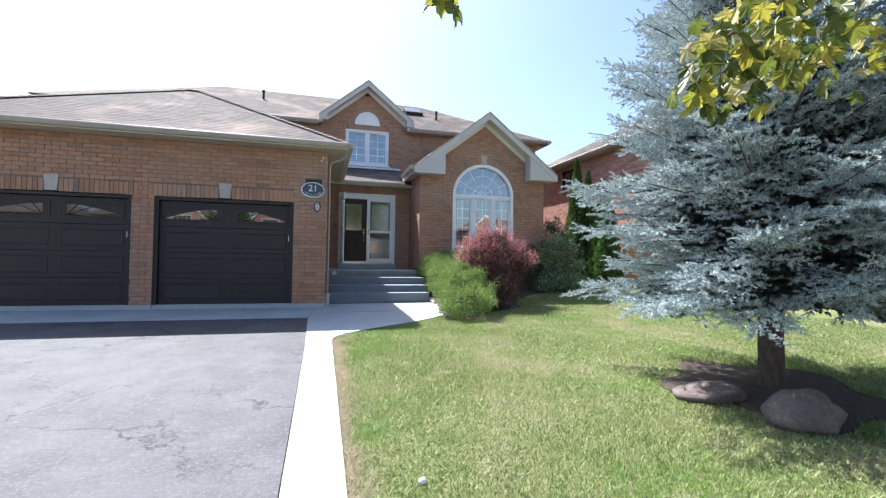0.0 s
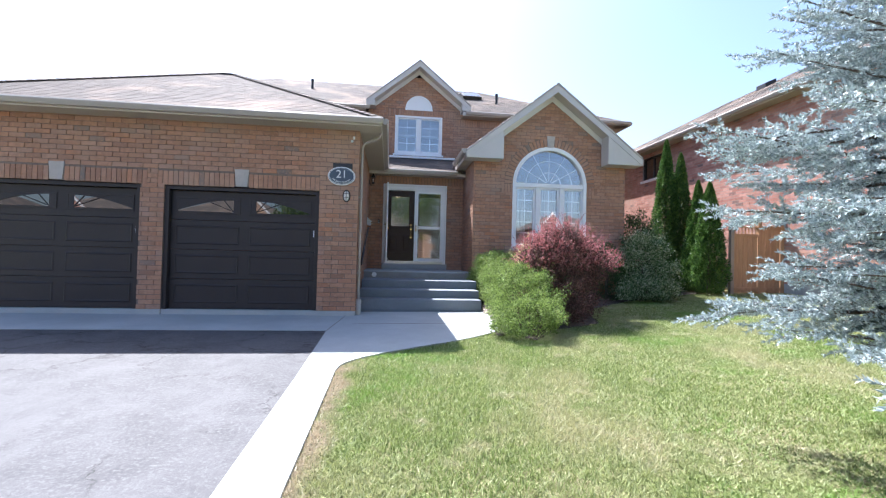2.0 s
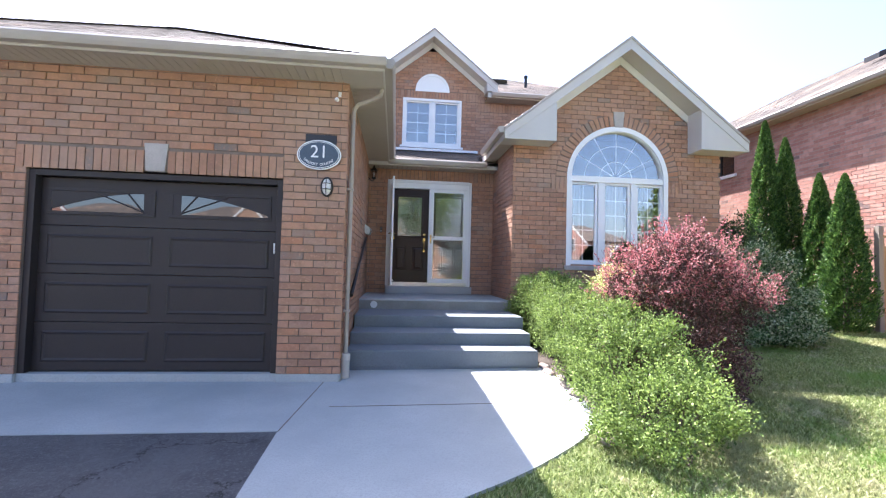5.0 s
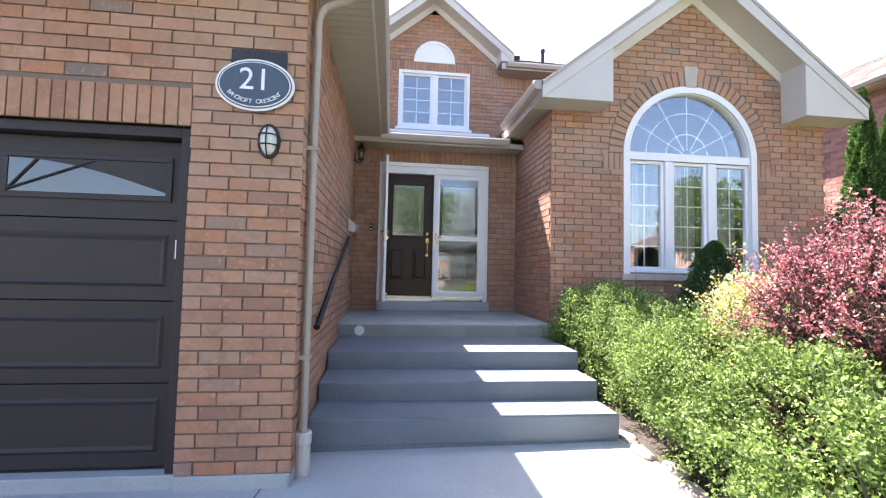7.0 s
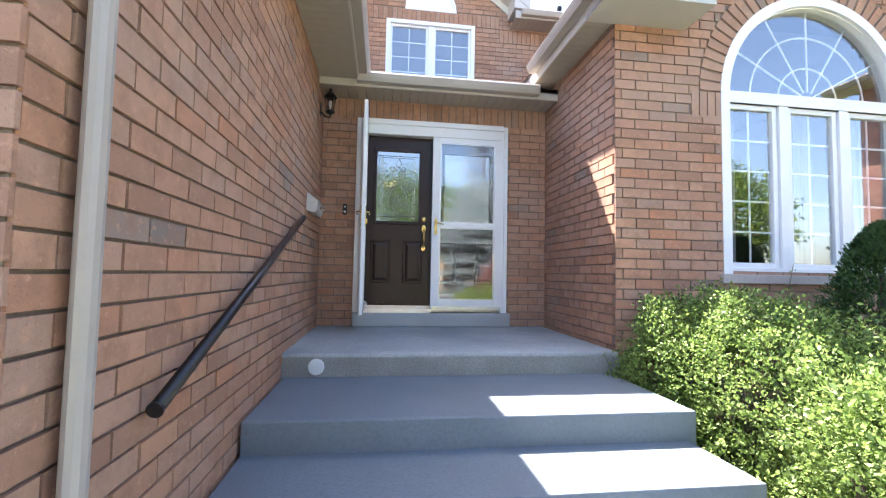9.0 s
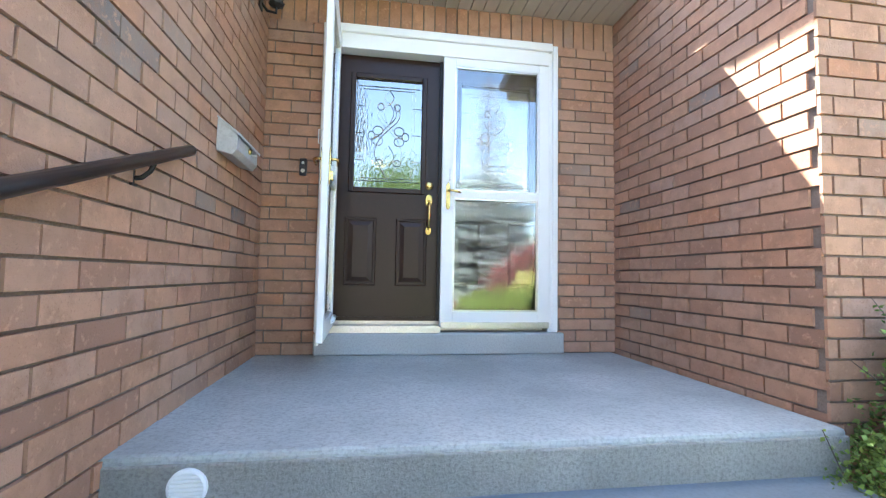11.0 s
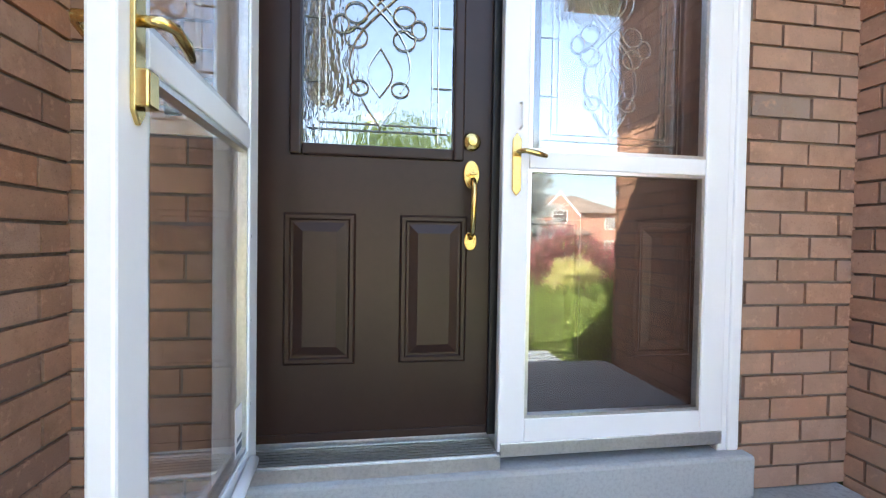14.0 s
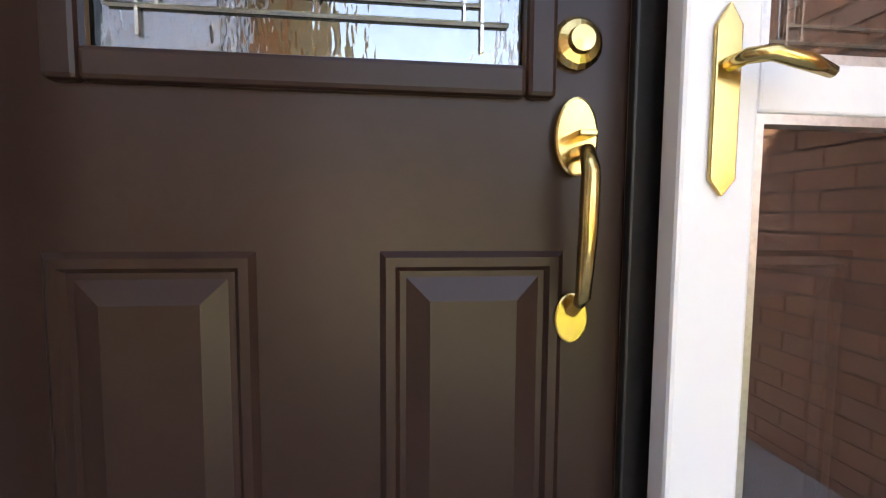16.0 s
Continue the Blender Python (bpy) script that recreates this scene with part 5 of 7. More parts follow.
def arched_window():
    y = WY
    g = thing("window_1", (WC, y, WSILL), "large white arched window with sunburst grille", "window", kind="structure")
    fr = framed(WW0, WW1, WSILL, WSPRING - 0.005, y + 0.02, y + 0.14, 0.065)
    part("window_frame", fr, M_WHITE, g, bevel=0.006)
    part("arch_frame", half_ring(WC, WSPRING, 1.005, 0.93, y + 0.02, y + 0.14), M_WHITE, g)
    part("arch_trim", half_ring(WC, WSPRING, 1.034, 0.94, y - 0.016, y + 0.03), M_WHITE, g)
    for a, b in ((WW0 - 0.034, WW0 + 0.06), (WW1 - 0.06, WW1 + 0.034)):
        part("brickmould", Shape().box(a, b, y - 0.016, y + 0.018, WSILL, WSPRING), M_WHITE, g, bevel=0.004)
    part("transom", Shape().box(WW0 + 0.03, WW1 - 0.03, y + 0.015, y + 0.13, WSPRING - 0.07, WSPRING + 0.045), M_WHITE, g, bevel=0.005)
    w = (WW1 - WW0) / 3
    for i in range(3):
        a, b = WW0 + i * w, WW0 + (i + 1) * w
        if i:
            part("mullion", Shape().box(a - 0.05, a + 0.05, y + 0.025, y + 0.13, WSILL + 0.06, WSPRING - 0.07), M_WHITE, g, bevel=0.005)
        sash = part("sash", framed(a + 0.055, b - 0.055, WSILL + 0.06, WSPRING - 0.07, y + 0.05, y + 0.11, 0.05), M_WHITE, g, bevel=0.005)
        part("pane", Shape().box(a + 0.10, b - 0.10, y + 0.078, y + 0.084, WSILL + 0.11, WSPRING - 0.12), M_GLASS, sash).visible_shadow = False
        part("grille", bars(Shape(), a + 0.10, b - 0.10, WSILL + 0.11, WSPRING - 0.12, y + 0.09, 2, 5), M_WHITE, sash)
    n = 40
    pane = Shape().prism([(WC + 0.935 * math.cos(math.pi * i / n), y + 0.078, WSPRING + 0.03 + 0.905 * math.sin(math.pi * i / n)) for i in range(n + 1)], (0, 0.006, 0))
    part("arch_pane", pane, M_GLASS, g).visible_shadow = False
    gr = Shape()
    for k in range(1, 6):
        a = math.pi * k / 6
        gr.tube([(WC + 0.08 * math.cos(a), y + 0.09, WSPRING + 0.04 + 0.08 * math.sin(a)), (WC + 0.92 * math.cos(a), y + 0.09, WSPRING + 0.02 + 0.92 * math.sin(a))], 0.009, 6)
    for r in (0.33, 0.64):
        gr.tube([(WC + r * math.cos(math.pi * i / 24), y + 0.09, WSPRING + 0.03 + r * math.sin(math.pi * i / 24)) for i in range(25)], 0.009, 6)
    part("sunburst_grille", gr, M_WHITE, g, "white sunburst grille bars")
    part("sill", Shape().box(WW0 - 0.07, WW1 + 0.07, y - 0.05, y + 0.10, WSILL - 0.085, WSILL - 0.002), M_STONE, g, "grey stone sill", bevel=0.006)
    part("soldier_apron", Shape().box(WW0, WW1, y - 0.004, y + 0.002, WSILL - 0.33, WSILL - 0.09), M_MORTAR, g)


arched_window()


def upper_window():
    y, x0, x1, z0, z1 = UY, 0.81, 2.49, 5.19, 6.57
    g = thing("window_2", ((x0 + x1) / 2, y, z0), "white two-sash window with square grilles", "window", kind="structure")
    part("window_frame", framed(x0 - 0.02, x1 + 0.02, z0, z1 + 0.02, y - 0.02, y + 0.12, 0.075), M_WHITE, g, bevel=0.006)
    mid = (x0 + x1) / 2
    part("mullion", Shape().box(mid - 0.05, mid + 0.05, y + 0.0, y + 0.12, z0 + 0.07, z1 - 0.06), M_WHITE, g, bevel=0.004)
    for a, b in ((x0 + 0.055, mid - 0.05), (mid + 0.05, x1 - 0.055)):
        sash = part("sash", framed(a, b, z0 + 0.075, z1 - 0.055, y + 0.03, y + 0.09, 0.045), M_WHITE, g, bevel=0.004)
        part("pane", Shape().box(a + 0.04, b - 0.04, y + 0.058, y + 0.064, z0 + 0.115, z1 - 0.095), M_GLASS, sash).visible_shadow = False
        part("grille", bars(Shape(), a + 0.045, b - 0.045, z0 + 0.12, z1 - 0.10, y + 0.07, 2, 4), M_WHITE, sash)
    part("sill", Shape().box(x0 - 0.08, x1 + 0.08, y - 0.06, y + 0.05, z0 - 0.06, z0 - 0.002), M_WHITE, g, bevel=0.005)
    f = thing("window_3", (1.64, y, 6.84), "white half-round gable panel", "gable panel", kind="structure")
    n = 24
    part("panel", Shape().prism([(1.64 + 0.44 * math.cos(math.pi * i / n), y + 0.0, 6.85 + 0.44 * math.sin(math.pi * i / n)) for i in range(n + 1)], (0, 0.05, 0)), M_WHITE, f)
    part("rim", half_ring(1.64, 6.84, 0.495, 0.43, y - 0.02, y + 0.05, 28), M_WHITE, f)
    part("base", Shape().box(1.64 - 0.50, 1.64 + 0.50, y - 0.022, y + 0.05, 6.80, 6.85), M_WHITE, f, bevel=0.004)


upper_window()

# rooms behind the windows, their dimness put into dark wall colour
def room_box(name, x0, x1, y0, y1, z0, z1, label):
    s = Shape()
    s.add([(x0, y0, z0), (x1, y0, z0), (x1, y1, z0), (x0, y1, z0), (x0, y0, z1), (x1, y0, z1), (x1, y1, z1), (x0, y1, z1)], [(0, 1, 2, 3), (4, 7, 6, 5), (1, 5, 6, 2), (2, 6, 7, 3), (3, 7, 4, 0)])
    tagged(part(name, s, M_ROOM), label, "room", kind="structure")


room_box("wall_room_front", 3.15, 6.83, WY + 0.225, 17.5, 1.2, 4.28, "room box behind the arched window, coloured dark for dimness")
room_box("wall_room_upper", 0.3, 3.2, UY + 0.225, 21.0, 4.9, 7.6, "room box behind the upper window, coloured dark for dimness")
for x0, x1 in ((4.05, 4.35), (4.72, 5.26), (5.62, 5.9)):
    s = Shape()
    n = 24
    top = [(x0 + (x1 - x0) * i / n, 13.72 + 0.03 * math.sin(i * 1.9)) for i in range(n + 1)]
    s.add([(a, b, 1.75) for a, b in top] + [(a, b, 3.5) for a, b in top], [(i, i + 1, n + 2 + i, n + 1 + i) for i in range(n)])
    part_curtain = part("curtain", s, M_CURTAIN, None, "", True)
    tagged(part_curtain, "grey pleated curtain hanging behind the window", "curtain", "curtains")

# roof fittings
def roof_pipe(x, y, h):
    z = MZ + MS * (y - MY0)
    g = thing("roof_vent_pipe", (x, y, z), "small black plumbing vent pipe on the shingles", "vent pipe")
    part("pipe", Shape().lathe([(0.05, z - 0.1), (0.05, z + h), (0.065, z + h), (0.065, z + h + 0.08), (0.03, z + h + 0.1)], (x, y, 0), "z", 12), M_BLACK, g)


roof_pipe(4.9, 19.6, 0.32)
roof_pipe(-2.6, 20.4, 0.3)
sk = thing("skylight", (4.1, 20.6, 8.0), "flat roof skylight with a dark frame", "skylight")
kz = MZ + MS * (20.2 - MY0)
up = Vector((0, 1, MS)).normalized()
c0 = Vector((3.6, 20.2, kz + 0.03))
part("frame", Shape().prism([c0, c0 + X * 0.8, c0 + X * 0.8 + up * 1.0, c0 + up * 1.0], (0, -0.05, 0.11)), M_BLACK, sk)
part("pane", Shape().prism([c0 + X * 0.06 + up * 0.06 + Vector((0, -0.052, 0.114)), c0 + X * 0.74 + up * 0.06 + Vector((0, -0.052, 0.114)), c0 + X * 0.74 + up * 0.94 + Vector((0, -0.052, 0.114)), c0 + X * 0.06 + up * 0.94 + Vector((0, -0.052, 0.114))], (0, -0.002, 0.005)), M_DARKPANE, sk, "reflecting skylight pane")


# ---------------------------------------------------------------- plants
def soup(name, verts, sides, material, parent=None, label="", smooth=False):
    """A mesh of many loose faces of equal corner count, from an array (n, sides, 3)."""
    n = len(verts)
    me = bpy.data.meshes.new(name)
    me.vertices.add(n * sides)
    me.vertices.foreach_set("co", verts.astype(np.float32).ravel())
    me.loops.add(n * sides)
    me.loops.foreach_set("vertex_index", np.arange(n * sides, dtype=np.int32))
    me.polygons.add(n)
    me.polygons.foreach_set("loop_start", np.arange(0, n * sides, sides, dtype=np.int32))
    me.update(calc_edges=True)
    me.validate()
    me.materials.append(material)
    return part(name, me, None, parent, label)


def unit(a):
    return a / np.maximum(np.linalg.norm(a, axis=-1, keepdims=True), 1e-9)


def leaves_at(pos, out, size, rng, flat=0.5, aspect=0.5):
    """Pointed leaves at positions, turned roughly along out."""
    n = len(pos)
    d = unit(out * flat + rng.normal(size=(n, 3)) * 0.6)
    side = unit(np.cross(d, rng.normal(size=(n, 3))))
    nor = np.cross(d, side)
    s = (size * rng.uniform(0.65, 1.25, n))[:, None]
    fold = nor * s * 0.12
    a, b = pos - d * s * 0.5, pos + d * s * 0.5
    return np.stack([a, pos + side * s * aspect * 0.5 + fold, b, pos - side * s * aspect * 0.5 + fold], 1)


def blobs(parts, n, rng, shell=0.30, rough=0.13):
    """Points near the uneven surface of a union of ellipsoids (cx, cy, cz, rx, ry, rz)."""
    vol = np.array([p[3] * p[4] + p[4] * p[5] + p[3] * p[5] for p in parts])
    pick = rng.choice(len(parts), n * 2, p=vol / vol.sum())
    P = np.array(parts)
    d = unit(rng.normal(size=(n * 2, 3)))
    lump = 1 + rough * (np.sin(d[:, 0] * 7 + pick * 2.1) * np.cos(d[:, 1] * 9 + pick) + np.sin(d[:, 2] * 11 + pick * 3.3) * 0.7 + 0.6 * np.sin(d[:, 0] * 19 + d[:, 2] * 23))
    r = lump * (1 - shell * rng.uniform(0, 1, n * 2) ** 1.6)
    pos = P[pick, :3] + d * r[:, None] * P[pick, 3:]
    keep = np.ones(n * 2, bool)
    for i, p in enumerate(parts):
        q = (pos - np.array(p[:3])) / np.array(p[3:])
        keep &= ~((np.linalg.norm(q, axis=1) < 0.68) & (pick != i))
    pos, d, pick = pos[keep][:n], d[keep][:n], pick[keep][:n]
    return pos, unit(d / P[pick, 3:])


def shrub(name, label, category, parts, n, size, material, ground_z, seed, up=0.25, aspect=0.5, sprigs=0, twig_mat=None, tip_mat=None, rough=0.13, tips_from=0.0, lumps=0):
    rng = np.random.default_rng(seed)
    parts = list(parts)
    mains = parts[:]
    for p in mains if lumps else ():
        for k in range(lumps):
            d = unit(rng.normal(size=3) + np.array([0, 0, 0.35]))
            q = rng.uniform(0.13, 0.24)
            parts.append((*(np.array(p[:3]) + d * np.array(p[3:]) * 0.90), q, q, 0.85 * q))
    c = parts[0]
    g = thing(name, (c[0], c[1], ground_z), label, category)
    # leaves sit in tufts, with dark gaps between them
    heart, hout = blobs(parts, max(8, n // 26), rng, 0.26, rough)
    pick = rng.integers(0, len(heart), int(n * 0.72))
    pos = heart[pick] + rng.normal(size=(len(pick), 3)) * size * 1.15
    out = unit(hout[pick] + rng.normal(size=(len(pick), 3)) * 0.35)
    under, uout = blobs([(*p[:3], 0.86 * p[3], 0.86 * p[4], 0.86 * p[5]) for p in parts], n - len(pick), rng, 0.25, rough)
    pos, out = np.concatenate([pos, under]), np.concatenate([out, uout])
    ok = pos[:, 2] > ground_z + 0.02
    pos, out = pos[ok], out[ok]
    out = unit(out + np.array([0, 0, up]))
    v = leaves_at(pos, out, size, rng, 0.8, aspect)
    tagged(soup("foliage", v, 4, material, g), kind="stuff")
    s = Shape()
    r2 = random.Random(seed)
    for p in mains:
        for k in range(7):
            a = r2.uniform(0, 6.28)
            e = Vector((p[0] + 0.6 * p[3] * math.cos(a), p[1] + 0.6 * p[4] * math.sin(a), p[2] + p[5] * r2.uniform(0.1, 0.6)))
            b = Vector((p[0] + 0.15 * math.cos(a), p[1] + 0.15 * math.sin(a), ground_z - 0.03))
            s.tube([b, b.lerp(e, 0.5) + Z * 0.06, e], [0.014, 0.010, 0.004], 5)
    tagged(part("stem", s, twig_mat or M_BARK, g), kind="stuff")
    if sprigs:
        sp, so = blobs(parts, sprigs, rng, 0.05)
        keep = sp[:, 2] > c[2] + tips_from
        sp, so = sp[keep], unit(so[keep] + np.array([0, 0, 0.9]))
        ss, lv = Shape(), []
        for q, d in zip(sp, so):
            ln = r2.uniform(0.12, 0.38)
            d = unit(d + rng.normal(size=3) * 0.25)
            ss.tube([q - d * 0.1, q + d * ln], [0.003, 0.0015], 4)
            for k in range(int(ln / 0.014)):
                lv.append(q + d * ln * r2.random() + rng.normal(size=3) * 0.008)
        part("sprig_stem", ss, twig_mat or M_BARK, g)["kind"] = "stuff"
        lv = np.array(lv)
        tagged(soup("sprig", leaves_at(lv, rng.normal(size=lv.shape), size * 0.9, rng, 0.5, aspect), 4, tip_mat or material, g, "young shoots"), kind="stuff")
    return g


M_HEDGE = leaf_mat("hedge_leaf", [(0.0, (0.077, 0.110, 0.033)), (0.3, (0.155, 0.221, 0.061)), (0.6, (0.232, 0.326, 0.083)), (0.88, (0.320, 0.431, 0.099)), (1.0, (0.386, 0.475, 0.155))], 0.3, 0.6)
M_BARBERRY = leaf_mat("barberry_leaf", [(0.0, (0.057, 0.039, 0.029)), (0.3, (0.068, 0.041, 0.034)), (0.6, (0.102, 0.051, 0.045)), (0.88, (0.193, 0.085, 0.080)), (0.97, (0.386, 0.193, 0.181)), (1.0, (0.125, 0.136, 0.051))], 0.25, 0.5)
M_BARBTIP = leaf_mat("barberry_tip", [(0.0, (0.307, 0.065, 0.080)), (0.4, (0.506, 0.163, 0.176)), (1.0, (0.650, 0.343, 0.336))], 0.45, 0.5)
M_YEW = leaf_mat("yew_leaf", [(0.0, (0.03, 0.068, 0.022)), (0.5, (0.062, 0.125, 0.036)), (1.0, (0.105, 0.185, 0.058))], 0.2, 0.5)
M_CEDAR = leaf_mat("cedar_leaf", [(0.0, (0.028, 0.070, 0.018)), (0.5, (0.075, 0.155, 0.034)), (0.85, (0.14, 0.25, 0.05)), (1.0, (0.22, 0.34, 0.08))], 0.25, 0.5)
M_VARIEG = leaf_mat("variegated_leaf", [(0.0, (0.05, 0.10, 0.035)), (0.45, (0.13, 0.22, 0.08)), (0.65, (0.34, 0.42, 0.22)), (1.0, (0.62, 0.65, 0.45))], 0.35, 0.5)
M_EUON = leaf_mat("golden_leaf", [(0.0, (0.352, 0.385, 0.110)), (0.5, (0.704, 0.682, 0.264)), (1.0, (0.880, 0.847, 0.528))], 0.35, 0.5)
M_DARKSHRUB = leaf_mat("dark_shrub_leaf", [(0.0, (0.02, 0.04, 0.018)), (0.6, (0.05, 0.09, 0.03)), (1.0, (0.10, 0.15, 0.05))], 0.25, 0.5)

shrub("hedge", "clipped bright green leafy hedge beside the steps", "hedge",
      [(3.42, 12.35, 0.95, 0.55, 0.62, 0.60), (3.44, 12.82, 0.95, 0.54, 0.50, 0.60), (3.40, 11.55, 0.90, 0.58, 0.65, 0.58), (3.30, 10.75, 0.86, 0.58, 0.65, 0.57), (3.16, 10.0, 0.82, 0.58, 0.62, 0.55), (3.06, 9.3, 0.68, 0.58, 0.60, 0.50), (2.95, 8.75, 0.54, 0.54, 0.48, 0.40), (3.17, 13.10, 0.92, 0.30, 0.26, 0.56)],
      140000, 0.028, M_HEDGE, 0.30, 3, 0.35, 0.62, 170, rough=0.2, lumps=8)
shrub("barberry_bush", "red-purple barberry bush with arching shoots", "bush",
      [(4.02, 10.30, 1.05, 0.80, 0.72, 0.70), (3.76, 10.15, 1.36, 0.50, 0.52, 0.56), (4.40, 10.4, 1.32, 0.60, 0.56, 0.54), (4.02, 10.2, 1.66, 0.56, 0.5, 0.38), (4.02, 10.05, 0.70, 0.62, 0.60, 0.42)],
      60000, 0.028, M_BARBERRY, 0.33, 5, 0.5, 0.6, 2000, None, M_BARBTIP, 0.2, 0.22, 6)
shrub("golden_shrub", "small golden-leaved shrub behind the hedge", "bush", [(3.75, 10.9, 1.40, 0.38, 0.38, 0.38)], 9000, 0.032, M_EUON, 0.34, 7, 0.4, 0.6, 40)
shrub("variegated_dogwood", "pale variegated shrub spreading over the lawn edge", "bush",
      [(7.05, 12.5, 1.42, 0.58, 0.55, 0.78), (7.35, 12.3, 1.05, 0.55, 0.50, 0.55), (6.95, 12.0, 0.80, 0.80, 0.38, 0.28)], 26000, 0.050, M_VARIEG, 0.55, 9, 0.3, 0.55, 60, lumps=7)
shrub("dark_shrub", "dark green shrub against the brick corner", "bush", [(7.55, 13.6, 1.75, 0.62, 0.70, 1.10), (8.1, 13.9, 1.45, 0.6, 0.6, 0.8)], 16000, 0.055, M_DARKSHRUB, 0.6, 11, 0.3, 0.5, 40)


def cone_tree(name, label, x, y, z0, h, r, n, material, seed, size=0.05, power=0.75, lean=0.0):
    """A dense conical evergreen with an uneven outline."""
    rng = np.random.default_rng(seed)
    g = thing(name, (x, y, z0), label, "evergreen")
    t = rng.uniform(0, 1, n) ** 0.9
    a = rng.uniform(0, 2 * np.pi, n)
    prof = (1 - t) ** power * np.minimum(1.0, 0.55 + t * 4)
    lump = 1 + 0.13 * np.sin(a * 5 + t * 21 + seed) + 0.10 * np.sin(a * 9 - t * 37) + 0.06 * rng.normal(size=n)
    rad = r * prof * lump * (1 - 0.35 * rng.uniform(0, 1, n) ** 2)
    pos = np.stack([x + rad * np.cos(a) + lean * t, y + rad * np.sin(a), z0 + 0.02 + t * h], 1)
    out = np.stack([np.cos(a), np.sin(a), np.full(n, 1.1)], 1)
    tagged(soup("foliage", leaves_at(pos, unit(out), size, rng, 1.4, 0.32), 4, material, g), kind="stuff")
    part("trunk", Shape().tube([(x, y, z0 - 0.05), (x, y, z0 + h * 0.5), (x + lean, y, z0 + h * 0.93)], [0.05, 0.03, 0.008], 8), M_BARK, g)
    return g


cone_tree("dwarf_spruce", "small dark green conical evergreen under the window", 4.82, 12.78, 0.40, 1.80, 0.64, 20000, M_YEW, 21, 0.045, 0.6)
cone_tree("globe_yew", "dark rounded evergreen by the wing corner", 6.3, 12.75, 0.48, 1.45, 0.62, 14000, M_YEW, 22, 0.045, 0.45)
cone_tree("arborvitae", "tall narrow green cedar by the fence", 8.95, 14.35, 0.66, 4.5, 0.52, 26000, M_CEDAR, 23, 0.075, 0.7)
cone_tree("arborvitae", "tall narrow green cedar by the fence", 9.35, 14.25, 0.66, 4.1, 0.50, 26000, M_CEDAR, 24, 0.075, 0.7)
cone_tree("arborvitae", "shorter green cedar beside the fence", 9.30, 13.4, 0.68, 3.1, 0.46, 22000, M_CEDAR, 25, 0.07, 0.7)
cone_tree("arborvitae", "shorter green cedar beside the fence", 9.15, 12.75, 0.68, 2.95, 0.48, 22000, M_CEDAR, 26, 0.07, 0.7)

M_EDGING = surface("edging_stone", (0.33, 0.265, 0.225), (0.25, 0.20, 0.175), 0.9, 9, 60, 0.6, 0.006)

# edging stones and soil by the hedge
bed = slab("ground_bed", [(2.82, 8.9), (2.95, 8.4), (3.6, 9.2), (4.6, 9.7), (5.0, 11.2), (6.6, 12.2), (9.0, 12.9), (9.0, 15.0), (7.2, 15.0), (7.1, 13.4), (2.9, 13.4), (2.82, 11.3)], 0.006, 0.05, "dark garden soil under the shrubs", M_SOIL, "garden bed")
rs = random.Random(8)
# soil ring at the trunk; its dark colour also imitates the spruce's shadow
ring = [(4.62 + (1.0 + 0.16 * math.sin(5 * a)) * math.cos(a), 3.62 + (1.0 + 0.16 * math.sin(5 * a)) * math.sin(a)) for a in [2 * math.pi * i / 48 for i in range(48)]]
slab("ground_ring", ring, 0.004, 0.05, "bare soil round the spruce, darkened for the tree's shadow", M_SOIL, "bare soil")


def stone(name, label, x, y, z, rx, ry, rz, seed, material, category="stone", group=""):
    s = Shape()
    n, m = 18, 12
    noise_off = Vector((seed * 3.1, seed * 1.7, 0))
    for i in range(m + 1):
        th = math.pi * i / m
        for j in range(n):
            ph = 2 * math.pi * j / n
            d = Vector((math.sin(th) * math.cos(ph), math.sin(th) * math.sin(ph), math.cos(th)))
            k = 1 + 0.22 * noise.noise(d * 1.6 + noise_off) + 0.08 * noise.noise(d * 5 + noise_off)
            s.v.append((x + rx * d.x * k, y + ry * d.y * k, z + rz * d.z * k))
    for i in range(m):
        s.f += [(i * n + j, i * n + (j + 1) % n, (i + 1) * n + (j + 1) % n, (i + 1) * n + j) for j in range(n)]
    return tagged(part(name, s, material, None, "", True), label, category, group)


stone("paper_scrap", "crumpled white paper scrap lying on the grass", 0.63, 2.71, gz(0.63, 2.71) + 0.004, 0.026, 0.020, 0.022, 9, M_WHITE, "litter")
stone("flat_rock", "low grey rock half sunk in the soil by the spruce", 3.78, 3.60, gz(3.8, 3.6) + 0.02, 0.40, 0.24, 0.11, 4, M_ROCK, "rock")
stone("boulder", "grey-brown boulder lying under the spruce", 3.98, 2.88, gz(4, 3) + 0.08, 0.33, 0.26, 0.19, 2, M_ROCK, "rock")
for i in range(9):
    yy = 8.9 + i * 0.30
    stone("edging_stone", "brownish chipped edging stone beside the walk", 2.80 + 0.05 * rs.uniform(-1, 1) - (0.25 if i < 1 else 0), yy, gz(2.8, yy) + 0.02, 0.065, 0.14, 0.045, i + 5, M_EDGING, "edging stone", "edging stones")


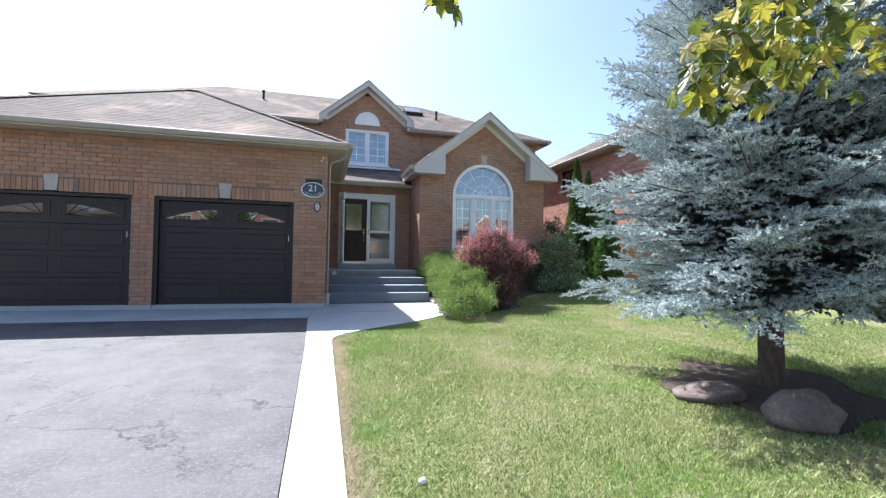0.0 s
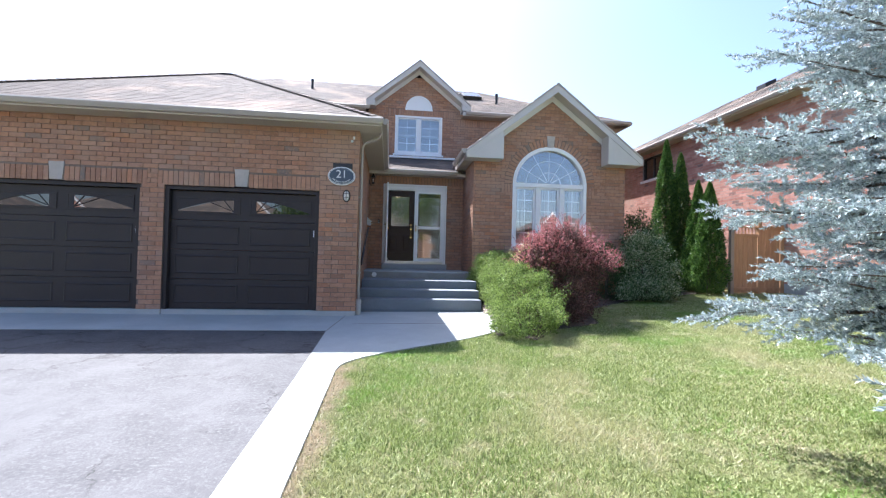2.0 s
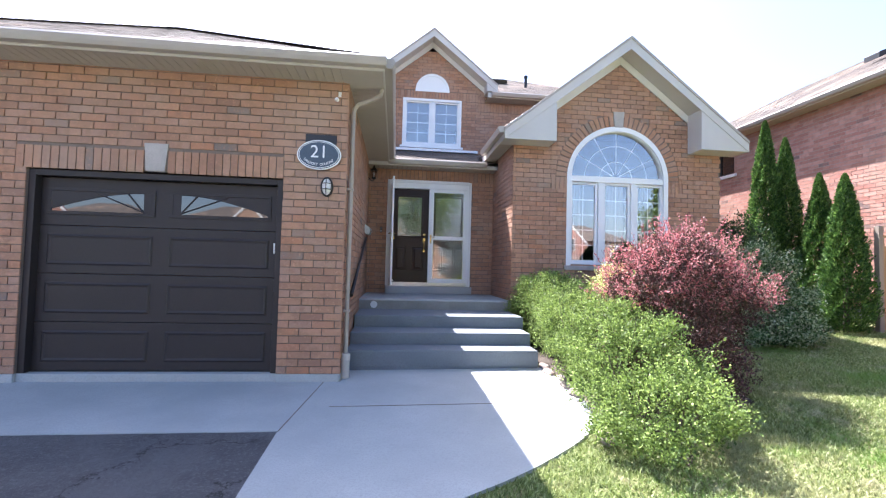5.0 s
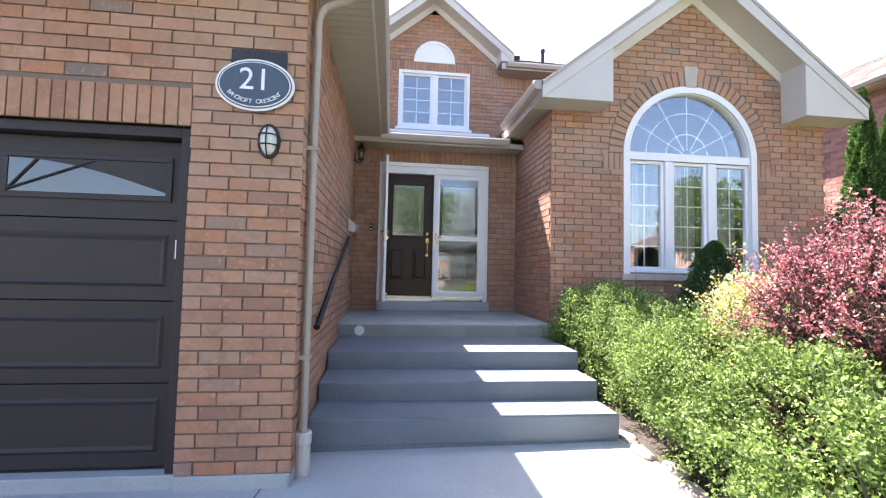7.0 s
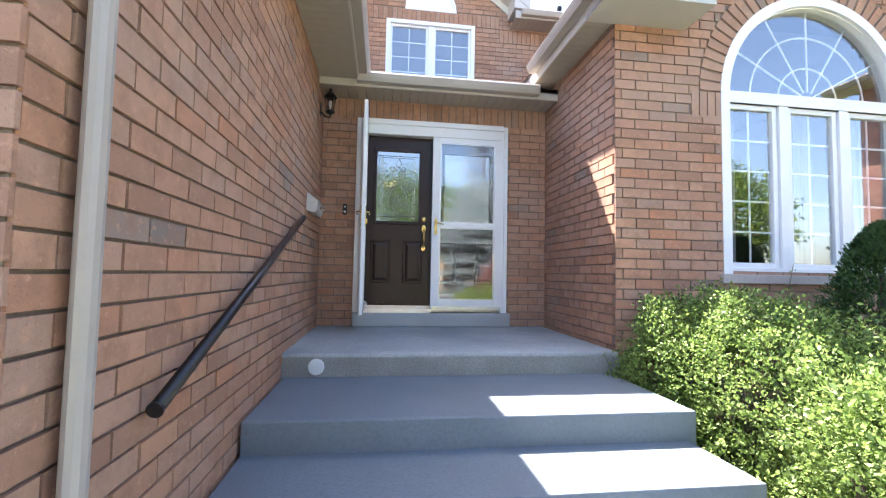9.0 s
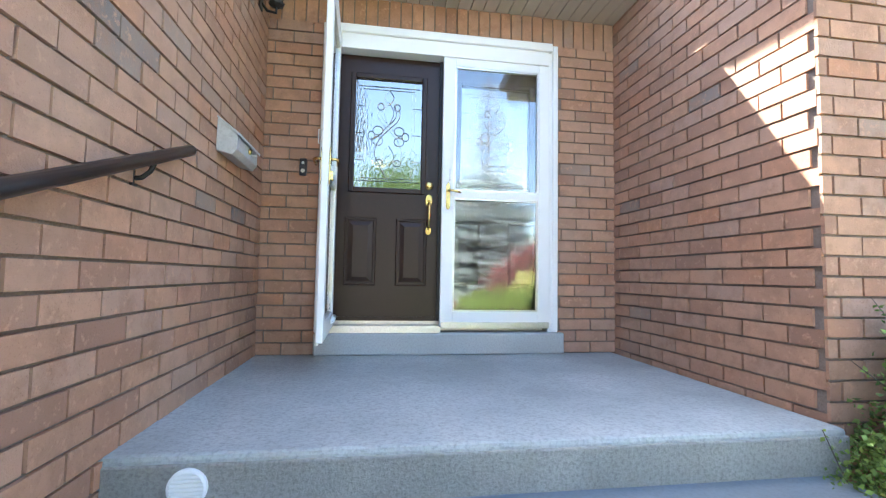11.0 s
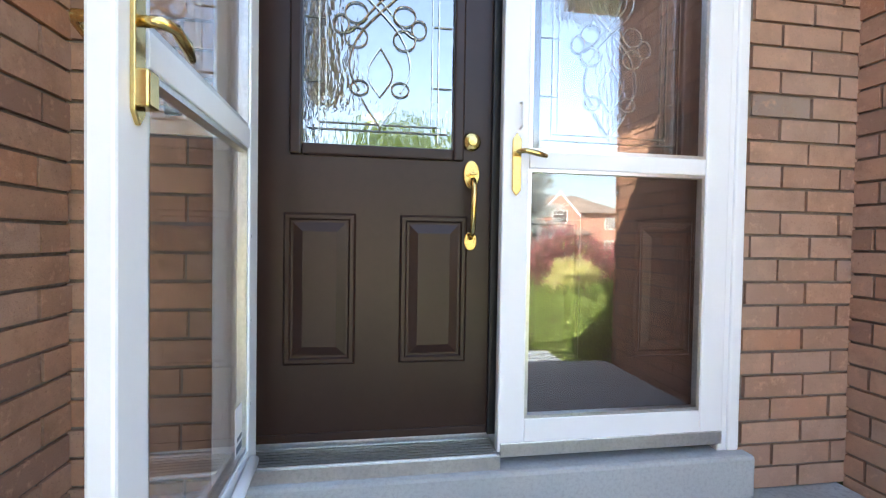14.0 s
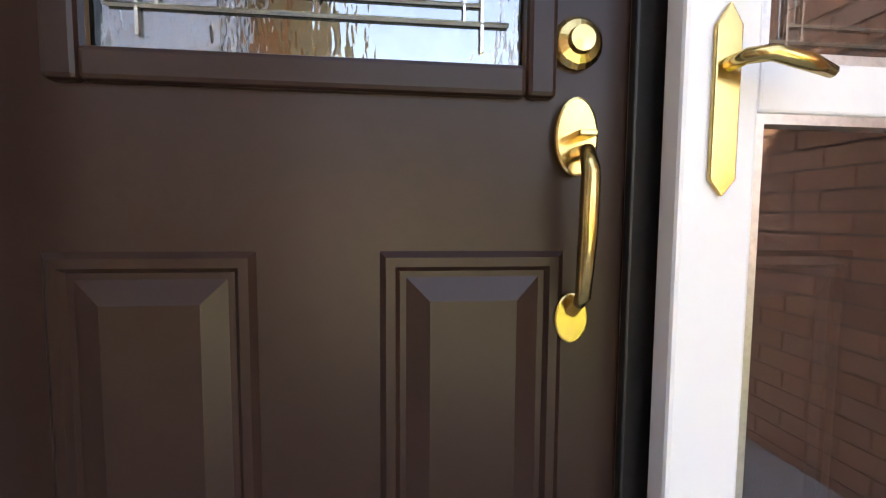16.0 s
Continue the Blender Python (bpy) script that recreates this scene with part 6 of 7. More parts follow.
# ---------------------------------------------------------------- blue spruce
def blue_spruce(x, y, z0, h):
    rng = np.random.default_rng(77)
    r2 = random.Random(77)
    g = thing("blue_spruce", (x, y, z0), "large silvery blue spruce with a bare lower trunk", "spruce tree")
    part("trunk", Shape().tube([(x, y, z0 - 0.1), (x, y, z0 + 0.12), (x - 0.02, y, z0 + 0.9), (x, y, z0 + h * 0.5), (x, y, z0 + h)], [0.17, 0.125, 0.115, 0.07, 0.01], 14), M_BARK, g, "scaly grey-brown trunk", True)
    limbs = Shape()
    base, tip, shade_inner = [], [], []

    def shoot(p, q, inner):
        base.append(p), tip.append(q), shade_inner.append(inner)

    z = 0.95
    while z < h - 0.25:
        f = (z - 1.0) / (h - 1.0)
        R = 2.02 * (1 - f) ** 0.85 + 0.08
        near = z < 4.8
        count = 13 if near else 8
        turn = r2.uniform(0, 6.28)
        for k in range(count):
            a = turn + 2 * math.pi * (k + r2.uniform(-0.32, 0.32)) / count
            L = R * r2.uniform(0.70, 1.10)
            zz = z + r2.uniform(-0.10, 0.10)
            d = Vector((math.cos(a), math.sin(a), 0))
            droop = (-0.15 if z < 1.5 else (-0.06 if z < 2.4 else 0.06)) * L + r2.uniform(-0.14, 0.16) * L
            pts = []
            for i in range(7):
                t = i / 6
                pts.append(Vector((x, y, z0 + zz)) + d * L * t + Z * (0.06 * L * math.sin(t * math.pi * 0.5) + droop * t * t + 0.20 * L * max(0, t - 0.65)))
            limbs.tube(pts, [0.030 * (L / 2 + 0.2), 0.026 * (L / 2 + 0.2), 0.02 * (L / 2 + 0.2), 0.014, 0.010, 0.007, 0.004], 5)
            side = d.cross(Z)

            def along(t):
                i = min(5, int(t * 6))
                return pts[i].lerp(pts[i + 1], t * 6 - i), (pts[i + 1] - pts[i]).normalized()

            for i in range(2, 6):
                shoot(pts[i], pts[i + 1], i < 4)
            shoot(pts[6], pts[6] + (pts[6] - pts[5]).normalized() * 0.13, False)
            t = 0.16
            while t < 0.98:
                p, e = along(t)
                for s in (-1, 1):
                    ln = (0.13 + 0.52 * L / 2 * (1 - t) ** 0.6 * min(1, t * 3.2)) * r2.uniform(0.75, 1.15)
                    w = (e * 0.85 + side * s * r2.uniform(0.5, 0.85) + Z * r2.uniform(-0.42, 0.34)).normalized()
                    q = p + w * ln - Z * 0.10 * ln
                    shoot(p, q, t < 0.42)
                    nn = int(ln / 0.145)
                    for m in range(1, nn + 1):
                        u = m / (nn + 1)
                        for s2 in (-1, 1):
                            w2 = (w * 0.9 + w.cross(Z).normalized() * s2 * r2.uniform(0.45, 0.75) + Z * r2.uniform(-0.35, 0.45)).normalized()
                            b2 = p.lerp(q, u)
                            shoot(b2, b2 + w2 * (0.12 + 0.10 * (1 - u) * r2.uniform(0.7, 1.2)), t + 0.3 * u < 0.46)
                t += (0.15 if near else 0.22) / max(L, 0.5)
        z += 0.165 if near else 0.26
    tagged(part("branch", limbs, M_BARK, g), kind="stuff")
    B, T = np.array([tuple(p) for p in base]), np.array([tuple(p) for p in tip])
    # shoots near the trunk take the darker needles that imitate the crown's inner shade
    inner = np.array(shade_inner)
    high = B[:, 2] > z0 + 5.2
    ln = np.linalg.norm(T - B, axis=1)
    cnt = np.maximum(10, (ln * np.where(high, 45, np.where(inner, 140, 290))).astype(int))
    idx = np.repeat(np.arange(len(B)), cnt)
    u = rng.uniform(0, 1.0, len(idx))
    ax = unit(T - B)[idx]
    p = B[idx] + (T - B)[idx] * u[:, None]
    perp = unit(np.cross(ax, rng.normal(size=(len(idx), 3))))
    perp = unit(perp + np.array([0, 0, 0.35]))
    d = unit(perp * 1.0 + ax * (0.5 + 0.9 * u[:, None] ** 4))
    L = rng.uniform(0.024, 0.034, len(idx))[:, None]
    wd = unit(np.cross(d, rng.normal(size=d.shape))) * np.where(high, 0.0070, np.where(inner, 0.0130, 0.0056))[idx][:, None]
    tri = np.stack([p - wd, p + wd, p + d * L], 1)
    tagged(soup("needles", tri[~inner[idx]], 3, M_SPRUCE, g, "dense silvery blue needles"), kind="stuff")
    tagged(soup("old_needles", tri[inner[idx]], 3, M_SPRUCE_SHADE, g, "older needles along the inner boughs, darkened for inner shade"), kind="stuff")
    tw = np.stack([B - 0.003, B + 0.003, T], 1)
    tagged(soup("twig", tw, 3, M_BARK, g), kind="stuff")
    return g


# older inner growth, with the shade inside the crown put into its colour
M_SPRUCE_SHADE = leaf_mat("spruce_inner_shade_needle", [(0.0, (0.035, 0.05, 0.045)), (0.5, (0.06, 0.085, 0.08)), (1.0, (0.10, 0.13, 0.125))], 0.0, 0.6)
M_SPRUCE = leaf_mat("spruce_needle", [(0.0, (0.228, 0.286, 0.286)), (0.4, (0.410, 0.484, 0.491)), (0.75, (0.547, 0.621, 0.632)), (1.0, (0.684, 0.737, 0.745))], 0.08, 0.75)
blue_spruce(4.72, 3.72, 0.13, 8.6)


# ---------------------------------------------------------------- maple over the drive
def maple_leaf_mesh():
    pts = []
    lobes = [(-128, 0.55), (-62, 0.88), (0, 1.0), (62, 0.88), (128, 0.55)]
    s = [(0, -0.30)]
    for i, (a, r) in enumerate(lobes):
        t = radians(a)
        for da, k in ((-20, 0.74), (-11, 0.76), (0, 1.0), (11, 0.76), (20, 0.74)):
            q = radians(a + da)
            s.append((r * k * math.sin(q), r * k * math.cos(q)))
        if i < 4:
            m = radians((a + lobes[i + 1][0]) / 2)
            s.append((0.52 * math.sin(m), 0.52 * math.cos(m)))
    sh = Shape()
    sh.v = [(0, 0, 0.0)] + [(0.075 * a, 0.075 * b, -0.012 * (a * a + b * b) + 0.006 * math.sin(9 * a)) for a, b in s]
    n = len(s)
    sh.f = [(0, 1 + i, 1 + (i + 1) % n) for i in range(n)]
    sh.tube([(0, -0.02, 0), (0, -0.05, -0.004), (0.004, -0.09, -0.002)], 0.0012, 4)
    return sh.mesh("leaf", M_MAPLE)


M_MAPLE = leaf_mat("maple_leaf", [(0.0, (0.06, 0.085, 0.02)), (0.35, (0.13, 0.16, 0.03)), (0.6, (0.28, 0.29, 0.04)), (0.8, (0.46, 0.40, 0.06)), (1.0, (0.42, 0.38, 0.30))], 0.42, 0.4, True)


def maple(x, y):
    z0 = gz(x, y)
    g = thing("maple_tree", (x, y, z0), "maple tree with yellow-green leaves hanging over the drive", "maple tree")
    crotch = Vector((x, y, z0 + 2.3))
    part("trunk", Shape().tube([(x, y, z0 - 0.1), (x, y, z0 + 0.3), (x + 0.04, y, z0 + 1.4), crotch, (x, y, z0 + 5.0)], [0.24, 0.17, 0.15, 0.14, 0.04], 12), M_BARK, g, "", True)
    leafm = maple_leaf_mesh()
    r2 = random.Random(31)
    sprays = [((1.235, 1.22, 2.02), 0.11, 16), ((1.33, 1.20, 2.18), 0.16, 34), ((1.73, 1.29, 2.34), 0.24, 56), ((1.61, 1.32, 2.17), 0.14, 26), ((2.17, 1.38, 2.46), 0.28, 52), ((0.335, 1.255, 2.235), 0.05, 4), ((0.42, 1.24, 2.30), 0.07, 4), ((2.7, 1.1, 2.7), 0.34, 46), ((1.5, 1.0, 2.5), 0.25, 30)]
    limbs = Shape()
    for (px, py, pz), rad, n in sprays:
        e = Vector((px, py, pz + 0.15))
        mid = crotch.lerp(e, 0.55) + Z * 0.9
        limbs.tube([crotch, crotch.lerp(mid, 0.5) + Z * 0.15, mid, mid.lerp(e, 0.6) + Z * 0.15, e], [0.06, 0.045, 0.03, 0.012, 0.004], 7)
        for i in range(n):
            ob = new("leaf", leafm)
            ob.parent = g
            ob.matrix_parent_inverse = Matrix.Translation(-g.location)
            d = Vector((r2.gauss(0, 1), r2.gauss(0, 1), r2.gauss(0, 0.8)))
            d = d.normalized() * rad * r2.random() ** 0.4
            sc = r2.uniform(0.6, 1.05)
            ob.matrix_basis = Matrix.Translation(Vector((px, py, pz)) + d) @ Euler((r2.uniform(-2.3, -0.6), r2.uniform(-0.6, 0.6), r2.uniform(0, 6.28))).to_matrix().to_4x4() @ Matrix.Scale(sc, 4)
    for k in range(9):
        a = k * 0.7
        e = Vector((x - 1.0 + 2.8 * math.cos(a), y + 1.3 * math.sin(a) - 0.6, z0 + 4.2 + 0.25 * k))
        limbs.tube([crotch, crotch.lerp(e, 0.5) + Z * 0.3, e], [0.07, 0.04, 0.012], 7)
    tagged(part("branch", limbs, M_BARK, g), kind="stuff")
    rng = np.random.default_rng(5)
    pos, out = blobs([(x, y - 0.6, z0 + 5.0, 2.1, 1.7, 1.7), (x + 1.0, y - 1.2, z0 + 4.4, 1.5, 1.2, 1.2), (x - 0.6, y - 1.4, z0 + 4.6, 1.3, 1.0, 1.2), (x - 2.4, y - 0.1, z0 + 5.4, 1.9, 1.6, 1.9), (x - 3.9, y - 0.4, z0 + 5.7, 1.5, 1.4, 1.6)], 17000, rng, 0.6, 0.2)
    tagged(soup("crown", leaves_at(pos, unit(out - np.array([0, 0, 0.6])), 0.15, rng, 0.5, 0.8), 4, M_CROWN, g), kind="stuff")


M_CROWN = leaf_mat("maple_crown_leaf", [(0.0, (0.05, 0.10, 0.02)), (0.6, (0.11, 0.18, 0.03)), (1.0, (0.24, 0.28, 0.05))], 0.45, 0.45)
maple(4.9, -2.6)


# ---------------------------------------------------------------- grass
def grass():
    rng = np.random.default_rng(12)
    n = 600000
    x = 0.18 + rng.uniform(0, 1, n) ** 1.25 * 9.5
    y = rng.uniform(-0.5, 13.0, n)
    edge = np.interp(y, [p[1] for p in bend], [p[0] for p in bend], left=0.17, right=2.85)
    keep = (x > edge + 0.01) & ~((x > 2.85) & (y > np.interp(x, [2.85, 3.6, 4.6, 5.0, 6.6, 9.0], [8.5, 9.2, 9.7, 11.2, 12.2, 12.9])))
    keep &= (np.hypot(x - 4.62, y - 3.62) > 1.0 + 0.16 * np.sin(5 * np.arctan2(y - 3.62, x - 4.62)) + 0.2 * rng.uniform(-1, 1, n) ** 3)
    x, y = x[keep], y[keep]
    base = 0.025 * np.clip(y, -7, 13) + 0.018 * np.clip(x - 1, 0, 9) * np.clip((y + 2) / 8, 0, 1) + 0.04 * np.clip(x - 4.2, 0, 7) * np.clip((y - 4) / 8, 0, 1) - 0.014
    m = len(x)
    patch = np.sin(x * 1.7 + 1.3 * np.sin(y * 0.9)) * np.sin(y * 1.3 + x * 0.6)
    h = 0.033 * rng.uniform(0.5, 1.3, m) * (1 + 0.22 * patch)
    a = rng.uniform(0, 2 * np.pi, m)
    w = 0.0030 + 0.00042 * np.hypot(x, y)
    lean = rng.normal(size=(m, 2)) * 0.022
    p = np.stack([x, y, base], 1)
    sd = np.stack([np.cos(a) * w, np.sin(a) * w, np.zeros(m)], 1)
    tip = p + np.stack([lean[:, 0], lean[:, 1], h], 1)
    tri = np.stack([p - sd, p + sd, tip], 1)
    ob = soup("grass", tri, 3, M_GRASS)
    tagged(ob, "short mown grass, green mixed with dry straw blades", "grass", kind="stuff")


grass()


def street_tree(x, y, label, seed, h=5.2, r=2.0):
    z0 = gz(x, y)
    g = thing("street_tree", (x, y, z0), label, "tree", "street trees")
    part("trunk", Shape().tube([(x, y, z0 - 0.1), (x, y, z0 + 0.3), (x + 0.05, y, z0 + h * 0.5), (x, y, z0 + h)], [0.22, 0.15, 0.12, 0.03], 10), M_BARK, g, "", True)
    limbs = Shape()
    for k in range(9):
        a = k * 2.4 + seed
        e = Vector((x + 0.8 * r * math.cos(a), y + 0.8 * r * math.sin(a), z0 + h * (0.65 + 0.05 * k)))
        limbs.tube([(x, y, z0 + h * (0.36 + 0.03 * k)), Vector((x, y, z0 + h * 0.45)).lerp(e, 0.5), e], [0.06, 0.035, 0.01], 6)
    tagged(part("branch", limbs, M_BARK, g), kind="stuff")
    rng = np.random.default_rng(seed)
    pos, out = blobs([(x, y, z0 + h * 0.85, r, r, r * 0.9), (x + 0.5 * r, y, z0 + h * 0.7, r * 0.7, r * 0.7, r * 0.6), (x - 0.5 * r, y + 0.3, z0 + h * 0.72, r * 0.7, r * 0.7, r * 0.6), (x, y - 0.4 * r, z0 + h * 1.1, r * 0.6, r * 0.6, r * 0.5)], 9000, rng, 0.6, 0.2)
    tagged(soup("crown", leaves_at(pos, unit(out), 0.16, rng, 0.5, 0.7), 4, M_CROWN, g), kind="stuff")


street_tree(15.5, 0.5, "leafy green tree on the next lawn", 3)
street_tree(8.5, -21.0, "leafy green tree across the street", 4)
street_tree(-8.0, -21.5, "leafy green tree across the street", 5)


# ---------------------------------------------------------------- neighbour's house
NX, NE = 11.2, 6.05
nb = brick_wall("wall_neighbour", "sunlit red brick side wall of the next house", (NX, 0, 0), Y, -X, lambda v: (9.0, 25.0), 0.98, NE - 0.12, holes=[(18.0, 19.35, 4.85, 5.78)], brick=M_RED, mortar=M_MORTAR2, proud=0.006)
tagged(part("trim_neighbour_footing", Shape().box(NX - 0.02, NX + 0.2, 9.0, 25, 0.2, 0.98), M_CONCRETE), "pale concrete footing of the next house", "footing", kind="structure")
tagged(part("wall_neighbour_front", Shape().box(NX + 0.23, NX + 10, 9.0, 9.2, 0.2, NE - 0.1), M_MORTAR2), "front wall of the next house", "wall", kind="structure")
W4, W5 = 4.85, 5.78
nw = thing("window_4", (NX, 18.7, W4), "dark window with a white sill in the red brick", "window", kind="structure")
wf = Shape().box(NX + 0.05, NX + 0.13, 18.0, 18.07, W4, W5).box(NX + 0.05, NX + 0.13, 19.28, 19.35, W4, W5).box(NX + 0.05, NX + 0.13, 18.07, 19.28, W4, W4 + 0.07)
wf.box(NX + 0.05, NX + 0.13, 18.07, 19.28, W5 - 0.07, W5).box(NX + 0.06, NX + 0.12, 18.65, 18.70, W4 + 0.07, W5 - 0.07)
part("window_frame", wf, M_GARAGE, nw)
part("pane", Shape().box(NX + 0.09, NX + 0.10, 18.07, 19.28, W4 + 0.07, W5 - 0.07), M_DARKPANE, nw, "dark reflecting pane")
part("sill", Shape().box(NX - 0.06, NX + 0.08, 17.9, 19.45, W4 - 0.10, W4 - 0.005), M_WHITE, nw, "white stone sill", bevel=0.006)
nroof = thing("roof_neighbour", (NX, 16, NE), "brown shingle roof of the next house", "roof", kind="structure")
NS = 0.55
part("roof_deck", Shape().add([(NX - 0.42, 8.6, NE), (NX - 0.42, 25.4, NE), (NX + 4.6, 20.4, NE + NS * 5.02), (NX + 4.6, 13.6, NE + NS * 5.02), (NX + 9.6, 8.6, NE), (NX + 9.6, 25.4, NE)], [(0, 1, 2, 3), (0, 3, 4), (1, 5, 2), (4, 3, 2, 5)]), M_ROOFDECK, nroof)
nh = math.sqrt(1 + NS * NS)
roof_plane("shingles", nroof, (NX - 0.42, 0, NE), Y, slope_dir(1, 0, NS), 0, 5.02 * nh, lambda d: (8.6 + d / nh, 25.4 - d / nh))
gutter_run(nroof, (NX - 0.42, 8.6, NE), (NX - 0.42, 25.4, NE), X)
soffit_fascia(nroof, (NX - 0.42, 8.6, NE), (NX - 0.42, 25.4, NE), X, 0.44)
for yy in (13.4, 15.6):
    rv = thing("roof_vent", (NX + 2.2, yy, NE + NS * 2.6), "low dark box vent on the shingle roof", "roof vent", "roof vents")
    c = Vector((NX + 2.2, yy, NE + NS * 2.62))
    part("hood", Shape().prism([c + Vector((-0.2, -0.2, 0.0)), c + Vector((-0.2, -0.2, 0.16)), c + Vector((0.2, -0.2, 0.34)), c + Vector((0.2, -0.2, 0.2))], (0, 0.4, 0)), M_BLACK, rv, bevel=0.01)


# ---------------------------------------------------------------- cedar fence
def fence():
    y, x0, x1, z0, z1 = 12.6, 9.62, 11.16, 0.69, 2.66
    g = thing("fence_gate", (x0, y, z0), "cedar board fence with a lattice top and gate", "fence")
    for x, m, t in ((x0, M_POST, z1), (x0 + 0.80, M_FENCE, z1 - 0.02), (x1 - 0.08, M_FENCE, z1 + 0.02)):
        part("post", Shape().box(x, x + 0.095, y - 0.05, y + 0.045, z0 - 0.1, t), m, g, bevel=0.006)
    for a, b, tall, lattice in ((x0 + 0.10, x0 + 0.79, 1.56, True), (x0 + 0.90, x1 - 0.09, 1.78, False)):
        n = int((b - a) / 0.135)
        for i in range(n):
            w = (b - a) / n
            part("board", Shape().box(a + i * w + 0.002, a + (i + 1) * w - 0.003, y - 0.012, y + 0.008, z0 + 0.04, z0 + tall), M_FENCE, g, bevel=0.002)
        for zz in (z0 + 0.10, z0 + tall - 0.05):
            part("rail", Shape().box(a, b, y - 0.04, y - 0.0125, zz, zz + 0.085), M_FENCE, g, bevel=0.003)
        part("cap", Shape().box(a - 0.02, b + 0.02, y - 0.055, y + 0.05, z0 + tall + (0.20 if lattice else 0.002), z0 + tall + (0.24 if lattice else 0.042)), M_FENCE, g, bevel=0.004)
        k = int((b - a) / 0.09) if lattice else 0
        for i in range(k):
            u = a + (i + 0.5) * (b - a) / k
            part("lattice_slat", Shape().box(u - 0.012, u + 0.012, y - 0.008, y + 0.006, z0 + tall + 0.035, z0 + tall + 0.20), M_FENCE, g)


fence()


# ---------------------------------------------------------------- the street behind
road = part("road", sheet(steps_of(-120, 120, 24), steps_of(-17.5, -9.0, 6), 0.0), M_ASPHALT)
tagged(road, "grey asphalt street", "road", kind="structure")
for name, a, b, top in (("pavement_4", -7.2, -5.8, 0.01), ("pavement_5", -9.0, -8.75, 0.12), ("pavement_6", -17.75, -17.5, 0.12)):
    s = Shape().box(-120, 120, a, b, gz(0, a) - 0.1, gz(0, b) + top)
    tagged(part(name, s, M_CONCRETE, bevel=0.02), "pale concrete kerb and sidewalk along the street", "kerb", kind="structure")
apron2 = part("driveway_apron", sheet(steps_of(-9.0, -0.22, 8), steps_of(-8.75, -5.2, 4), 0.02), M_ASPHALT)
tagged(apron2, "asphalt drive crossing the sidewalk", "driveway", kind="structure")


def street_house(x, y, w, brick, label, flip):
    """A two-storey brick house with a garage wing, facing +y."""
    z = gz(x, y)
    g = thing("house", (x, y, z), label, "house", "houses across the street")
    h = 5.6
    part("wall", Shape().box(x, x + w, y - 9, y, z - 0.3, z + h), brick, g)
    gx = x + (0.4 if flip else w - 5.8)
    part("garage_wing", Shape().box(gx, gx + 5.4, y, y + 2.6, z - 0.3, z + 3.0), brick, g)
    part("garage_roof", Shape().prism([(gx - 0.3, y, z + 3.9), (gx - 0.3, y + 3.0, z + 2.95), (gx - 0.3, y, z + 2.95)], (6.0, 0, 0)), M_SHINGLE, g, "brown shingle roof")
    part("garage_door", Shape().box(gx + 0.5, gx + 4.9, y + 2.6, y + 2.64, z, z + 2.2), M_TRIM, g, "pale garage door", bevel=0.01)
    r = Shape().add([(x - 0.4, y + 0.4, z + h), (x + w + 0.4, y + 0.4, z + h), (x + w + 0.4, y - 9.4, z + h), (x - 0.4, y - 9.4, z + h), (x + 4.2, y - 4.5, z + h + 2.4), (x + w - 4.2, y - 4.5, z + h + 2.4)], [(0, 1, 5, 4), (1, 2, 5), (2, 3, 4, 5), (3, 0, 4), (0, 3, 2, 1)])
    part("roof", r, M_SHINGLE, g, "brown hipped shingle roof")
    cx = gx + 2.7
    part("gable", Shape().prism([(cx - 2.2, y + 0.02, z + 3.2), (cx + 2.2, y + 0.02, z + 3.2), (cx + 2.2, y + 0.02, z + h - 0.2), (cx, y + 0.02, z + h + 2.2), (cx - 2.2, y + 0.02, z + h - 0.2)], (0, 0.5, 0)), brick, g)
    for sx in (-1, 1):
        part("gable_trim", Shape().prism([(cx, y + 0.53, z + h + 2.36), (cx + sx * 2.5, y + 0.53, z + h - 0.3), (cx + sx * 2.5, y + 0.53, z + h - 0.55), (cx, y + 0.53, z + h + 2.04)], (0, 0.08, 0)), M_WHITE, g)
    for wx, wz, ww, wh in ((cx - 0.9, z + 4.3, 1.8, 1.5), (x + (w - 2.6 if flip else 1.0), z + 3.7, 1.5, 1.4), (x + (w - 2.6 if flip else 1.0), z + 0.9, 1.6, 1.5)):
        yy = y + (0.52 if wx == cx - 0.9 else 0.0)
        win = part("window", framed(wx, wx + ww, wz, wz + wh, yy + 0.0, yy + 0.08, 0.09), M_WHITE, g, "white framed window")
        part("pane", Shape().box(wx + 0.08, wx + ww - 0.08, yy + 0.02, yy + 0.04, wz + 0.08, wz + wh - 0.08), M_DARKPANE, win)
        part("grille", bars(Shape(), wx + 0.08, wx + ww - 0.08, wz + 0.08, wz + wh - 0.08, yy + 0.05, 4, 3, 0.02), M_WHITE, win)
    dx = x + (w - 4.4 if flip else 3.0)
    part("door", Shape().box(dx, dx + 1.0, y, y + 0.06, z + 0.3, z + 2.4), M_DOOR, g)
    d = part("house_drive", sheet(steps_of(gx + 0.3, gx + 5.1, 2), steps_of(-17.6, y + 2.6, 4), 0.01), M_CONCRETE, g)


M_FARBRICK = surface("far_red_brick", (0.42, 0.22, 0.165), (0.36, 0.18, 0.135), 0.9, 0.6, 9, 0.3, 0.01)
M_FARTAN = surface("far_tan_brick", (0.46, 0.30, 0.21), (0.40, 0.25, 0.18), 0.9, 0.6, 9, 0.3, 0.01)
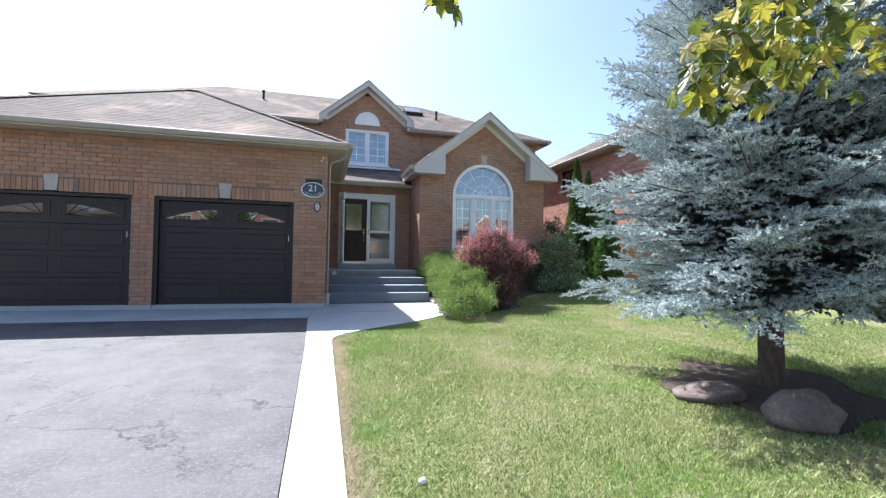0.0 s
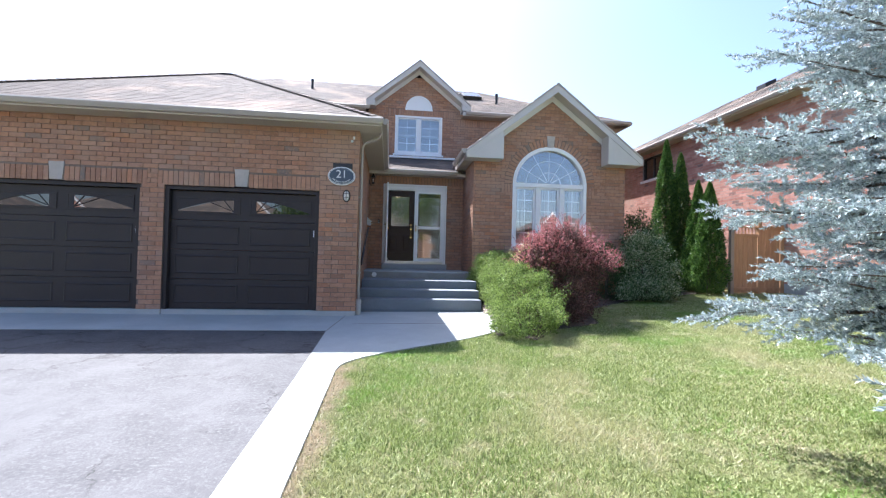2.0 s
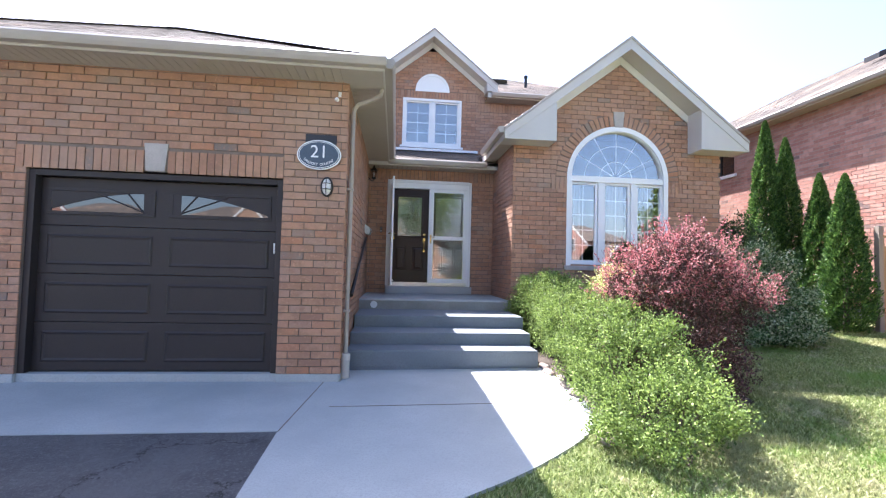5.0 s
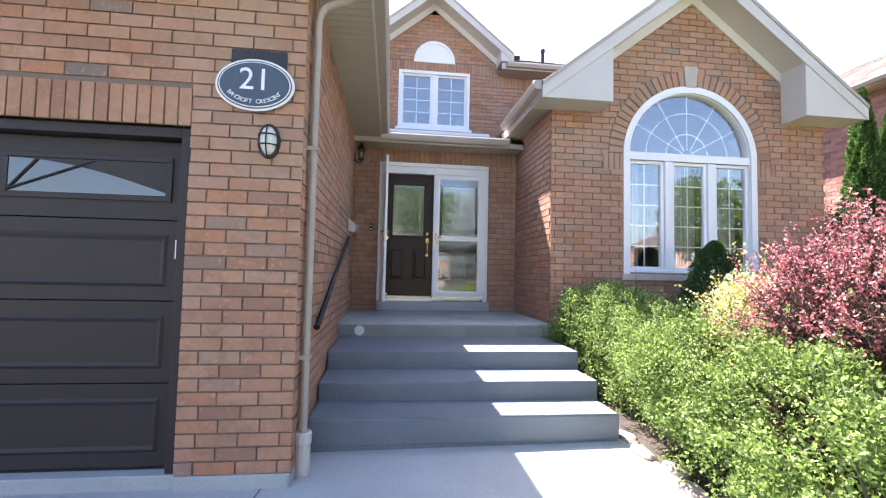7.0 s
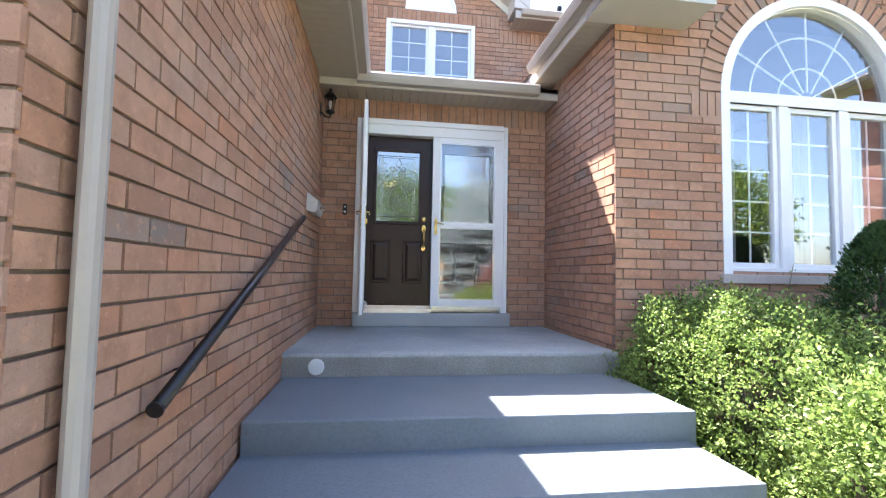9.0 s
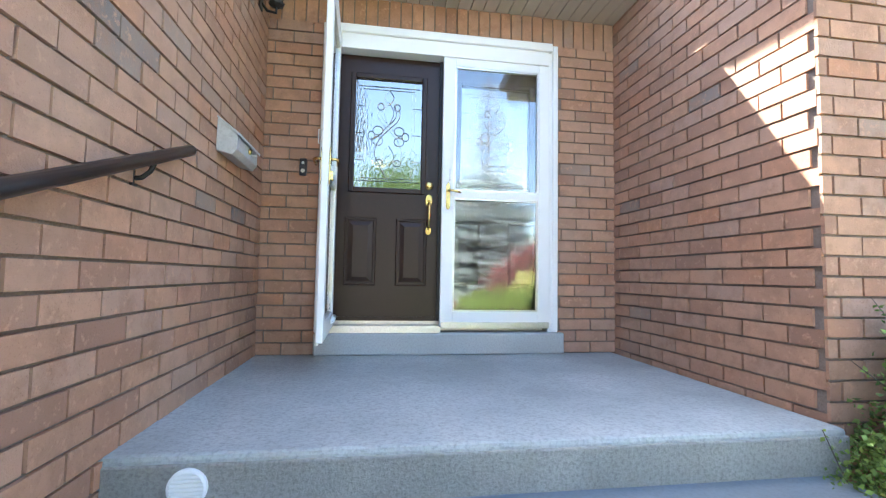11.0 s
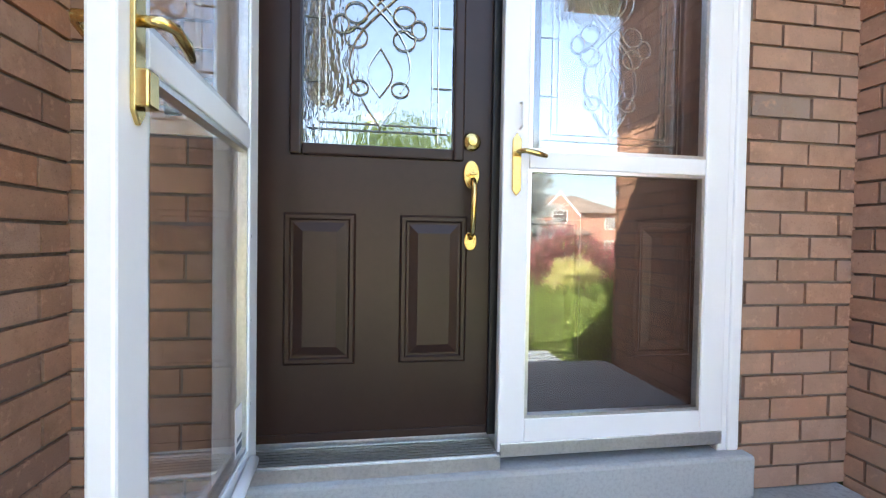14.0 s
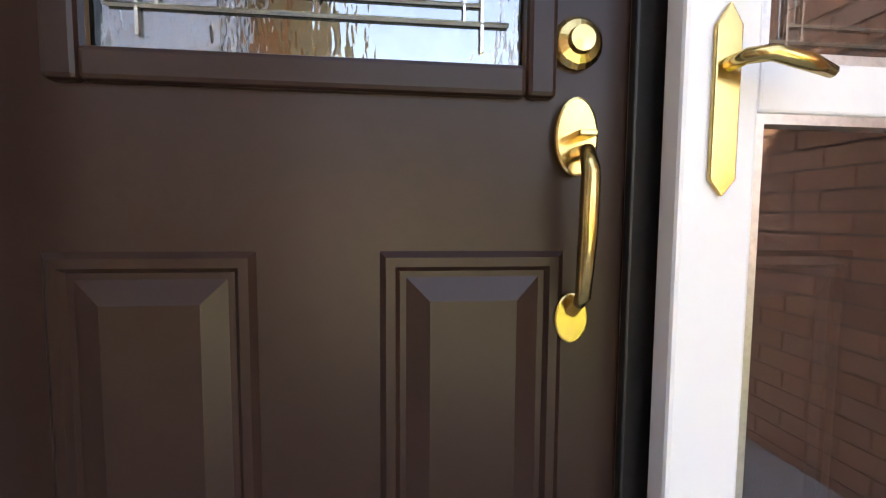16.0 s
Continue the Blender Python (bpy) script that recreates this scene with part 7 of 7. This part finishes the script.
for i, x in enumerate((-50.2, -36.4, -22.6, -8.8, 5.0, 18.8, 32.6)):
    street_house(x, -30.5 - 1.2 * (i % 2), 11.5, M_FARBRICK if i % 2 else M_FARTAN, "two-storey brick house with a pale garage door", i % 2 == 1)


def car(x, y, heading):
    z = gz(x, y) + 0.01
    g = thing("car", (x, y, z), "dark hatchback car parked in a drive", "car")
    m = Matrix.Translation((x, y, z)) @ Matrix.Rotation(radians(heading), 4, "Z")

    def loft(rows):
        s = Shape()
        n = 0
        for yy, hw, za, zb, top in rows:
            prof = [(-hw * 0.92, za), (-hw, za + 0.2), (-hw, zb - 0.08), (-top, zb), (top, zb), (hw, zb - 0.08), (hw, za + 0.2), (hw * 0.92, za)]
            n = len(prof)
            s.v += [(u, yy, v) for u, v in prof]
        k = len(rows)
        for i in range(k - 1):
            s.f += [(i * n + j, i * n + (j + 1) % n, (i + 1) * n + (j + 1) % n, (i + 1) * n + j) for j in range(n)]
        s.f += [tuple(range(n)), tuple((k - 1) * n + j for j in range(n))]
        return rotated(s, m)

    part("body", loft([(-2.15, 0.70, 0.30, 0.72, 0.6), (-2.0, 0.82, 0.22, 0.85, 0.72), (-1.2, 0.87, 0.2, 0.93, 0.78), (1.2, 0.87, 0.2, 0.95, 0.78), (2.0, 0.83, 0.25, 0.92, 0.7), (2.12, 0.72, 0.35, 0.75, 0.6)]), M_CAR, g, bevel=0.03)
    part("cabin", loft([(-1.1, 0.74, 0.85, 0.96, 0.66), (-0.3, 0.72, 0.85, 1.42, 0.55), (1.1, 0.72, 0.85, 1.44, 0.55), (1.85, 0.70, 0.85, 1.0, 0.6)]), M_DARKPANE, g, "dark glazed cabin", bevel=0.02)
    for wy in (-1.35, 1.35):
        for sx in (-1, 1):
            wheel = part("wheel", rotated(Shape().lathe([(0.20, -0.1), (0.31, -0.1), (0.33, -0.06), (0.33, 0.06), (0.31, 0.1), (0.20, 0.1)], (sx * 0.78, wy, 0.32), "x", 20), m), M_BLACK, g, "black tyre")
            part("rim", rotated(Shape().lathe([(0.19, sx * 0.09), (0.20, sx * 0.105), (0.05, sx * 0.085), (0.03, sx * 0.10)], (sx * 0.78, wy, 0.32), "x", 16), m), M_STEEL, wheel)
    for sx in (-1, 1):
        part("headlight", rotated(Shape().box(sx * 0.62 - 0.15, sx * 0.62 + 0.15, -2.12, -2.0, 0.60, 0.74), m), M_FROST, g, bevel=0.02)


M_CAR = surface("dark_car_paint", (0.012, 0.013, 0.016), (0.014, 0.015, 0.018), 0.15, 2, 10, 0.0)
car(17.2, -22.0, 180)
pole = thing("street_light_pole", (21.0, -8.3, -0.1), "pale concrete street light pole", "street lamp")
part("pole", Shape().tube([(21, -8.3, -0.3), (21, -8.3, 4), (21, -8.3, 8)], [0.13, 0.10, 0.07], 10), M_CONCRETE, pole)
part("arm", Shape().tube([(21, -8.3, 7.8), (21, -9.2, 8.2), (21, -10.4, 8.25)], 0.04, 8), M_STEEL, pole)
part("lamp_head", Shape().box(20.85, 21.15, -11.0, -10.4, 8.17, 8.30), M_STEEL, pole, bevel=0.04)


# ---------------------------------------------------------------- entrance hall behind the front door
M_GREIGE = surface("greige_wall_paint", (0.40, 0.37, 0.325), (0.38, 0.35, 0.305), 0.7, 1.0, 60, 0.05, speck=0.95)
M_CEIL = surface("ceiling_paint", (0.62, 0.58, 0.52), (0.60, 0.56, 0.50), 0.8, 1.0, 60, 0.05, speck=0.96)
M_TILE = surface("polished_beige_tile", (0.52, 0.44, 0.36), (0.46, 0.385, 0.31), 0.06, 1.1, 14, 0.0, speck=0.93)
M_OAK = surface("oak_wood", (0.42, 0.22, 0.10), (0.34, 0.17, 0.075), 0.35, 3, 20, 0.1, 0.002, stretch=(6, 6, 0.7))
M_GREYWOOD = surface("grey_wood", (0.22, 0.19, 0.17), (0.28, 0.25, 0.22), 0.6, 3, 20, 0.2, 0.002, stretch=(1, 6, 6))
M_CHROME = surface("chrome", (0.70, 0.69, 0.68), (0.66, 0.65, 0.64), 0.08, 6, 40, 0.0, 0.001, 1.0)
M_BLACKCLOTH = surface("black_cloth", (0.02, 0.02, 0.022), (0.03, 0.03, 0.032), 0.9, 6, 80, 0.4, 0.002)
M_CERAMIC = surface("cream_ceramic", (0.62, 0.54, 0.45), (0.55, 0.47, 0.39), 0.3, 6, 40, 0.05)
HZ, HX0, HX1, HY0, HY1 = 1.335, -1.60, 2.72, 15.40, 21.40


def panel_wall(name, label, x0, x1, y0, y1, z0, z1, material):
    return tagged(part(name, Shape().box(x0, x1, y0, y1, z0, z1), material), label, "wall", kind="structure")


panel_wall("wall_hall_west", "greige painted hall wall", HX0 - 0.1, HX0, HY0, 24, HZ - 0.1, 3.94, M_GREIGE)
panel_wall("wall_landing_west", "greige painted upper wall", HX0 - 0.1, HX0, 18.23, 24, 3.945, 6.6, M_GREIGE)
hw = Shape().box(HX1, HX1 + 0.12, HY0, 18.23, HZ - 0.1, 3.94).box(HX1, HX1 + 0.12, 18.23, 19.0, HZ - 0.1, 6.6).box(HX1, HX1 + 0.12, 20.3, 24, HZ - 0.1, 6.6).box(HX1, HX1 + 0.12, 19.0, 20.3, HZ + 2.07, 6.6)
tagged(part("wall_hall_east", hw, M_GREIGE), "greige painted hall wall with a cased opening", "wall", kind="structure")
nw_ = Shape().box(HX0, 1.66, HY1, HY1 + 0.12, HZ - 0.1, 4.0).box(2.56, HX1, HY1, HY1 + 0.12, HZ - 0.1, 4.0).box(1.66, 2.56, HY1, HY1 + 0.12, HZ + 2.07, 4.0)
tagged(part("wall_hall_north", nw_, M_GREIGE), "greige painted end wall of the hall", "wall", kind="structure")
panel_wall("wall_landing_north", "warm painted wall of the upper landing", HX0, HX1, 24.0, 24.1, 4.3, 6.6, M_GREIGE)
tagged(part("ceiling_foyer", Shape().box(HX0, HX1, HY0, 17.98, 3.94, 3.96), M_CEIL), "pale ceiling over the foyer", "ceiling", kind="structure")
tagged(part("ceiling_upper", Shape().box(HX0, HX1, 18.23, 24.0, 6.60, 6.62), M_CEIL), "pale ceiling over the landing", "ceiling", kind="structure")
tagged(part("floor_landing", Shape().box(HX0 + 0.003, HX1 - 0.003, 20.25, 23.99, 4.0, 4.36), M_CEIL), "upper landing with a white edge", "floor", kind="structure")
hall_floor = tagged(part("floor_hall", Shape().box(HX0, HX1, 15.36, 27, HZ - 0.06, HZ - 0.004), M_MORTAR2), "polished beige tile floor of the hall", "floor", kind="structure")
tile = Shape().box(0.002, 0.598, 0.002, 0.598, -0.006, 0.0).mesh("tile", M_TILE)
for i in range(7):
    for j in range(18):
        ob = new("tile", tile)
        ob.location = (HX0 + 0.05 + i * 0.6, 15.42 + j * 0.6, HZ)
        ob.parent = hall_floor
bb = Shape().box(HX0, 1.60, HY1 - 0.018, HY1 - 0.001, HZ + 0.001, HZ + 0.15).box(HX1 - 0.018, HX1 - 0.001, HY0, 18.9, HZ + 0.001, HZ + 0.15).box(HX1 - 0.018, HX1 - 0.001, 20.4, HY1 - 0.02, HZ + 0.001, HZ + 0.15)
tagged(part("baseboard", bb, M_WHITE, bevel=0.004), "tall white baseboard", "baseboard", kind="structure")
cs = Shape().box(1.58, 1.66, HY1 - 0.02, HY1 - 0.001, HZ, HZ + 2.15).box(2.56, 2.64, HY1 - 0.02, HY1 - 0.001, HZ, HZ + 2.15).box(1.66, 2.56, HY1 - 0.02, HY1 - 0.001, HZ + 2.07, HZ + 2.15)
cs.box(HX1 - 0.02, HX1 - 0.001, 18.91, 19.0, HZ, HZ + 2.16).box(HX1 - 0.02, HX1 - 0.001, 20.3, 20.39, HZ, HZ + 2.16).box(HX1 - 0.02, HX1 - 0.001, 19.0, 20.3, HZ + 2.07, HZ + 2.16)
tagged(part("trim_casing", cs, M_WHITE, bevel=0.004), "white door casings of the hall", "casing", kind="structure")


def hall_lamp():
    g = thing("ceiling_light", (0.95, 20.75, 3.99), "lit flush ceiling light with a frosted bowl", "ceiling light")
    part("base", Shape().lathe([(0.10, 3.999), (0.10, 3.98), (0.085, 3.965)], (0.95, 20.75, 0), "z", 24), M_STEEL, g)
    m, nt, b = mat("lit_bowl")
    b.inputs["Base Color"].default_value = (0.8, 0.7, 0.55, 1)
    b.inputs["Emission Color"].default_value = (1.0, 0.72, 0.42, 1)
    b.inputs["Emission Strength"].default_value = 6.0
    part("bowl", Shape().lathe([(0.16, 3.965), (0.15, 3.93), (0.11, 3.895), (0.05, 3.875), (0.008, 3.87)], (0.95, 20.75, 0), "z", 24), m, g, "glowing frosted bowl", True)


hall_lamp()


def bench():
    g = thing("bench", (0.35, 21.15, HZ), "grey wooden hall bench against the wall", "bench")
    x0, x1, y0, y1 = -0.45, 1.02, 21.0, 21.34
    part("seat", Shape().box(x0, x1, y0, y1, HZ + 0.42, HZ + 0.47), M_GREYWOOD, g, bevel=0.008)
    for x in (x0, x1 - 0.05):
        for y in (y0, y1 - 0.05):
            part("leg", Shape().box(x, x + 0.05, y, y + 0.05, HZ, HZ + (0.68 if x > 0 else 0.42)), M_GREYWOOD, g, bevel=0.005)
    part("armrest", Shape().box(x1 - 0.055, x1 + 0.005, y0 - 0.005, y1 + 0.0, HZ + 0.66, HZ + 0.70), M_GREYWOOD, g, bevel=0.006)
    part("stretcher", Shape().box(x0 + 0.05, x1 - 0.05, y0 + 0.01, y0 + 0.04, HZ + 0.34, HZ + 0.40), M_GREYWOOD, g, bevel=0.004)
    c = Shape()
    n = 10
    for i in range(n + 1):
        for j in range(n + 1):
            u, v = i / n - 0.5, j / n - 0.5
            t = 0.075 * ((1 - (2 * u) ** 4) * (1 - (2 * v) ** 4)) ** 0.5
            c.v.append((0.10 + u * 0.40 * (1 - 0.12 * (1 - abs(2 * v))), 21.24 - t, HZ + 0.68 + v * 0.40))
    for i in range(n):
        c.f += [(i * (n + 1) + j, (i + 1) * (n + 1) + j, (i + 1) * (n + 1) + j + 1, i * (n + 1) + j + 1) for j in range(n)]
    k = len(c.v)
    c.v += [(a, 2 * 21.24 - b, z) for a, b, z in c.v[:k]]
    c.f += [tuple(q + k for q in f)[::-1] for f in c.f[:n * n]]
    tagged(part("cushion", c, M_BLACKCLOTH, None, "", True), "black cushion standing on the hall bench", "cushion")


bench()


def painting():
    g = thing("painting", (0.25, 21.38, HZ + 1.05), "grey abstract canvas painting over the bench", "painting")
    m, nt, b = mat("abstract_canvas")
    n = noise_of(nt, 2.4, 6, 0.7, (1, 1, 2.2))
    c = mixed(nt, spread(nt, n, 0.40, 0.60), (0.62, 0.62, 0.60), (0.22, 0.24, 0.26))
    nt.links.new(c, b.inputs["Base Color"])
    b.inputs["Roughness"].default_value = 0.7
    part("canvas", Shape().box(-0.55, 1.06, 21.355, 21.395, HZ + 1.12, HZ + 1.92), m, g, "grey painted canvas", bevel=0.004)
    rr = random.Random(4)
    for i in range(16):
        x = -0.45 + i * 0.085 + rr.uniform(-0.02, 0.02)
        z = HZ + 1.50 + rr.uniform(-0.04, 0.04)
        part("brush_stroke", Shape().box(x, x + rr.uniform(0.02, 0.06), 21.352, 21.3545, z - rr.uniform(0.02, 0.10), z + rr.uniform(0.03, 0.22)), M_BLACKCLOTH if i % 3 else M_WHITE, g)


painting()


def console():
    g = thing("console_table", (2.48, 18.2, HZ), "chrome console table with crossed curved legs", "console table")
    part("top", Shape().box(2.30, 2.68, 17.55, 18.75, HZ + 0.76, HZ + 0.785), M_DARKPANE, g, "dark glass top", bevel=0.005)
    for y in (17.65, 18.65):
        for s in (-1, 1):
            pts = [(2.49 + s * 0.17, y, HZ + 0.76), (2.49 + s * 0.10, y, HZ + 0.55), (2.49, y + 0.001 * s, HZ + 0.38), (2.49 - s * 0.10, y, HZ + 0.20), (2.49 - s * 0.17, y, HZ + 0.005)]
            part("leg", Shape().tube(pts, 0.013, 8), M_CHROME, g, smooth=True)
    part("stretcher", Shape().tube([(2.49, 17.65, HZ + 0.38), (2.49, 18.65, HZ + 0.38)], 0.009, 8), M_CHROME, g)
    v = thing("vase", (2.49, 18.0, HZ + 0.785), "cream ceramic vase on the console table", "vase")
    part("body", Shape().lathe([(0.06, 0), (0.11, 0.05), (0.12, 0.14), (0.08, 0.22), (0.04, 0.26), (0.045, 0.30)], (2.49, 18.0, HZ + 0.786), "z", 20), M_CERAMIC, v, "", True)
    rng = np.random.default_rng(6)
    pos = np.array([2.49, 18.0, HZ + 1.2]) + rng.normal(size=(160, 3)) * np.array([0.08, 0.10, 0.08])
    tagged(soup("leafy_sprig", leaves_at(pos, rng.normal(size=(160, 3)), 0.06, rng), 4, M_DARKSHRUB, v), kind="stuff")


console()


def railing():
    g = thing("balcony_railing", (0.5, 20.3, 4.36), "oak landing railing with turned balusters", "railing")
    part("bottom_rail", Shape().box(HX0 + 0.01, HX1 - 0.01, 20.24, 20.32, 4.362, 4.41), M_OAK, g, bevel=0.006)
    part("handrail", Shape().box(HX0 + 0.01, HX1 - 0.01, 20.25, 20.31, 5.24, 5.29), M_OAK, g, bevel=0.012)
    prof = [(0.016, 4.41), (0.018, 4.55), (0.011, 4.60), (0.018, 4.68), (0.012, 4.75), (0.014, 4.95), (0.018, 5.0), (0.018, 5.24)]
    bal = Shape().lathe(prof, (0, 20.28, 0), "z", 8).mesh("baluster", M_OAK, True)
    for i in range(36):
        ob = new("baluster", bal)
        ob.parent = g
        ob.matrix_parent_inverse = Matrix.Translation(-g.location)
        ob.location = (HX0 + 0.10 + i * 0.118, 0, 0)


railing()
ch = thing("dining_chair", (2.05, 23.6, HZ), "dark wooden dining chair beyond the doorway", "chair")
part("seat", Shape().box(1.62, 2.02, 23.4, 23.82, HZ + 0.44, HZ + 0.48), M_DOOR, ch, bevel=0.01)
part("backrest", Shape().prism([(2.0, 23.42, HZ + 0.48), (2.03, 23.42, HZ + 0.48), (2.10, 23.42, HZ + 0.98), (2.07, 23.42, HZ + 0.98)], (0, 0.38, 0)), M_DOOR, ch, bevel=0.006)
for x, y in ((1.63, 23.41), (1.63, 23.77), (1.98, 23.41), (1.98, 23.77)):
    part("leg", Shape().box(x, x + 0.035, y, y + 0.035, HZ, HZ + 0.44), M_DOOR, ch, bevel=0.004)

# ---------------------------------------------------------------- single bricks
lay_single_bricks()
